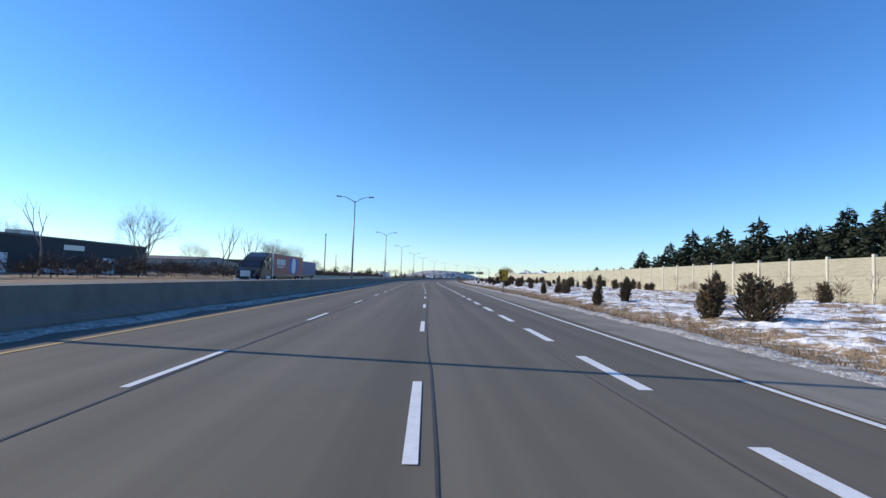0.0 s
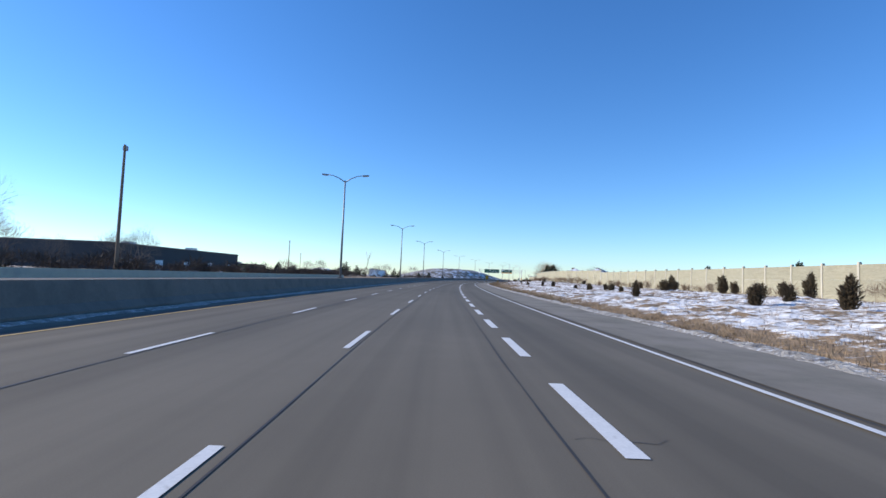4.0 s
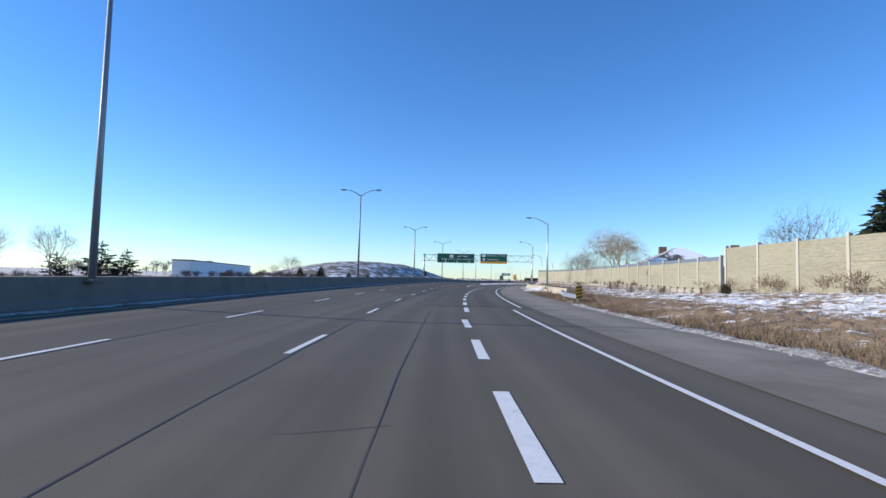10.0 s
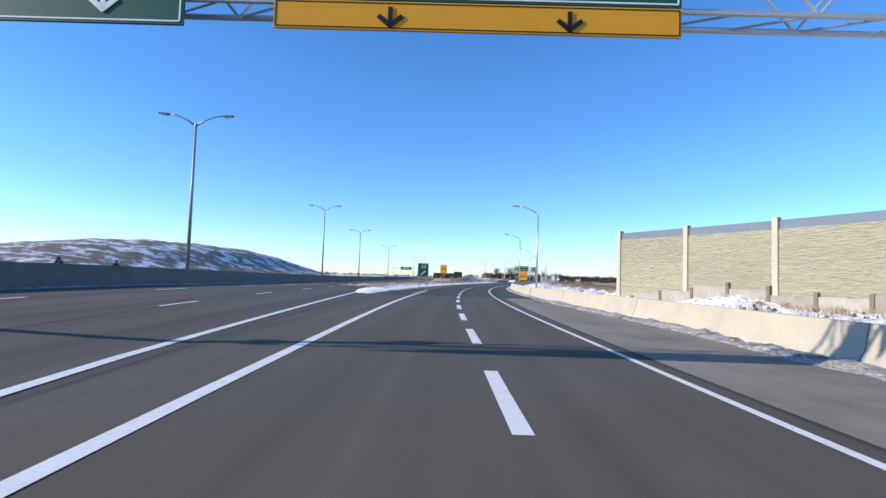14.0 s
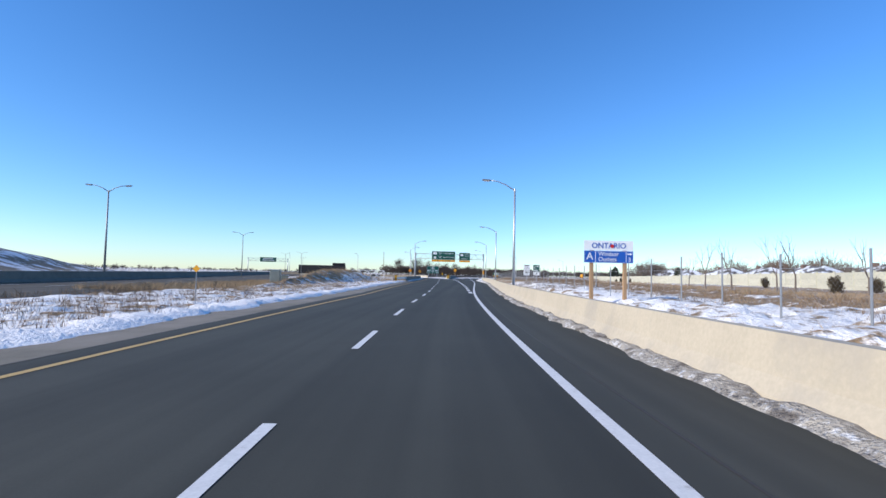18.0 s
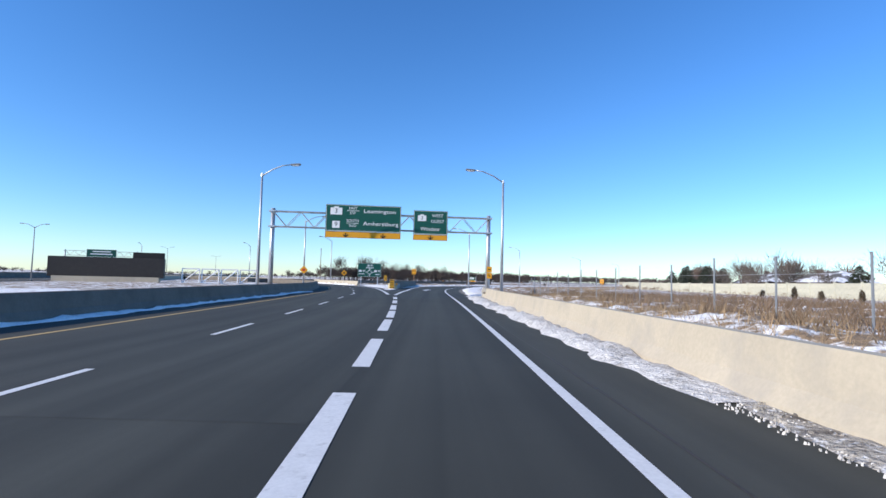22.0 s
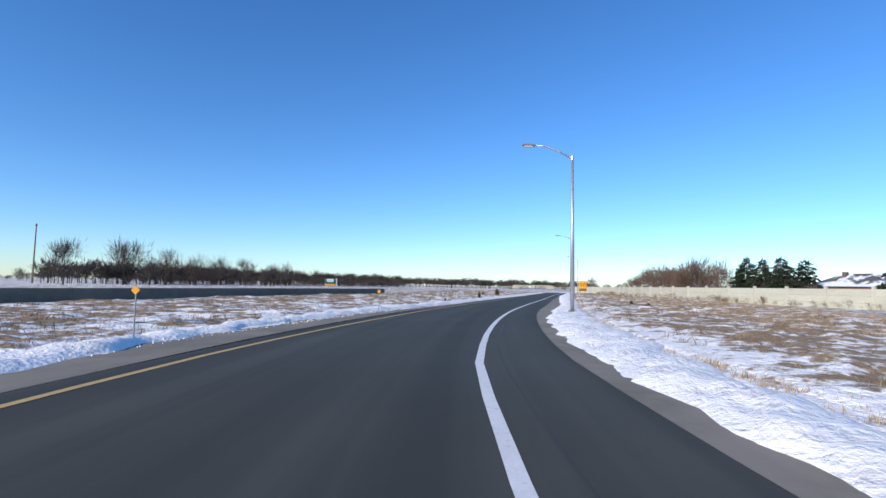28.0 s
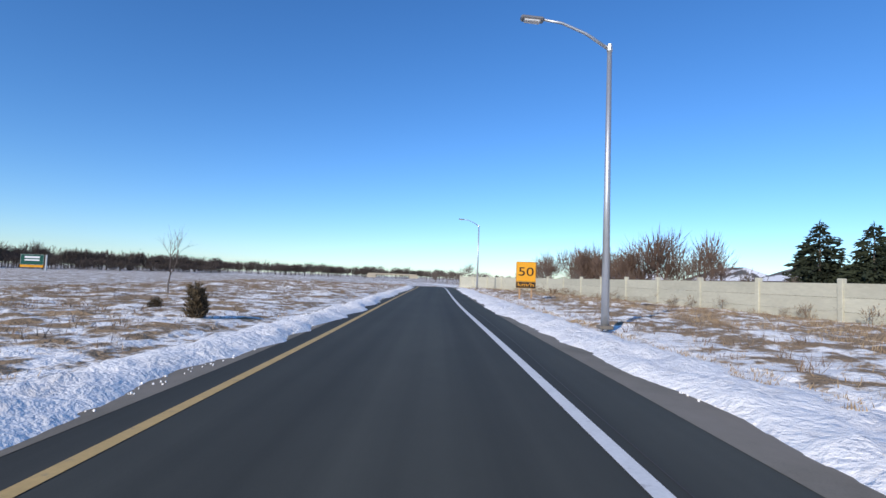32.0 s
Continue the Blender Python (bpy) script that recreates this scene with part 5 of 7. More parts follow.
far_trees("field_brush", belt(318, 678, 345, 700, 16, 4, 0.8, 1.15) + belt(366, 700, 392, 722, 12, 5, .85, 1.1) + belt(258, 588, 284, 632, 12, 5, 0.7, 1.1) + belt(226, 556, 246, 590, 10, 5, .7, 1.1), 10.2, 73, RUSSET, "reddish leafless bushes behind the low wall", 900, 0.5, 0.06, 0.05)
far_trees("field_brush", belt(262, 640, 330, 700, 34, 3, 0.28, 0.5) + belt(330, 705, 400, 760, 30, 4, .3, .6) + belt(150, 495, 215, 560, 22, 7, .5, .9) + [(402, 746, .95), (341, 700, .55)], 8.0, 79, BARK, "leafless bushes beyond the far wall", 500, 0.5, 0.06, 0.06)
far_trees("wall_trees", belt(222, 608, 238, 636, 9, 2.5, .8, 1.1) + belt(240, 575, 262, 600, 8, 4, .7, 1.0), 8.8, 85, BARK, "bare spreading trees behind the low wall", 900, 0.46, 0.055, 0.1)
far_trees("far_woods", belt(20, 740, 90, 800, 26, 6, .2, .45) + belt(-120, 440, -60, 560, 24, 10, .4, .9), 9.0, 81, BARK, "leafless scrub beyond the motorway", 320, 0.6, 0.1, 0.05)
thicket("wall_weeds", belt(33, 350, 44, 400, 14, 2.0, 0.5, 1.2) + belt(28, 120, 31, 240, 26, 2.5, 0.5, 1.1), 1.5, 83, DRYBRUSH, "dead brush and weeds along the noise wall", 60, 1.6)
far_trees("wall_weeds", belt(231, 644, 249, 665.5, 50, .5, .4, 1.1) + belt(249, 665.5, 300, 702, 110, .6, .4, 1.2) + belt(212, 610, 231, 644, 50, .8, .3, .9), 1.1, 91, DRYBRUSH, "brown dead weeds along the low wall", 120, 0.7, 0.14, 0.0)
thicket("wall_weeds", belt(246, 660, 300, 699, 46, 1.3, 0.5, 1.2) + belt(214, 607, 246, 658, 26, 1.6, .4, .9), 1.2, 89, DRYBRUSH, "dead weeds along the foot of the low wall", 46, 1.3)


# ---------------------------------------------------------------- grass, snow edges
def tufts(name, line, s0, s1, o0, o1, n, h, material, label, seed, power=1.0):
    """Loose dry blades standing on the ground between two offsets, in one mesh."""
    r = np.random.default_rng(seed)
    s = r.uniform(s0, s1, n)
    q = r.uniform(0, 1, n) ** power
    a, b = table(o0)(s), table(o1)(s)
    x, y = line.at(s, a + (b - a) * q)
    clump = wobble(x, y, 1.0, 2.2, seed)
    keep = clump > r.uniform(-0.9, 0.5, n)
    x, y = x[keep], y[keep]
    z = ground_height(x, y)
    m = len(x)
    k = 9
    bx, by = np.repeat(x, k) + r.normal(0, 0.10, m * k), np.repeat(y, k) + r.normal(0, 0.10, m * k)
    hh = h * r.uniform(0.4, 1.15, m * k)
    ang = r.uniform(0, 2 * np.pi, m * k)
    w = r.uniform(0.006, 0.015, m * k) * (1 + h)
    bz = np.repeat(z, k) - 0.03
    lean = r.uniform(0.1, 0.9, m * k) * hh
    la = r.uniform(0, 2 * np.pi, m * k)
    v = np.empty((m * k, 3, 3))
    v[:, 0] = np.stack([bx - np.cos(ang) * w, by - np.sin(ang) * w, bz], 1)
    v[:, 1] = np.stack([bx + np.cos(ang) * w, by + np.sin(ang) * w, bz], 1)
    v[:, 2] = np.stack([bx + np.cos(la) * lean, by + np.sin(la) * lean, bz + hh], 1)
    ob = mesh_ob(name, v.reshape(-1, 3).tolist(), np.arange(m * k * 3).reshape(-1, 3).tolist(), material)
    return tagged(ob, label, "grass", kind="stuff")


tufts("verge_grass", R, -15, 372, 8.2, 10.6, 13000, 0.25, VERGE, "thick brown grass band along the shoulder", 110, 1.5)
tufts("verge_grass", R, 240, 372, 8.6, 14, 8000, 0.34, VERGE, "brown grass on the slope below the wall", 111, 1.2)
tufts("verge_grass", R, -15, 372, 8.3, 10.4, 2600, 0.30, DRYGRASS, "band of dry tan grass along the shoulder", 101)
tufts("verge_grass", R, -15, 372, 9.5, 30, 9500, 0.26, DRYBRUSH, "scattered dead weeds in the snowy verge", 102)
tufts("verge_weeds", R, -15, 372, 9.5, 31, 7000, 0.42, DRYBRUSH, "brown dead weeds standing in the snowy verge", 114)
tufts("bank_weeds", R, 462, 560, [(462, -12), (500, -15), (560, -16)], [(462, -8.6), (500, -8.4), (560, -9.4)], 5200, 0.42, DRYBRUSH, "dark weeds poking out of the snowy bank", 115)
tufts("field_grass", R, 430, 640, [(430, 14), (470, 11), (640, 9)], [(430, 20), (470, 34), (640, 40)], 12000, 0.34, DRYGRASS, "tan grass standing in the field", 116)
tufts("field_grass", R, 372, 640, [(372, 10.6), (440, 9), (470, 6.5), (640, 5.2)], [(372, 20), (430, 14), (470, 22), (640, 30)], 9000, 0.28, DRYGRASS, "dry tan grass behind the barrier wall", 103, 1.3)
tufts("field_grass", R, 690, 860, 4.9, 26, 26000, 0.15, DRYGRASS, "low tan grass beside the snow bank", 108, 1.4)
tufts("field_grass", R, 694, 860, [(694, -24), (760, -22), (860, -34)], [(694, -9.2), (712, -8.4), (728, -7.0), (740, -5.5), (860, -4.6)], 22000, 0.15, DRYGRASS, "low tan grass in the snow field", 109, 1.0)
tufts("field_weeds", R, 650, 850, [(650, 6.5), (850, 5.2)], [(650, 24), (850, 18)], 4500, 0.42, DRYBRUSH, "thin grey-brown weeds standing in the snow", 118)
tufts("field_weeds", R, 700, 850, [(700, -24), (850, -22)], [(700, -9.6), (728, -7.6), (850, -5.2)], 4000, 0.42, DRYBRUSH, "thin grey-brown weeds standing in the snow", 119)
tufts("wall_grass", R, 690, 850, [(690, 14), (740, 11), (850, 9)], [(690, 26), (740, 20), (850, 17)], 9000, 0.36, DRYGRASS, "tall tan grass before the low wall", 117)
tufts("field_grass", R, 640, 860, 6.2, 26, 11000, 0.27, DRYGRASS, "pale dead grass standing in the snow field", 104)
tufts("field_grass", R, 694, 860, [(694, -24), (760, -22), (860, -32)], [(694, -9.6), (712, -8.8), (728, -7.4), (740, -6), (860, -5)], 8000, 0.24, DRYBRUSH, "dead weeds in the snow field beside the ramp", 105)
tufts("bank_weeds", R, 466, 545, [(466, -20), (545, -22)], [(466, -9.6), (545, -10.4)], 1300, 0.55, DRYBRUSH, "tall dark weeds on the snowy bank", 123)
tufts("bank_grass", R, 496, 605, -22, [(496, -12.4), (520, -9.6), (560, -9.4), (605, -12.5)], 4200, 0.26, DRYBRUSH, "brown grass on the snowy bank between the roads", 106)
tufts("bank_grass", R, 540, 612, -26, [(540, -11.8), (580, -12.2), (612, -13.4)], 9000, 0.5, DRYGRASS, "tall dry grass on top of the bank", 107)
tufts("weed_strip", R, 578, 646, [(578, 6.4), (646, 6.4)], [(578, 10.0), (646, 11.5)], 1500, 0.55, DRYGRASS, "tall dead tan weeds behind the barrier wall", 112, 1.0)
tufts("tall_weeds", R, 592, 652, [(592, 8), (652, 9)], [(592, 22), (652, 26)], 4200, 0.75, DRYBRUSH, "dense grey-brown dead weeds in the snow field", 121)
tufts("tall_weeds", R, 500, 600, [(500, 11), (600, 8.5)], [(500, 26), (600, 22)], 3600, 0.5, DRYBRUSH, "brown dead weeds behind the barrier", 122)
tufts("weed_strip", R, 545, 648, [(545, 5.6), (648, 5.6)], [(545, 8.8), (648, 10.5)], 2600, 0.4, VERGE, "brown matted weeds along the chain-link fence", 113, 1.0)


def bank(name, line, s0, s1, left, right, h, material, label, seed, cols=6, step=0.45):
    """A low heap along a line, uneven in height and edge."""
    nn = max(2, int((s1 - s0) / step) + 1)
    ends = np.clip(np.minimum(np.arange(nn), nn - 1 - np.arange(nn)) * step / 4.0, 0.05, 1)

    def shape(x, y, f):
        hump = ends * math.sin(math.pi * min(1, max(0, f))) ** 0.7
        return hump * (h * (0.8 + wobble(x, y, 0.45, 0.8, seed)) + wobble(x, y, h * 0.6, 0.31, seed + 1) + wobble(x, y, min(0.05, h * 0.35), 0.13, seed + 2)) - 0.03 * (f in (0, 1))
    n = max(2, int((s1 - s0) / 1.1))
    r = np.random.default_rng(seed)
    ss = np.linspace(s0, s1, n)
    l2 = [(a, float(table(left)(a)) + r.uniform(-0.2, 0.2)) for a in ss]
    r2 = [(a, float(table(right)(a)) + r.uniform(-0.3, 0.3)) for a in ss]
    ob = ribbon(name, line, s0, s1, l2, r2, 0.02, material, step=step, cols=cols, rough=shape)
    ob.data.shade_smooth()
    return tagged(ob, label, "snow", kind="stuff")


bank("gritty_snow", R, -10, 350, [(0, 7.0), (100, 7.8), (290, 7.5), (335, 7.8), (350, 9.4)], [(0, 7.9), (100, 8.7), (290, 8.5), (335, 8.7), (350, 10.3)], 0.09, DIRTY_SNOW, "thin gritty snow along the shoulder edge", 1, 3, 0.8)
bank("gritty_snow", R, 349, 452, [(349, 9.2), (356, 9.4), (374, 9.0), (400, 7.5), (432, 7.1), (452, 5.6)], [(349, 10.4), (356, 10.6), (374, 10.2), (400, 8.6), (432, 8.3), (452, 6.6)], 0.11, DIRTY_SNOW, "dirty snow piled against the barrier wall", 2, 4)
bank("gritty_snow", R, 452, 606, [(452, 5.8), (470, 4.75), (496, 3.82), (545, 3.48), (592, 3.85), (606, 3.75)], [(452, 6.6), (470, 5.3), (496, 4.42), (545, 4.02), (592, 4.42), (606, 4.3)], 0.10, DIRTY_SNOW, "grey gritty snow rubble at the foot of the barrier", 3, 5, 0.35)
GRIT_SNOW = mat("ploughed_gritty_snow", (0.74, 0.71, 0.66), 0.85, var=0.2, scale=2.5, fine=14, bump=0.7, bump_dist=0.05, second=(0.40, 0.37, 0.33), mask_scale=3.0, mask_pos=0.6, mask_soft=0.08, lumps=(6.0, 0.14))
bank("snow_bank", R, 606, 646, [(606, 3.3), (632, 2.8), (646, 3.0)], [(606, 4.35), (632, 4.1), (646, 4.6)], 0.17, GRIT_SNOW, "ploughed gritty snow against the barrier wall", 4, 5, 0.35)
bank("snow_bank", R, 644, 840, [(644, 3.5), (667, 3.9), (690, 3.3), (710, 2.85), (724, 3.1), (741, 4.4), (747, 4.4), (775, 3.3), (789, 2.9), (840, 2.9)], [(644, 5.6), (667, 6.2), (690, 5.5), (706, 4.9), (713, 5.3), (740, 5.8), (753, 6.0), (776, 5.2), (840, 4.9)], 0.17, SNOW, "bright ploughed snow bank beside the ramp", 5, 8, 0.3)
bank("snow_bank", R, 694, 840, [(694, -9.2), (710, -8.5), (728, -7.2), (738, -5.6), (743, -5.5), (772, -5.0), (783, -4.4), (840, -4.4)], [(694, -7.6), (706, -7.0), (710, -7.2), (728, -5.8), (739, -4.2), (745, -4.0), (772, -3.5), (781, -3.05), (840, -3.05)], 0.16, SNOW, "ploughed snow ridge along the ramp edge", 6, 7, 0.3)
bank("snow_bank", R, 452, 604, [(452, -8.4), (474, -13.2), (500, -12.6), (516, -9.6), (545, -9.3), (590, -11.8), (604, -12.2)], [(452, -7.3), (500, -7.4), (545, -8.1), (590, -10.5), (604, -11.3)], 0.16, SNOW, "snow along the foot of the grassy bank", 7, 6, 0.3)
bank("snow_bank", R, 604, 650, [(604, -11.25), (630, -11.8), (650, -12.2)], [(604, -10.7), (630, -11.2), (650, -11.6)], 0.1, SNOW, "thin snow under the shaded barrier", 8, 3)
bank("snow_bank", R, 663.6, 671.5, [(663.6, -5.95), (666.5, -6.9), (671.5, -6.6)], [(663.6, -5.7), (666.0, -5.0), (671.5, -5.3)], 0.08, SNOW, "thin snow heap round the crash cushion", 9, 5, 0.3)
bank("snow_bank", R, 675, 702, [(675, -8.6), (702, -24)], [(675, -6.8), (683, -7.6), (692, -9.5), (702, -12.2)], 0.10, SNOW, "snow between the barrier and the branch", 13, 8, 0.5)
bank("gritty_snow", H, -20, 470, 0.95, [(-20, 2.3), (100, 2.0), (190, 1.85), (255, 1.6), (470, 1.5)], 0.035, DIRTY_SNOW, "pale salt and slush at the median wall", 10, 2, 1.2)
bank("snow_bank", B, 92, 200, 1.0, 1.7, 0.3, SNOW, "snow along the outer barrier of the bend", 12, 3, 0.8)


def clods(name, line, s0, s1, left, right, n, size, material, label, seed):
    """Loose broken lumps of frozen snow and grit lying along an edge, in one mesh."""
    r = np.random.default_rng(seed)
    v, f = [], []
    fl, fr = table(left), table(right)
    ss, qq = r.uniform(s0, s1, n), r.random(n)
    xs, ys = line.at(ss, fl(ss) * (1 - qq) + fr(ss) * qq)
    zs = ground_height(xs, ys) if size > 0.1 else np.full(n, 0.02)
    for m_ in range(n):
        x, y = xs[m_], ys[m_]
        k = size * r.uniform(0.35, 1.0) ** 1.5
        zb = float(zs[m_]) - 0.02
        i = len(v)
        a0 = r.uniform(0, 6.3)
        for j in range(5):
            a_ = a0 + j * 1.257 + r.uniform(-0.3, 0.3)
            v.append((float(x) + k * r.uniform(0.6, 1.2) * math.cos(a_), float(y) + k * r.uniform(0.6, 1.2) * math.sin(a_), zb))
        for j in range(3):
            a_ = a0 + j * 2.1
            v.append((float(x) + k * 0.5 * math.cos(a_), float(y) + k * 0.5 * math.sin(a_), zb + (0.04 if size > 0.1 else 0.022) + k * r.uniform(0.3, 0.8)))
        f += [(i, i + 1, i + 5), (i + 1, i + 2, i + 6, i + 5), (i + 2, i + 3, i + 6), (i + 3, i + 4, i + 7, i + 6), (i + 4, i, i + 5, i + 7), (i + 5, i + 6, i + 7)]
    return tagged(mesh_ob(name, v, f, material), label, "snow", kind="stuff")


clods("snow_rubble", R, 374, 606, [(374, 9.3), (400, 7.8), (432, 7.4), (470, 4.85), (496, 3.92), (545, 3.56), (606, 3.8)], [(374, 10.0), (400, 8.4), (432, 8.1), (470, 5.5), (496, 4.3), (545, 3.9), (606, 4.2)], 8000, 0.055, DIRTY_SNOW, "grey lumps of frozen slush along the barrier", 21)
clods("snow_rubble", R, 600, 648, [(600, 3.6), (632, 3.25), (648, 3.6)], [(600, 4.2), (632, 4.0), (648, 4.6)], 3400, 0.028, GRIT_SNOW, "white lumps of ploughed snow by the barrier", 22)
clods("snow_rubble", R, 646, 830, [(646, 3.6), (667, 4.0), (690, 3.45), (710, 3.0), (741, 4.45), (775, 3.45), (830, 3.1)], [(646, 4.8), (667, 5.2), (690, 4.6), (710, 4.4), (741, 5.4), (775, 4.6), (830, 4.4)], 6500, 0.03, SNOW, "white lumps of ploughed snow beside the ramp", 23)
clods("snow_rubble", R, 696, 830, [(696, -8.6), (710, -8.2), (739, -5.2), (774, -4.7), (830, -4.2)], [(696, -7.2), (710, -6.9), (739, -4.0), (774, -3.3), (830, -2.95)], 5000, 0.036, SNOW, "white lumps of ploughed snow beside the ramp", 24)
clods("snow_rubble", R, 462, 604, [(462, -9.2), (500, -9.6), (545, -10.0), (604, -12.6)], [(462, -7.5), (500, -7.4), (545, -8.2), (604, -11.2)], 5000, 0.036, SNOW, "lumps of snow along the foot of the bank", 25)
clods("frozen_clod", R, 400, 640, [(400, 10.5), (440, 9.6), (480, 6.0), (545, 5.2), (640, 5.6)], [(400, 15), (440, 14), (480, 16), (545, 15), (640, 14)], 2600, 0.12, mat("dark_frozen_soil", (0.11, 0.085, 0.06), 0.95, var=0.3), "dark frozen soil clods in the snow field", 26)
clods("snow_rubble", R, -10, 345, [(0, 7.0), (100, 7.8), (290, 7.5), (335, 7.8), (345, 8.6)], [(0, 7.8), (100, 8.6), (290, 8.4), (335, 8.6), (345, 9.5)], 2600, 0.05, DIRTY_SNOW, "grey lumps of gritty snow along the shoulder", 27)


# ---------------------------------------------------------------- roadside signs
def post(parent, x, z0, z1, material, w=0.1, y=0.06, round_=False):
    bm = bmesh.new()
    if round_:
        tube(bm, [(x, y, z0), (x, y, z1)], w / 2, 8)
    else:
        box(bm, w, w, z1 - z0, (x, y, (z0 + z1) / 2), bevel=0.008)
    return part("post", bm, material, parent)


def bars(parent, rows, material, y):
    """Plain bars in place of lettering: (x, z, width, height)."""
    for x, z, w, h in rows:
        bm = bmesh.new()
        box(bm, w, 0.008, h, (x, y, z))
        part("lettering", bm, material, parent)


def bent_arrow(parent, pts, w, material, y, head=0.2):
    """A flat arrow through pts (x, z)."""
    bm = bmesh.new()
    for (x0, z0), (x1, z1) in zip(pts, pts[1:]):
        ln = math.hypot(x1 - x0, z1 - z0)
        box(bm, ln + w * 0.6, 0.008, w, ((x0 + x1) / 2, y, (z0 + z1) / 2), Matrix.Rotation(-math.atan2(z1 - z0, x1 - x0), 4, "Y"))
    (x0, z0), (x1, z1) = pts[-2:]
    d = Vector((x1 - x0, 0, z1 - z0)).normalized()
    n = Vector((-d.z, 0, d.x))
    tip = Vector((x1, y - 0.004, z1)) + d * head
    a_, b_ = Vector((x1, y - 0.004, z1)) + n * head * 0.7, Vector((x1, y - 0.004, z1)) - n * head * 0.7
    bm.faces.new([bm.verts.new(p) for p in (tip, a_, b_)])
    return part("arrow", bm, material, parent)


def ground_sign(name, m, label, category, group=""):
    return thing(name, m, label, category, group)


for s_, o_, two in ((55.8, 7.6, False), (282.3, 7.2, True)):
    g = ground_sign("lane_sign", R.place(s_, o_, 0.0), "yellow lane sign with black arrows on a timber post", "road sign", "yellow lane signs")
    z0 = 1.42
    bd = panel_board(g, "sign_face", -0.5, 0.5, z0, z0 + 1.18, 0, YELLOW_D, edge=BLACK, thick=0.02, frame_w=0.03)
    post(g, 0.0, -0.1, z0 + 1.0, WOOD_D, 0.12)
    bent_arrow(bd, [(-0.3, z0 + 0.15), (-0.3, z0 + 0.82)], 0.1, BLACK, -0.018, 0.2)
    bent_arrow(bd, [(-0.2, z0 + 0.15), (-0.2, z0 + 0.35), (0.0, z0 + 0.58)], 0.09, BLACK, -0.018, 0.18)
    if two:
        bent_arrow(bd, [(0.18, z0 + 0.15), (0.18, z0 + 0.4), (0.3, z0 + 0.55)], 0.09, BLACK, -0.018, 0.16)

g = ground_sign("distance_marker", R.place(251.0, 6.9, 0.0), "narrow green distance marker on a steel post", "road sign")
bd = panel_board(g, "sign_face", -0.13, 0.13, 1.15, 1.95, 0, GREEN, thick=0.015, frame_w=0.02)
bars(bd, [(0, 1.82, 0.16, 0.06), (0, 1.6, 0.04, 0.2), (0, 1.35, 0.04, 0.2)], WHITE, -0.012)
bd = panel_board(g, "upper_plate", -0.13, 0.13, 1.98, 2.3, 0, GREEN, thick=0.015, frame_w=0.02)
bars(bd, [(0, 2.2, 0.14, 0.05), (0, 2.09, 0.14, 0.05)], WHITE, -0.012)
post(g, 0.0, -0.1, 2.3, STEEL, 0.07, 0.05)


def speed_sign(x, y, turn, w, z0, number, tab_h, hgt, posts, label, base):
    g = ground_sign("speed_sign", pose(x, y, base, 0, 0, turn), label, "road sign", "speed signs")
    bd = panel_board(g, "sign_face", -w / 2, w / 2, z0 + tab_h, z0 + tab_h + hgt, 0, YELLOW, edge=BLACK, thick=0.02, frame_w=0.025)
    text("number", number, hgt * 0.62, pose(0, -0.02, z0 + tab_h + hgt * 0.48), BLACK, bd, width=w * 0.76)
    tb = panel_board(g, "tab", -w / 2, w / 2, z0, z0 + tab_h - 0.01, 0, BLACK, edge=YELLOW, thick=0.02, frame_w=0.025)
    text("lettering", "km/h", tab_h * 0.8, pose(0, -0.02, z0 + tab_h * 0.52), YELLOW, tb, width=w * 0.8)
    for px in posts:
        post(g, px, -0.2, z0 + tab_h + hgt * 0.8, WOOD, 0.13)
    return g


speed_sign(56.7, 491.1, -30, 1.15, 1.7, "60", 0.38, 1.4, (0.0,), "orange 60 speed sign on a timber post in snow", 0.1)
speed_sign(68.6, 484.6, -30, 1.25, 0.7, "60", 0.42, 1.3, (0.0,), "orange 60 speed sign behind the barrier wall", 0.3)
speed_sign(272.3, 693.5, -66, 1.5, 0.95, "50", 0.5, 1.5, (-0.45, 0.45), "yellow 50 speed sign on two timber posts", 0.0)
speed_sign(177.0, 670.6, -38, 1.0, 2.35, "60", 0.3, 1.05, (0.0,), "orange 60 speed sign on a tall post", 0.0)

g = ground_sign("tourist_sign", pose(84.8, 511.4, 0.68, 0, 0, -31) @ Matrix.Scale(0.71, 4), "blue and white tourist sign on two timber posts", "road sign")
bd = panel_board(g, "upper_plate", -1.45, 1.45, 2.75, 3.33, 0, WHITE, edge=None, thick=0.03)
text("lettering", "ONTARIO", 0.46, pose(0, -0.03, 3.02), BLUE, bd, width=2.0)
bm = bmesh.new()
bmesh.ops.create_circle(bm, cap_ends=True, radius=0.12, segments=7, matrix=Matrix.Translation((0.2, -0.036, 3.0)) @ Matrix.Rotation(radians(90), 4, "X"))
part("leaf_emblem", bm, RED, bd)
bd = panel_board(g, "sign_face", -1.45, 1.45, 2.02, 2.73, 0, BLUE, edge=WHITE, thick=0.03, frame_w=0.02)
text("lettering", "A", 0.62, pose(-1.12, -0.03, 2.38), WHITE, bd)
text("lettering", "Windsor", 0.36, pose(-0.02, -0.03, 2.54), WHITE, bd, width=1.2)
text("lettering", "Outlets", 0.36, pose(-0.08, -0.03, 2.22), WHITE, bd, width=1.06)
bm = bmesh.new()
for x in (-0.78, 1.02):
    box(bm, 0.025, 0.008, 0.68, (x, -0.02, 2.375))
part("divider", bm, WHITE, bd)
bent_arrow(bd, [(1.1, 2.56), (1.26, 2.56)], 0.07, WHITE, -0.024, 0.12)
text("number", "3", 0.36, pose(1.22, -0.03, 2.22), WHITE, bd)
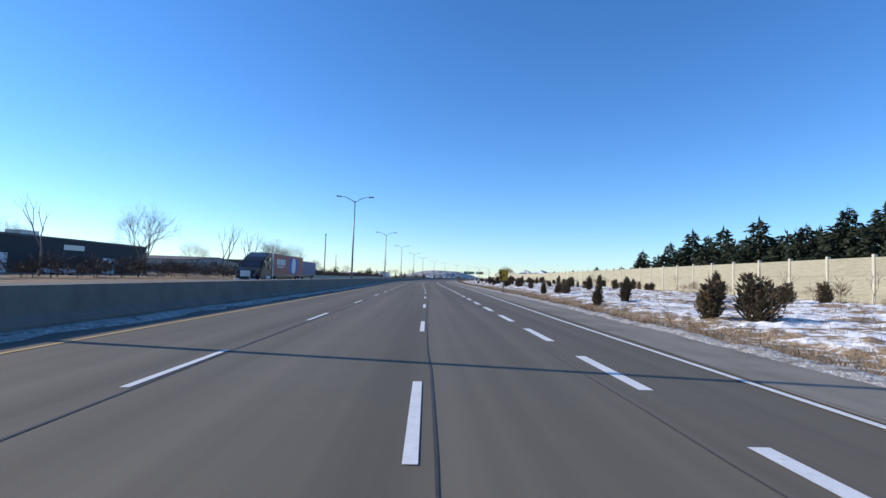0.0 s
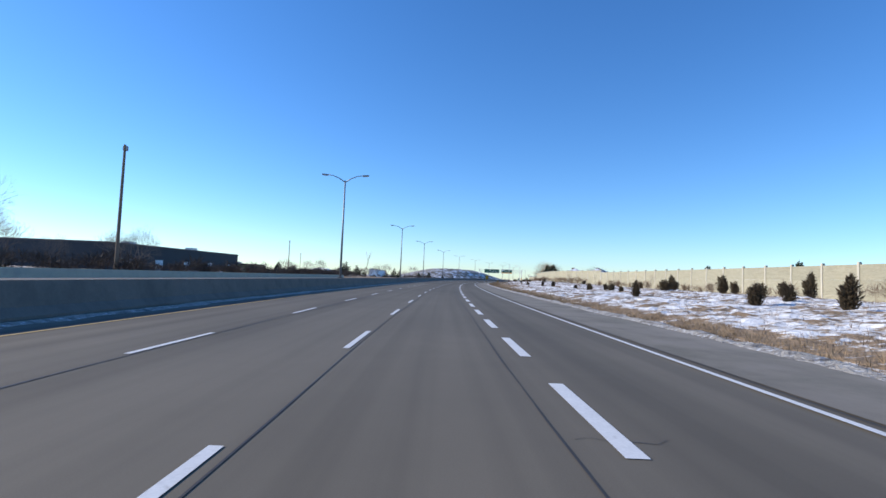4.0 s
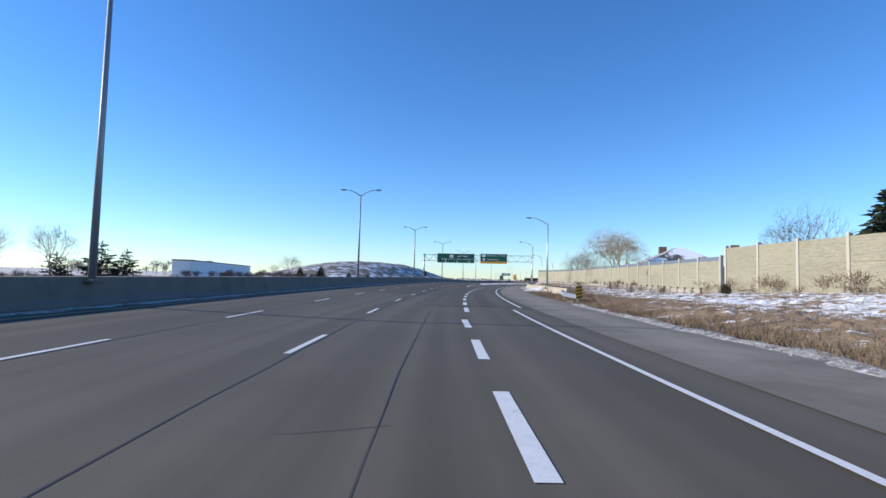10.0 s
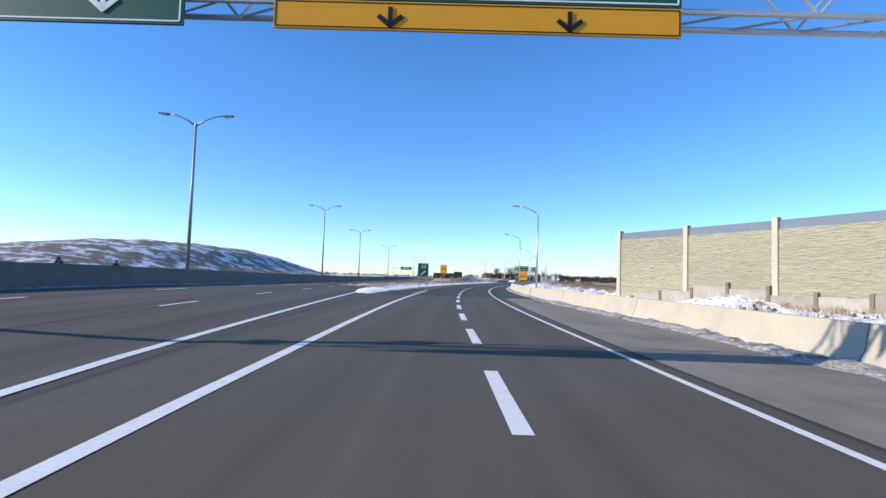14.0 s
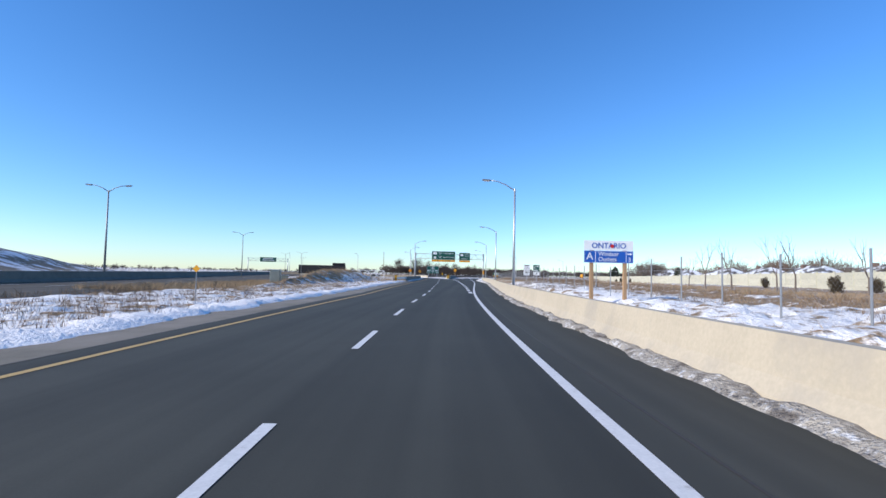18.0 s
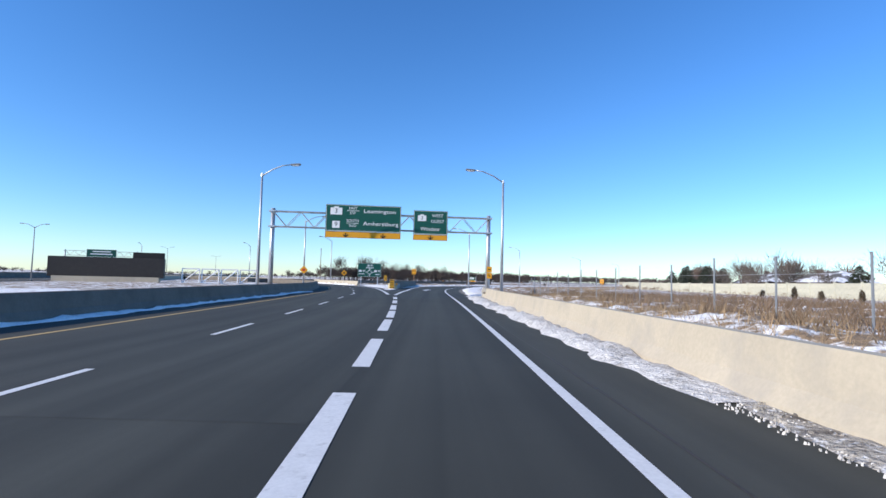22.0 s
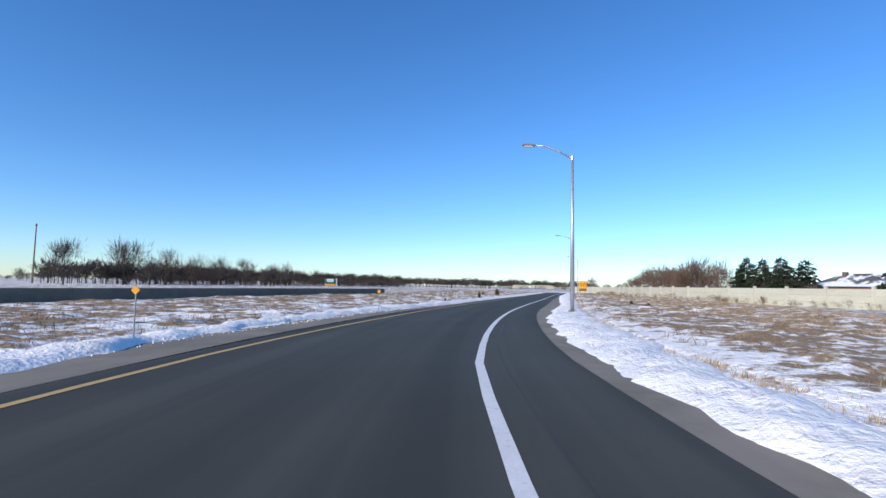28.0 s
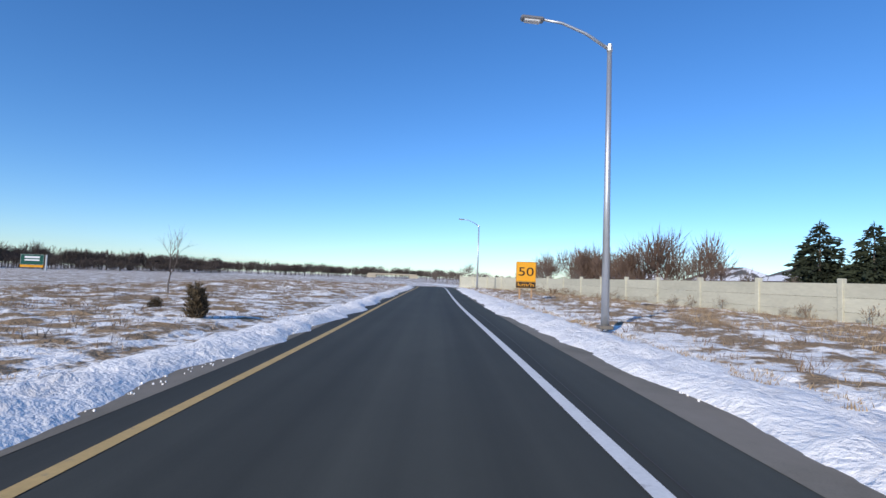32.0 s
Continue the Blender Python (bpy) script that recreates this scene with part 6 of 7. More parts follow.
for px in (-0.98, 0.98):
    post(g, px, -1.0, 2.8, WOOD, 0.2, 0.12)

g = ground_sign("parking_sign", pose(119.7, 558.0, 0.45, 0, 0, -34) @ Matrix.Scale(0.95, 4), "white parking sign plate on a steel post", "road sign")
bd = panel_board(g, "sign_face", -0.52, 0.52, 1.2, 2.95, 0, WHITE, edge=BLACK, thick=0.02, frame_w=0.03)
bars(bd, [(0, 2.78, 0.7, 0.14)], BLACK, -0.014)
bm = bmesh.new()
for k in range(24):
    a_ = 2 * math.pi * k / 24
    box(bm, 0.1, 0.008, 0.05, (0.34 * math.sin(a_), -0.016, 2.2 + 0.34 * math.cos(a_)), Matrix.Rotation(a_, 4, "Y"))
part("ring", bm, BLACK, bd)
text("letter", "P", 0.5, pose(0, -0.02, 2.2), BLACK, bd)
bars(bd, [(0, 1.72, 0.7, 0.09), (-0.0, 1.86, 0.8, 0.02)], BLACK, -0.014)
bent_arrow(bd, [(0.15, 1.4), (-0.08, 1.62)], 0.09, BLACK, -0.016, 0.15)
post(g, 0, -0.3, 2.8, STEEL, 0.09)
g = ground_sign("carpool_sign", pose(120.95, 557.2, 0.45, 0, 0, -34) @ Matrix.Scale(0.95, 4), "green and white direction sign on a steel post", "road sign")
bd = panel_board(g, "sign_face", -0.52, 0.52, 1.85, 2.95, 0, GREEN, edge=WHITE, thick=0.02, frame_w=0.03)
text("letter", "C", 0.6, pose(-0.18, -0.02, 2.45), WHITE, bd)
bars(bd, [(0.2, 2.72, 0.26, 0.2), (-0.1, 2.05, 0.7, 0.12)], WHITE, -0.014)
tb = panel_board(g, "tab", -0.52, 0.52, 1.2, 1.83, 0, WHITE, edge=BLACK, thick=0.02, frame_w=0.03)
bent_arrow(tb, [(-0.15, 1.38), (0.08, 1.6)], 0.09, BLACK, -0.016, 0.15)
post(g, 0, -0.3, 2.8, STEEL, 0.09)

g = ground_sign("exit_sign", pose(44.6, 463.6, 0.0, 0, 0, -18), "green exit sign with a white arrow at the gore", "road sign")
bd = panel_board(g, "sign_face", -0.6, 0.6, 1.45, 2.95, 0, GREEN, edge=WHITE, thick=0.03, frame_w=0.03)
text("number", "10", 0.62, pose(0, -0.03, 2.55), WHITE, bd)
bent_arrow(bd, [(-0.25, 1.65), (0.12, 1.98)], 0.12, WHITE, -0.022, 0.2)
for px in (-0.4, 0.4):
    post(g, px, -0.2, 2.8, STEEL_D, 0.1, 0.08)

g = ground_sign("roundabout_sign", pose(161.25, 661.2, -0.1, 0, 0, -22), "large green roundabout sign on two steel posts", "road sign")
bd = panel_board(g, "sign_face", -2.25, 2.25, 1.75, 4.4, 0, GREEN, edge=WHITE, thick=0.05)
bm = bmesh.new()
for k in range(20):
    a_ = 2 * math.pi * k / 20
    box(bm, 0.14, 0.008, 0.08, (0.36 * math.sin(a_), -0.032, 2.65 + 0.36 * math.cos(a_)), Matrix.Rotation(a_, 4, "Y"))
for dx, dz, sx, sz in ((0, 0.62, 0.1, 0.36), (0, -0.62, 0.1, 0.36), (0.64, 0, 0.36, 0.1), (-0.64, 0, 0.36, 0.1)):
    box(bm, sx, 0.008, sz, (dx, -0.032, 2.65 + dz))
part("roundabout_mark", bm, WHITE, bd)
shield(bd, -1.75, 2.9, -0.035, 0.55, 0.4, "3")
shield(bd, 1.15, 2.9, -0.035, 0.55, 0.4, "3")
shield(bd, -0.25, 3.95, -0.035, 0.35, 0.4, "9", crown=False)
bars(bd, [(-1.05, 3.0, 0.5, 0.1), (-1.05, 2.8, 0.4, 0.1), (1.85, 3.0, 0.5, 0.1), (1.85, 2.8, 0.45, 0.1), (0.35, 4.05, 0.5, 0.1), (0.35, 3.85, 0.35, 0.1), (0.05, 3.5, 1.5, 0.12), (-1.5, 2.3, 1.1, 0.12), (1.5, 2.25, 0.9, 0.12)], WHITE, -0.032)
for px in (-1.6, 1.6):
    post(g, px, -0.1, 4.3, STEEL, 0.16, 0.1)


def diamond(x, y, turn, z, size, label, mark=None, pole=True, base=0.0):
    g = ground_sign("warning_sign", pose(x, y, base, 0, 0, turn), label, "road sign", "yellow diamonds")
    bm = bmesh.new()
    box(bm, size, 0.02, size, (0, 0, z), Matrix.Rotation(radians(45), 4, "Y"))
    f = part("sign_face", bm, YELLOW, g)
    if mark:
        bm = bmesh.new()
        box(bm, size * 0.5, 0.008, size * 0.36, (0, -0.016, z))
        part("symbol", bm, mark, f)
    if pole:
        post(g, 0, -0.2, z + size * 0.4, STEEL_D, 0.03 if size < 0.3 else 0.06, 0.025 if size < 0.3 else 0.04)
    return g


diamond(141.0, 640.15, -28, 2.35, 0.8, "yellow warning diamond with red symbol by a lamp", RED)
diamond(157.2, 664.0, -25, 2.3, 0.8, "yellow warning diamond beside the bending branch", BLACK)
for x_, y_, z_, t_ in ((181.0, 664.7, 1.25, -50), (195.9, 672.1, 1.1, -56), (222.5, 683.7, 1.1, -62), (229.6, 687.0, 1.0, -64)):
    diamond(x_, y_, t_, z_, 0.15, "small yellow delineator diamond on a thin post", None)
for s_, o_ in ((491.0, -10.6), (528.0, -9.6), (509, -9.6)):
    m_ = R.place(s_, o_, 0.25)
    diamond(m_.translation.x, m_.translation.y, -30, 1.25, 0.2, "small yellow delineator on a thin steel post", None, base=0.25)


def chevron_marker(x, y, turn, w, h, z0, label, slant=True):
    """A black and yellow striped hazard board on a post."""
    g = thing("hazard_marker", pose(x, y, 0, 0, 0, turn), label, "hazard marker", "hazard markers")
    bm = bmesh.new()
    box(bm, w, 0.02, h, (0, 0, z0 + h / 2))
    bd = part("sign_face", bm, YELLOW_D, g)
    n = 4
    for k in range(n):
        z = z0 + h * (k + 0.5) / n
        bm = bmesh.new()
        if slant:
            vs = [(-w / 2, z - 0.1 * h), (w / 2, z + 0.02 * h), (w / 2, z + 0.12 * h), (-w / 2, z)]
            vs = [(a_, min(max(b_, z0), z0 + h)) for a_, b_ in vs]
            bm.faces.new([bm.verts.new((a_, -0.014, b_)) for a_, b_ in vs])
        else:
            for sg in (-1, 1):
                vs = [(sg * w / 2, z - 0.10 * h), (0, z), (0, z + 0.11 * h), (sg * w / 2, z + 0.01 * h)]
                vs = [(a_, min(max(b_, z0), z0 + h)) for a_, b_ in vs]
                bm.faces.new([bm.verts.new((a_, -0.014, b_)) for a_, b_ in vs])
        part("stripe", bm, BLACK, bd)
    post(g, 0, -0.1, z0 + h * 0.7, STEEL_D, 0.08, 0.05)
    return g


chevron_marker(150.6, 632.6, -33, 0.6, 1.2, 0.12, "black and yellow hazard board before the crash cushion", False)
chevron_marker(158.8, 650.0, -33, 0.5, 0.95, 1.0, "black and yellow hazard board on the barrier end")
m_ = R.place(337.4, 8.8)
chevron_marker(m_.translation.x, m_.translation.y, -12, 0.4, 0.9, 0.35, "black and yellow hazard board at the guardrail end")
m_ = R.place(589.5, -11.0)
chevron_marker(m_.translation.x, m_.translation.y, -35, 0.4, 0.9, 0.3, "black and yellow hazard board at the guardrail end")
for s_, x_, z_ in ((421.2, 9.15, 2.0), (642.3, 4.75, 1.9)):
    m_ = R.place(s_ - 0.85, x_)
    g = thing("pole_plate", pose(m_.translation.x, m_.translation.y, 0, 0, 0, -25 if s_ < 500 else -32), "yellow plates strapped to a gantry post", "road sign", "pole plates")
    for k, zz in enumerate((z_, z_ + 0.52)):
        bm = bmesh.new()
        box(bm, 0.42, 0.02, 0.48, (0, 0, zz))
        f_ = part("plate", bm, YELLOW, g)
        bm = bmesh.new()
        box(bm, 0.26, 0.008, 0.07, (0, -0.015, zz), Matrix.Rotation(radians(40 if k == 0 else 0), 4, "Y"))
        part("mark", bm, BLACK, f_)
    bm = bmesh.new()
    tube(bm, [(0, 0.05, -0.1), (0, 0.05, z_ + 0.75)], 0.03, 6)
    part("post", bm, STEEL, g)

# crash cushion at the split of the ramp
g = thing("crash_cushion", pose(151.4, 633.9, 0, 0, 0, -33), "grey and cream crash cushion at the ramp split", "crash cushion")
bm = bmesh.new()
tube(bm, [(0, 0.1, 0.05), (0, 0.1, 0.8)], [0.62, 0.6], 14)
part("nose", bm, mat("cream_nose_plastic", (0.55, 0.46, 0.27), 0.5), g)
bm = bmesh.new()
box(bm, 0.7, 0.5, 0.22, (0.35, 0.0, 0.68), bevel=0.04)
part("yellow_strip", bm, YELLOW, g)
for k in range(7):
    for sg in (-1, 1):
        bm = bmesh.new()
        for zz in (0.2, 0.42, 0.64):
            box(bm, 0.05, 0.98, 0.16, (sg * (0.52 + 0.012 * k), 1.0 + k * 0.95, zz), bevel=0.02)
        part("fender_panel", bm, STEEL_D, g)
    bm = bmesh.new()
    box(bm, 0.95, 0.06, 0.7, (0, 0.7 + k * 0.95, 0.4), bevel=0.01)
    part("diaphragm", bm, STEEL_D, g)


# ---------------------------------------------------------------- guardrails, fence
def guardrail(line, s0, s1, off, side, label):
    g = thing("guardrail", Matrix(), label, "guardrail", "guardrails")
    f = table(off)
    prof = [(0, 0.45), (0.05, 0.5), (0.05, 0.56), (0.0, 0.61), (0.05, 0.66), (0.05, 0.72), (0, 0.77), (-0.02, 0.77), (0.03, 0.72), (0.03, 0.66), (-0.02, 0.61), (0.03, 0.56), (0.03, 0.5), (-0.02, 0.45)]
    ss = np.linspace(s0, s1, 12)
    extruded("rail", line, s0, s1, [(a_, float(f(a_))) for a_ in ss], [(side * o, z) for o, z in prof], STEEL, parent=g, step=1.5)
    s = s0 + 0.4
    while s < s1:
        x, y = line.at(s, float(f(s)) - side * 0.16)
        bm = bmesh.new()
        box(bm, 0.14, 0.2, 0.92, (0, 0, 0.33), bevel=0.01)
        p_ = part("post", bm, WOOD_D, g)
        p_.matrix_basis = pose(float(x), float(y), 0)
        s += 1.9
    return g


guardrail(R, 338, 354, [(338, 8.8), (344, 8.95), (354, 10.35)], -1, "galvanised steel guardrail on timber posts").matrix_basis = pose(0, 0, -0.14)
guardrail(R, 589, 606, [(589, -11.2), (606, -11.4)], 1, "galvanised steel guardrail joined to the barrier")
guardrail(H, 470, 560, [(470, -19.6), (560, -19.6)], 1, "far steel guardrail beyond the motorway")

fence = thing("chain_fence", Matrix(), "galvanised chain-link fence in the field", "fence")
f_off = table([(478, 10.5), (500, 9.6), (560, 8.9), (645, 9.4), (700, 15)])
s = 478.0
bm = bmesh.new()
tube(bm, [(0, 0, -0.2), (0, 0, 1.9)], 0.028, 6)
pm = bpy.data.meshes.new("post")
bm.to_mesh(pm)
bm.free()
pm.materials.append(STEEL_D)
prev = None
wv, wf = [], []
while s < 650:
    x, y = R.at(s, float(f_off(s)))
    z = height_at(x, y)
    p_ = new("post", pm)
    p_.parent = fence
    p_.matrix_basis = pose(float(x), float(y), z)
    if prev is not None:
        x0, y0, z0 = prev
        ln = math.hypot(x - x0, y - y0)
        nd = 22
        for k in range(-nd, nd):
            for sg in (1, -1):
                a0, a1 = k / nd, (k + nd * 1.75 / ln) / nd
                t0, t1 = max(a0, 0), min(a1, 1)
                if t1 <= t0:
                    continue
                h0, h1 = (t0 - a0) / (a1 - a0) * 1.75, (t1 - a0) / (a1 - a0) * 1.75
                if sg < 0:
                    h0, h1 = 1.75 - h0, 1.75 - h1
                q0 = (x0 + (x - x0) * t0, y0 + (y - y0) * t0, z0 + (z - z0) * t0 + 0.05 + h0)
                q1 = (x0 + (x - x0) * t1, y0 + (y - y0) * t1, z0 + (z - z0) * t1 + 0.05 + h1)
                i = len(wv)
                wv += [q0, q1, (q1[0], q1[1], q1[2] + 0.0035), (q0[0], q0[1], q0[2] + 0.0035)]
                wf.append((i, i + 1, i + 2, i + 3))
    prev = (float(x), float(y), z)
    s += 3.0
mesh_ob("mesh_wire", wv, wf, STEEL_D, fence, "thin diamond wire mesh")
extruded("top_wire", R, 478, 648, [(a_, float(f_off(a_))) for a_ in np.linspace(478, 648, 40)], [(-0.005, 1.85), (0.005, 1.85), (0.005, 1.858), (-0.005, 1.858)], STEEL, parent=fence)


# ---------------------------------------------------------------- buildings
DARK_WALL = mat("dark_blue_grey_cladding", (0.035, 0.04, 0.05), 0.6, var=0.12, scale=0.4, fine=6)
BRICK = mat("brown_brick", (0.16, 0.10, 0.075), 0.85, var=0.2, scale=0.8, fine=12)
PALE_WALL = mat("white_metal_cladding", (0.72, 0.73, 0.75), 0.6, var=0.05, scale=0.5, fine=4)
TAN_WALL = mat("tan_siding", (0.42, 0.30, 0.14), 0.7, var=0.1, scale=0.5, fine=4)
ROOF_SNOW = mat("snowy_shingle_roof", (0.11, 0.105, 0.10), 0.9, var=0.2, scale=1.0, fine=8, second=(0.80, 0.81, 0.84), mask_scale=0.25, mask_pos=0.46, mask_soft=0.03)
ROOF_GREY = mat("grey_shingle_roof", (0.13, 0.12, 0.12), 0.9, var=0.2, scale=1.0, fine=8)
GLASS = mat("dark_window_glass", (0.03, 0.035, 0.045), 0.12, var=0.1, spec=0.6)


def shed(x, y, turn, lx, ly, h, wall, label, units=(), windows=0, doors=0, lettered=False):
    """A flat-roofed industrial building whose +x face looks at the road."""
    g = thing("industrial_building", pose(x, y, -0.1, 0, 0, turn), label, "building")
    bm = bmesh.new()
    box(bm, lx, ly, h, (-lx / 2, 0, h / 2))
    part("wall", bm, wall, g)
    bm = bmesh.new()
    box(bm, lx + 0.3, ly + 0.3, 0.35, (-lx / 2, 0, h + 0.1), bevel=0.05)
    part("roof", bm, ROOF_GREY, g)
    for uy, ux, us in units:
        bm = bmesh.new()
        box(bm, us, us * 1.4, us * 0.5, (-ux, uy, h + 0.28 + us * 0.25), bevel=0.06)
        part("roof_unit", bm, STEEL, g)
    for k in range(windows):
        bm = bmesh.new()
        box(bm, 0.1, 2.2, 1.1, (0.03, -ly / 2 + ly * (k + 0.5) / windows, h * 0.55))
        part("window", bm, GLASS, g)
    for k in range(doors):
        bm = bmesh.new()
        box(bm, 0.12, 3.4, 3.0, (0.04, -ly / 2 + ly * (k + 0.5) / doors, 1.6))
        part("loading_door", bm, PALE_WALL, g)
    if lettered:
        bm = bmesh.new()
        box(bm, 0.08, 5.0, 0.9, (0.06, ly * 0.28, h * 0.78))
        part("name_board", bm, STEEL, g)
    return g


shed(-66, 62, 0, 40, 100, 5.9, DARK_WALL, "dark blue flat-roofed industrial building", ((31, 12, 3), (15, 14, 3), (-5, 10, 3), (-22, 12, 3.2)), 0, 4, True)
shed(-85, 277, -2, 38, 70, 6.7, DARK_WALL, "dark grey flat-roofed warehouse with pale doors", ((20, 10, 2.5), (-10, 12, 2.5)), 0, 5)
shed(-78, 318, 0, 10, 12, 3.4, TAN_WALL, "small tan workshop building", (), 2, 0)
shed(-55.4, 512.5, 3.5, 5, 98, 5.0, PALE_WALL, "white metal-clad warehouse beside the mound", ((5, 8, 2),), 0, 2)
shed(-108, 378, 0, 24, 60, 3.6, BRICK, "brown brick industrial building far off", ((10, 8, 3), (-8, 8, 3)), 5, 0)
g = thing("quonset_hut", pose(-68, 376, 0, 0, 0, -35) @ Matrix.Scale(0.75, 4), "pale arched metal hut behind the motorway", "building")
bm = bmesh.new()
vs = []
for k in range(13):
    a_ = math.pi * k / 12
    vs.append((math.cos(a_) * 5.0, math.sin(a_) * 4.6))
for k in range(12):
    (x0, z0), (x1, z1) = vs[k], vs[k + 1]
    bm.faces.new([bm.verts.new(p) for p in ((-7, x0, z0), (7, x0, z0), (7, x1, z1), (-7, x1, z1))])
part("shell", bm, PALE_WALL, g)
bm = bmesh.new()
bm.faces.new([bm.verts.new((7.0, x, z)) for x, z in vs])
bm.faces.new([bm.verts.new((-7.0, x, z)) for x, z in vs][::-1])
part("end_wall", bm, PALE_WALL, g)


g = thing("gabled_workshop", pose(-77, 172, -0.1), "pale grey workshop with a shallow gabled roof", "building")
bm = bmesh.new()
ends = [[bm.verts.new((xx, yy, zz)) for yy, zz in ((-20, 0), (20, 0), (20, 4.2), (0, 5.6), (-20, 4.2))] for xx in (0, -24)]
bm.faces.new(ends[0])
bm.faces.new(ends[1][::-1])
for k in (0, 1, 4):
    bm.faces.new((ends[0][k], ends[1][k], ends[1][(k + 1) % 5], ends[0][(k + 1) % 5]))
part("wall", bm, mat("pale_grey_cladding", (0.30, 0.30, 0.30), 0.6, var=0.08, scale=0.5, fine=5), g)
bm = bmesh.new()
for sg in (-1, 1):
    box(bm, 24.8, 20.6, 0.2, (-12, sg * 10.1, 5.02), Matrix.Rotation(radians(-sg * 4.0), 4, "X"))
part("roof", bm, ROOF_GREY, g)
for k in range(3):
    bm = bmesh.new()
    box(bm, 0.12, 3.2, 2.8, (0.05, -12 + k * 12, 1.5))
    part("loading_door", bm, STEEL_D, g)


def house(m, lx, ly, wall_h, roof_h, label, roof=ROOF_SNOW):
    g = thing("house", m, label, "house", "houses")
    bm = bmesh.new()
    box(bm, lx, ly, wall_h, (0, 0, wall_h / 2))
    part("wall", bm, BRICK, g)
    bm = bmesh.new()
    e = 0.5
    b_ = [bm.verts.new(p) for p in ((-lx / 2 - e, -ly / 2 - e, wall_h), (lx / 2 + e, -ly / 2 - e, wall_h), (lx / 2 + e, ly / 2 + e, wall_h), (-lx / 2 - e, ly / 2 + e, wall_h))]
    r0, r1 = bm.verts.new((-lx * 0.22, 0, wall_h + roof_h)), bm.verts.new((lx * 0.22, 0, wall_h + roof_h))
    for q in ((b_[0], b_[1], r1, r0), (b_[1], b_[2], r1), (b_[2], b_[3], r0, r1), (b_[3], b_[0], r0), (b_[3], b_[2], b_[1], b_[0])):
        bm.faces.new(q)
    rf = part("roof", bm, roof, g)
    bm = bmesh.new()
    box(bm, 0.7, 0.9, 1.4, (lx * 0.15, ly * 0.1, wall_h + roof_h * 0.85))
    part("chimney", bm, BRICK, rf)
    for k, (wx, wy) in enumerate(((-lx / 4, -ly / 2), (lx / 4, -ly / 2))):
        bm = bmesh.new()
        box(bm, 1.4, 0.1, 1.2, (wx, wy - 0.02, wall_h * 0.6))
        part("window", bm, GLASS, g)
    return g


h0 = house(pose(62, 168, 0, 0, 0, 80), 13, 10, 2.9, 2.6, "brick house with a partly snowy hipped roof")
for x, y, turn, k in ((64, 195, 100, 1), (63, 222, 80, 1.05), (66, 250, 90, 1), (68, 404, 70, 1.7), (79, 396, 60, 1.75), (83, 420, 60, 1), (66, 140, 85, .9)):
    copy_thing(h0, pose(x, y, 0, 0, 0, turn) @ Matrix.Scale(k, 4))
for i in range(11):
    copy_thing(h0, pose(150 + i * 15.0, 470 + i * 13.5, 0.0, 0, 0, 30 + 20 * (i % 3)) @ Matrix.Scale(1.0 + 0.1 * (i % 2), 4))
for x, y, turn in ((178, 520, 60), (190, 536, 50), (201, 553, 70), (212, 569, 55), (223, 586, 65), (246, 614, 60), (254, 628, 50), (322, 664, 20), (338, 672, 40), (352, 690, 30), (297.5, 650.5, 60), (306, 636, 40)):
    copy_thing(h0, pose(x, y, 0, 0, 0, turn) @ Matrix.Scale(0.95, 4))

# grassy mound beside the motorway
HILL = mat("snow_dusted_mound_grass", (0.20, 0.17, 0.13), 0.95, var=0.25, scale=0.25, fine=4, bump=0.5, bump_dist=0.1, second=(0.72, 0.73, 0.76), mask_scale=0.22, mask_pos=0.54, mask_soft=0.05, third=(0.15, 0.125, 0.095))
n_ = 60
hv, hf = [], []
for i in range(n_ + 1):
    for j in range(n_ + 1):
        u_, v_ = i / n_ * 2 - 1, j / n_ * 2 - 1
        q = ease(np.array([1.25 * (1 - (abs(u_) ** 2.2 + abs(v_) ** 2.2) ** (1 / 2.2))]))[0]
        zz = 9.7 * q + (wobble(u_ * 9, v_ * 20, 0.35, 1.2) if q > 0 else 0) - 0.2
        a_ = radians(-24)
        px, py = u_ * 42, v_ * 122
        hv.append((3 + px * math.cos(a_) - py * math.sin(a_), 605 + px * math.sin(a_) + py * math.cos(a_), float(zz)))
for i in range(n_):
    for j in range(n_):
        k = i * (n_ + 1) + j
        hf.append((k, k + n_ + 1, k + n_ + 2, k + 1))
tagged(mesh_ob("grass_mound", hv, hf, HILL, smooth=True), "long snow-dusted grassy mound beside the motorway", "mound", kind="structure")

# cabinets on the bank, message board with white trusses, far gantry, far bridge
for x, y, z, w, d, h in ((79.0, 546.7, height_at(79, 546.7), 0.95, 0.75, 1.6), (80.2, 548.2, height_at(80.2, 548.2), 0.7, 0.5, 1.0)):
    g = thing("equipment_cabinet", pose(x, y, z - 0.1, 0, 0, -20), "grey-green steel equipment cabinet on the bank", "cabinet", "cabinets")
    bm = bmesh.new()
    box(bm, w, d, h, (0, 0, h / 2), bevel=0.02)
    part("body", bm, mat("grey_green_steel", (0.28, 0.30, 0.26), 0.5), g)
    bm = bmesh.new()
    box(bm, w + 0.08, d + 0.08, 0.06, (0, 0, h + 0.03))
    part("lid", bm, STEEL, g)
    bm = bmesh.new()
    box(bm, w * 0.86, 0.02, h * 0.86, (0, -d / 2 - 0.01, h / 2))
    part("door", bm, mat("cabinet_door_grey", (0.25, 0.27, 0.235), 0.5), g)

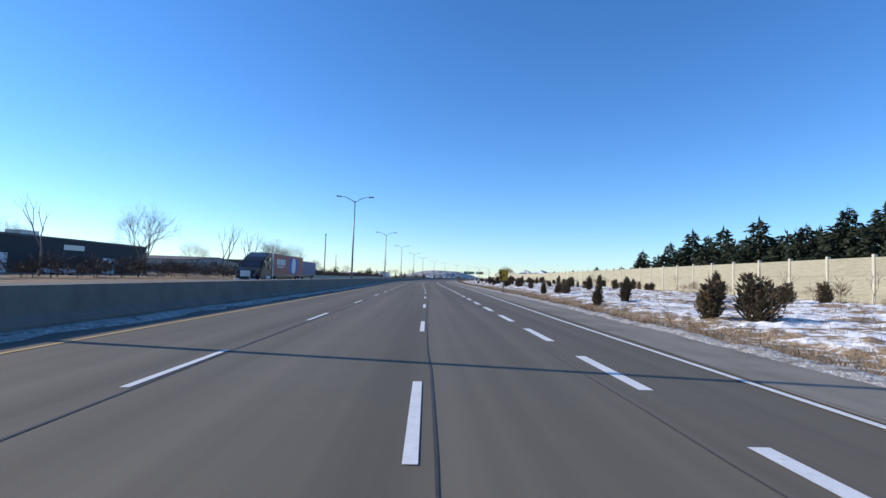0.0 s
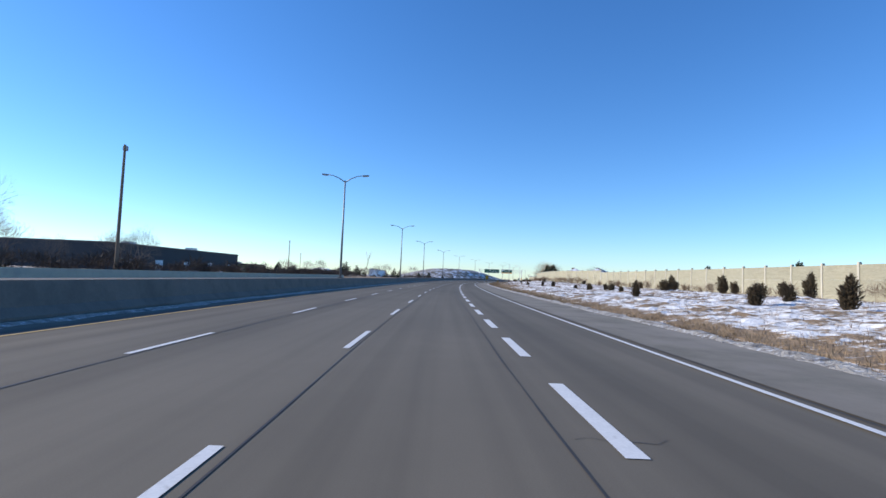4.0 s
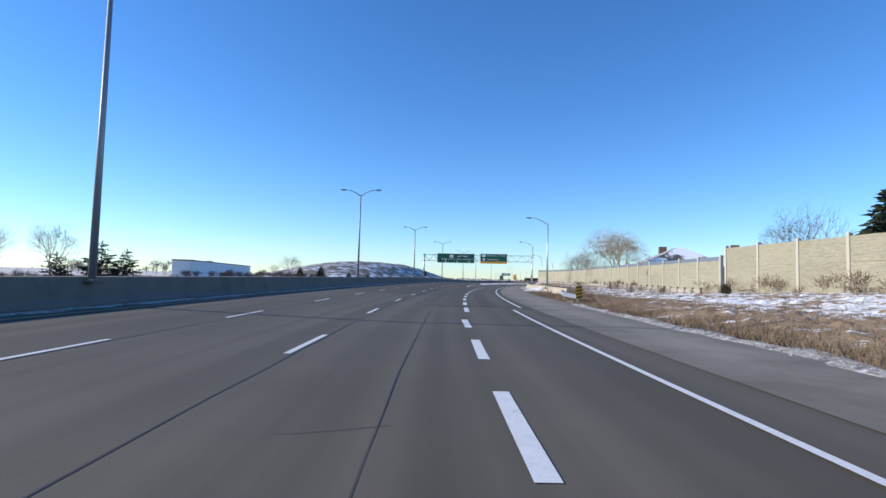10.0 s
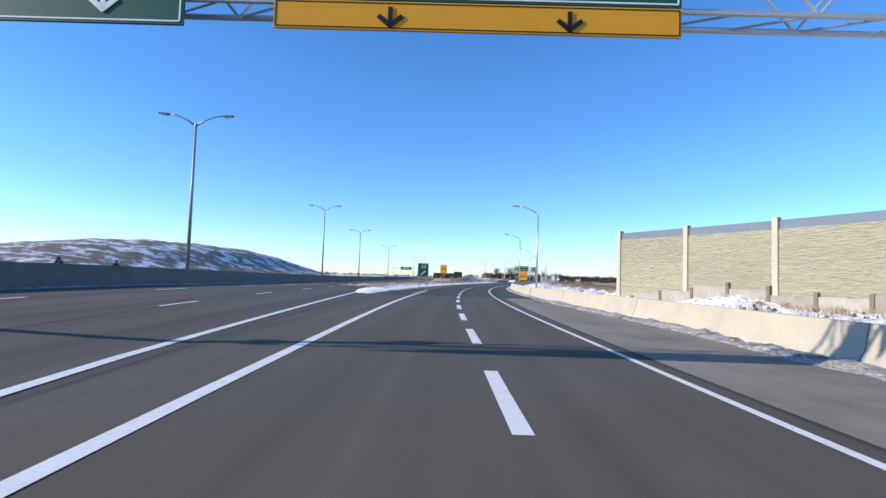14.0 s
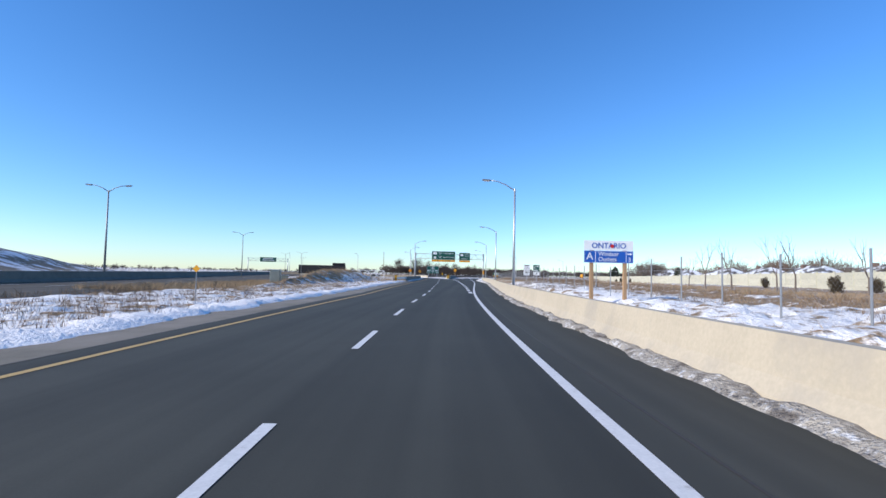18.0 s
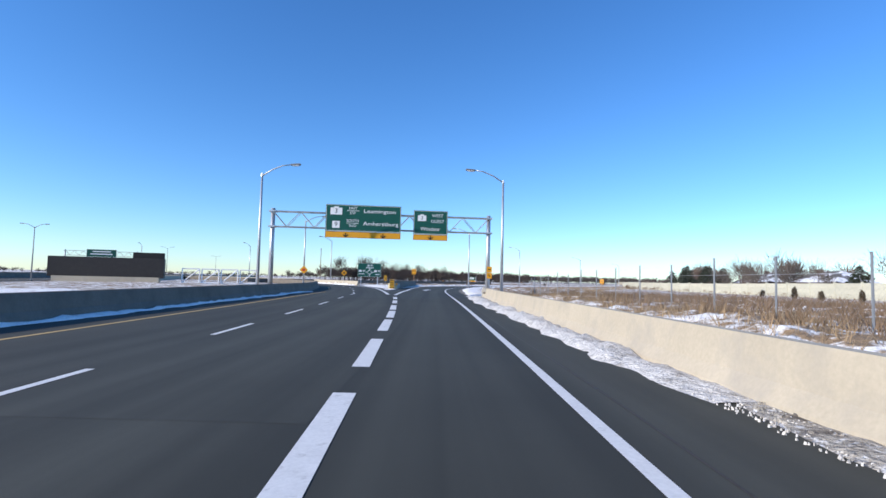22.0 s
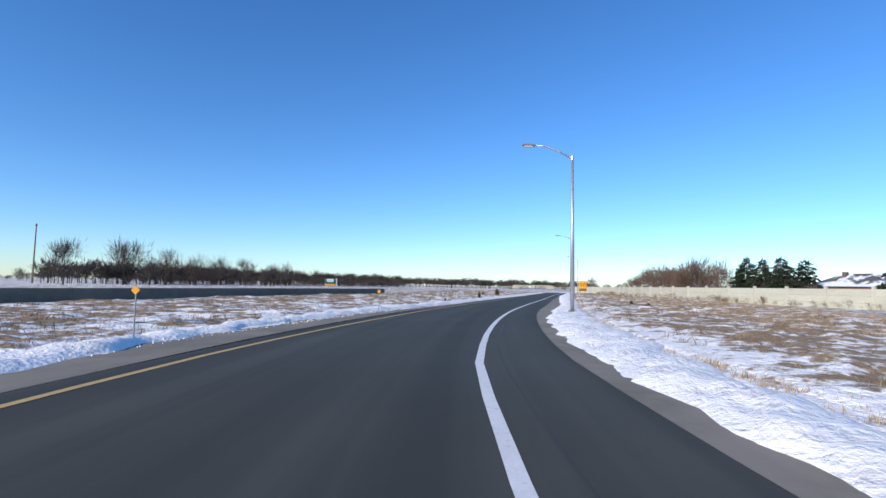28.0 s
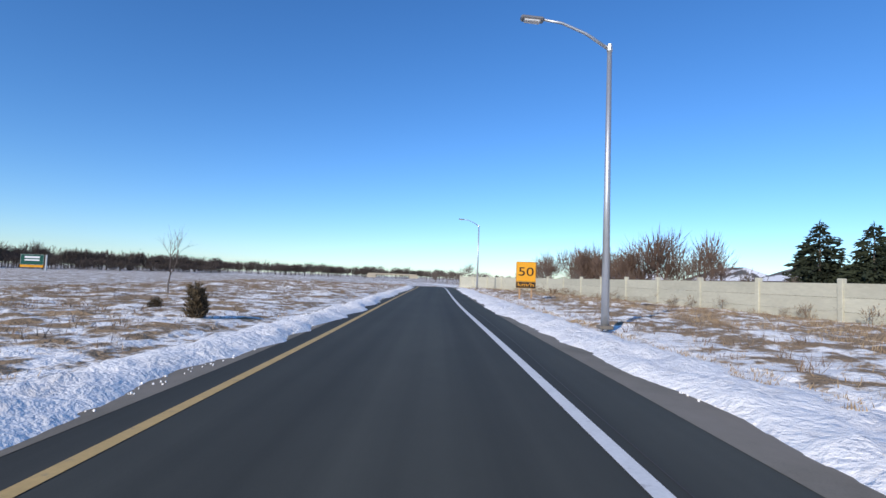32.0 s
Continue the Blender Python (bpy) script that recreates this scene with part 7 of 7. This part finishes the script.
g = thing("message_board", pose(119.0, 661.2, 0.0, 0, 0, -22), "large dark blank message board on a low stone base", "message board")
bm = bmesh.new()
box(bm, 15.2, 0.8, 2.9, (0, 0, 2.1), bevel=0.05)
part("board", bm, mat("dark_brown_board", (0.03, 0.026, 0.024), 0.5), g)
bm = bmesh.new()
box(bm, 14, 0.9, 0.9, (0, 0, 0.3))
part("base", bm, CONCRETE, g)
bm = bmesh.new()
box(bm, 4.2, 0.5, 0.9, (5.4, 0, 3.95), bevel=0.05)
part("top_box", bm, BLACK, g)
for k in range(4):
    g = thing("steel_frame", pose(129.5 + k * 2.6, 657.4 - k * 0.8, 0, 0, 0, -20), "white steel lattice frame stored behind the barrier", "frame", "white frames")
    bm = bmesh.new()
    for x0, z0, x1, z1 in ((-1.2, 0, -1.2, 2.2), (1.2, 0, 1.2, 2.2), (-1.2, 2.2, 1.2, 2.2), (-1.2, 0.1, 1.2, 2.2), (-1.2, 0.1, 1.2, 0.1)):
        tube(bm, [(x0, 0, z0), (x1, 0, z1)], 0.09, 6)
    part("lattice", bm, WHITE, g)

g = gantry("sign_gantry", pose(117.6, 745.0, 0, 0, 0, -20), -8, 10, 5.8, 7.1, "distant truss gantry with a green motorway sign", 0.0, 0.0)
bd = panel_board(g, "sign_board", -2.6, 4.8, 5.5, 7.6, -0.42, GREEN)
bars(bd, [(1.1, 7.0, 4.5, 0.3), (1.1, 6.3, 5.5, 0.3)], WHITE, -0.45)
g = thing("green_road_sign", pose(298.0, 805.5, -4.0, 0, 0, -45), "distant green and yellow road sign on a mast", "road sign")
bd = panel_board(g, "sign_face", -2.0, 2.0, 5.2, 7.4, 0, GREEN, edge=WHITE)
bars(bd, [(0, 6.8, 2.6, 0.4), (0, 6.2, 2.6, 0.3)], WHITE, -0.032)
bm = bmesh.new()
box(bm, 4.0, 0.05, 0.5, (0, 0, 4.93))
part("tab", bm, YELLOW, g)
bm = bmesh.new()
tube(bm, [(2.4, 0.2, -0.2), (2.4, 0.2, 7.4)], 0.16, 8)
part("mast", bm, STEEL, g)

g = thing("overpass", pose(455, 806, 0.7, 0, 0, -55) @ Matrix.Scale(0.52, 4), "low cream concrete overpass across the field", "bridge")
bm = bmesh.new()
box(bm, 46, 9, 0.7, (0, 0, 3.0))
part("deck", bm, CONCRETE, g)
for yy in (-4.6, 4.6):
    bm = bmesh.new()
    box(bm, 46, 0.3, 0.9, (0, yy, 3.6), bevel=0.04)
    part("parapet", bm, CONCRETE, g)
for xx in (-20, 20):
    bm = bmesh.new()
    box(bm, 8, 8.6, 2.8, (xx, 0, 1.3))
    part("abutment", bm, CONCRETE, g)
structure(extruded("barrier_wall", H, 700, 900, 20.6, [(-0.2, 0), (-0.2, 0.9), (0.2, 0.9), (0.2, 0)], CONCRETE), "pale barrier beside the far carriageway", "barrier")

# utility poles
pl = thing("utility_pole", pose(-42.1, 179.7, -0.1) @ Matrix.Scale(1.38, 4), "tall plain grey utility pole", "pole", "utility poles")
bm = bmesh.new()
tube(bm, [(0, 0, 0), (0, 0, 11.5)], [0.16, 0.1], 8)
part("shaft", bm, WOOD_D, pl)
bm = bmesh.new()
box(bm, 0.3, 0.3, 0.4, (0, 0.1, 11.2))
part("top_cap", bm, STEEL_D, pl)
for x, y, k in ((-70, 330, .9), (-80, 380, .7), (211.2, 819, 1.0)):
    copy_thing(pl, pose(x, y, -0.1) @ Matrix.Scale(k, 4))


# ---------------------------------------------------------------- lorries on the far carriageway
RUBBER = mat("tyre_rubber", (0.02, 0.02, 0.02), 0.8)
TRUCK_BLACK = mat("dark_lorry_paint", (0.03, 0.03, 0.035), 0.3, var=0.1)
TRUCK_WHITE = mat("white_lorry_paint", (0.70, 0.72, 0.74), 0.3, var=0.05)
TRAILER_RED = mat("red_trailer_skin", (0.36, 0.055, 0.05), 0.45, var=0.08)
TRAILER_BLUE = mat("blue_trailer_skin", (0.035, 0.07, 0.22), 0.45, var=0.08)


def lorry(s_, o_, cab_mat, skin, label, emblem):
    x, y = H.at(s_, o_)
    hd = math.degrees(float(np.interp(s_, H.s, H.head)))
    g = thing("articulated_lorry", pose(float(x), float(y), 0, 0, 0, 180 - hd), label, "lorry", "lorries")
    bm = bmesh.new()
    box(bm, 2.55, 14.6, 2.65, (0, -10.9, 2.42), bevel=0.04)
    tr_ = part("trailer", bm, skin, g)
    bm = bmesh.new()
    for zz in (1.12, 3.72):
        box(bm, 2.62, 14.66, 0.1, (0, -10.9, zz))
    part("edge_rail", bm, STEEL_D, tr_)
    bm = bmesh.new()
    box(bm, 2.4, 0.03, 2.5, (0, -3.585, 2.4))
    part("front_wall", bm, STEEL, tr_)
    if emblem:
        bm = bmesh.new()
        for k, (yy, w_) in enumerate(((-5.2, 0.5), (-6.0, 0.55), (-6.8, 0.55), (-7.6, 0.6), (-8.4, 0.5))):
            for sg in (-1, 1):
                box(bm, 0.02, w_, 0.75, (sg * 1.285, yy, 2.75))
        for sg in (-1, 1):
            box(bm, 0.02, 3.0, 0.14, (sg * 1.285, -6.6, 2.15))
        part("emblem", bm, WHITE, tr_)
        for yy, mt in ((-11.6, BLUE), (-14.4, BLUE), (-13.0, WHITE)):
            bm = bmesh.new()
            bmesh.ops.create_circle(bm, cap_ends=True, radius=1.1, segments=20, matrix=Matrix.Translation((-1.29 - 0.004 * (mt is WHITE), yy, 2.4)) @ Matrix.Rotation(radians(90), 4, "Y"))
            part("round_mark", bm, mt, tr_)
    else:
        bm = bmesh.new()
        for sg in (-1, 1):
            box(bm, 0.02, 1.9, 1.2, (sg * 1.285, -6.9, 2.75))
        part("name_panel", bm, mat("faded_blue_panel", (0.10, 0.16, 0.33), 0.5, var=0.15), tr_)
    bm = bmesh.new()
    box(bm, 2.3, 14.0, 0.25, (0, -10.9, 0.97))
    box(bm, 0.9, 21.5, 0.3, (0, -7.8, 0.75))
    part("chassis", bm, TRUCK_BLACK, g)
    # conventional cab with a sleeper and a sloping roof fairing
    prof = [(2.3, 0.45), (2.35, 1.15), (2.2, 1.65), (0.75, 1.95), (0.1, 2.75), (-0.6, 3.2), (-2.2, 3.75), (-3.2, 3.8), (-3.25, 0.75), (1.2, 0.45)]
    bm = bmesh.new()
    sides = []
    for sg in (-1, 1):
        sides.append([bm.verts.new((sg * (1.22 if yy < 0.8 else 1.0), yy, zz)) for yy, zz in prof])
    bm.faces.new(sides[0])
    bm.faces.new(sides[1][::-1])
    for k in range(len(prof)):
        k2 = (k + 1) % len(prof)
        bm.faces.new((sides[0][k2], sides[0][k], sides[1][k], sides[1][k2]))
    bmesh.ops.recalc_face_normals(bm, faces=bm.faces)
    bmesh.ops.bevel(bm, geom=list(bm.edges), offset=0.09, segments=2, affect="EDGES")
    cab = part("cab", bm, cab_mat, g)
    bm = bmesh.new()
    ang = math.atan2(0.8, 0.65)
    box(bm, 2.0, 0.9, 0.05, (0, 0.44, 2.37), Matrix.Rotation(-ang, 4, "X"))
    part("windscreen", bm, GLASS, cab)
    for sg in (-1, 1):
        for yy, zz, ly, lz in ((-0.45, 2.45, 0.8, 0.6), (-2.2, 2.95, 0.7, 0.4), (-2.3, 2.0, 0.5, 0.55)):
            bm = bmesh.new()
            box(bm, 0.05, ly, lz, (sg * 1.225, yy, zz), bevel=0.02)
            part("side_window", bm, GLASS, cab)
        bm = bmesh.new()
        tube(bm, [(sg * 1.25, -3.35, 0.9), (sg * 1.25, -3.35, 3.9)], 0.09, 8)
        part("exhaust_stack", bm, STEEL, cab)
        bm = bmesh.new()
        tube(bm, [(sg * 0.95, -2.6, 0.75), (sg * 0.95, -1.2, 0.75)], 0.32, 12)
        part("fuel_tank", bm, STEEL, g)
        bm = bmesh.new()
        box(bm, 0.12, 0.25, 0.6, (sg * 1.45, 0.35, 2.3), bevel=0.03)
        box(bm, 0.3, 0.06, 0.06, (sg * 1.32, 0.35, 2.3))
        part("mirror", bm, cab_mat, cab)
        bm = bmesh.new()
        box(bm, 0.34, 0.2, 0.26, (sg * 0.78, 2.2, 1.05), bevel=0.04)
        part("headlight", bm, WHITE, cab)
    bm = bmesh.new()
    box(bm, 1.1, 0.08, 1.0, (0, 2.36, 1.05), bevel=0.02)
    part("grille", bm, STEEL, cab)
    bm = bmesh.new()
    box(bm, 2.3, 0.3, 0.35, (0, 2.35, 0.5), bevel=0.06)
    part("bumper", bm, STEEL, cab)
    for yy in (1.2, -3.4, -4.7, -15.2, -16.5):
        for sg in (-1, 1):
            bm = bmesh.new()
            tube(bm, [(sg * 1.0, yy, 0.5), (sg * 1.27, yy, 0.5)], 0.5, 16)
            w_ = part("wheel", bm, RUBBER, g)
            bm = bmesh.new()
            tube(bm, [(sg * 1.24, yy, 0.5), (sg * 1.29, yy, 0.5)], 0.27, 12)
            part("rim", bm, STEEL, w_)
    return g


lorry(58.6, -10.0, TRUCK_BLACK, TRAILER_RED, "articulated lorry with a red trailer and dark cab", True)
lorry(91.4, -15.0, TRUCK_WHITE, TRAILER_BLUE, "articulated lorry with a blue trailer and white cab", False)


def car(m, paint, label):
    g = thing("parked_car", m, label, "car", "distant cars")
    bm = bmesh.new()
    box(bm, 1.8, 4.4, 0.62, (0, 0, 0.62), bevel=0.12)
    part("body", bm, paint, g)
    bm = bmesh.new()
    box(bm, 1.55, 2.3, 0.55, (0, -0.2, 1.15), bevel=0.18)
    part("cabin", bm, GLASS, g)
    for yy in (-1.4, 1.4):
        for sg in (-1, 1):
            bm = bmesh.new()
            tube(bm, [(sg * 0.72, yy, 0.33), (sg * 0.93, yy, 0.33)], 0.33, 14)
            w_ = part("wheel", bm, RUBBER, g)
            bm = bmesh.new()
            tube(bm, [(sg * 0.91, yy, 0.33), (sg * 0.945, yy, 0.33)], 0.2, 10)
            part("rim", bm, STEEL, w_)
    return g


c0 = car(pose(-56, 58, -0.05, 0, 0, 80), TRUCK_WHITE, "white car parked by the industrial building")
for x, y, turn in ((-55, 72, 85), (-57, 130, 95), (-50, 215, 90), (-52, 230, 88), (-56, 240, 92)):
    copy_thing(c0, pose(x, y, -0.05, 0, 0, turn))
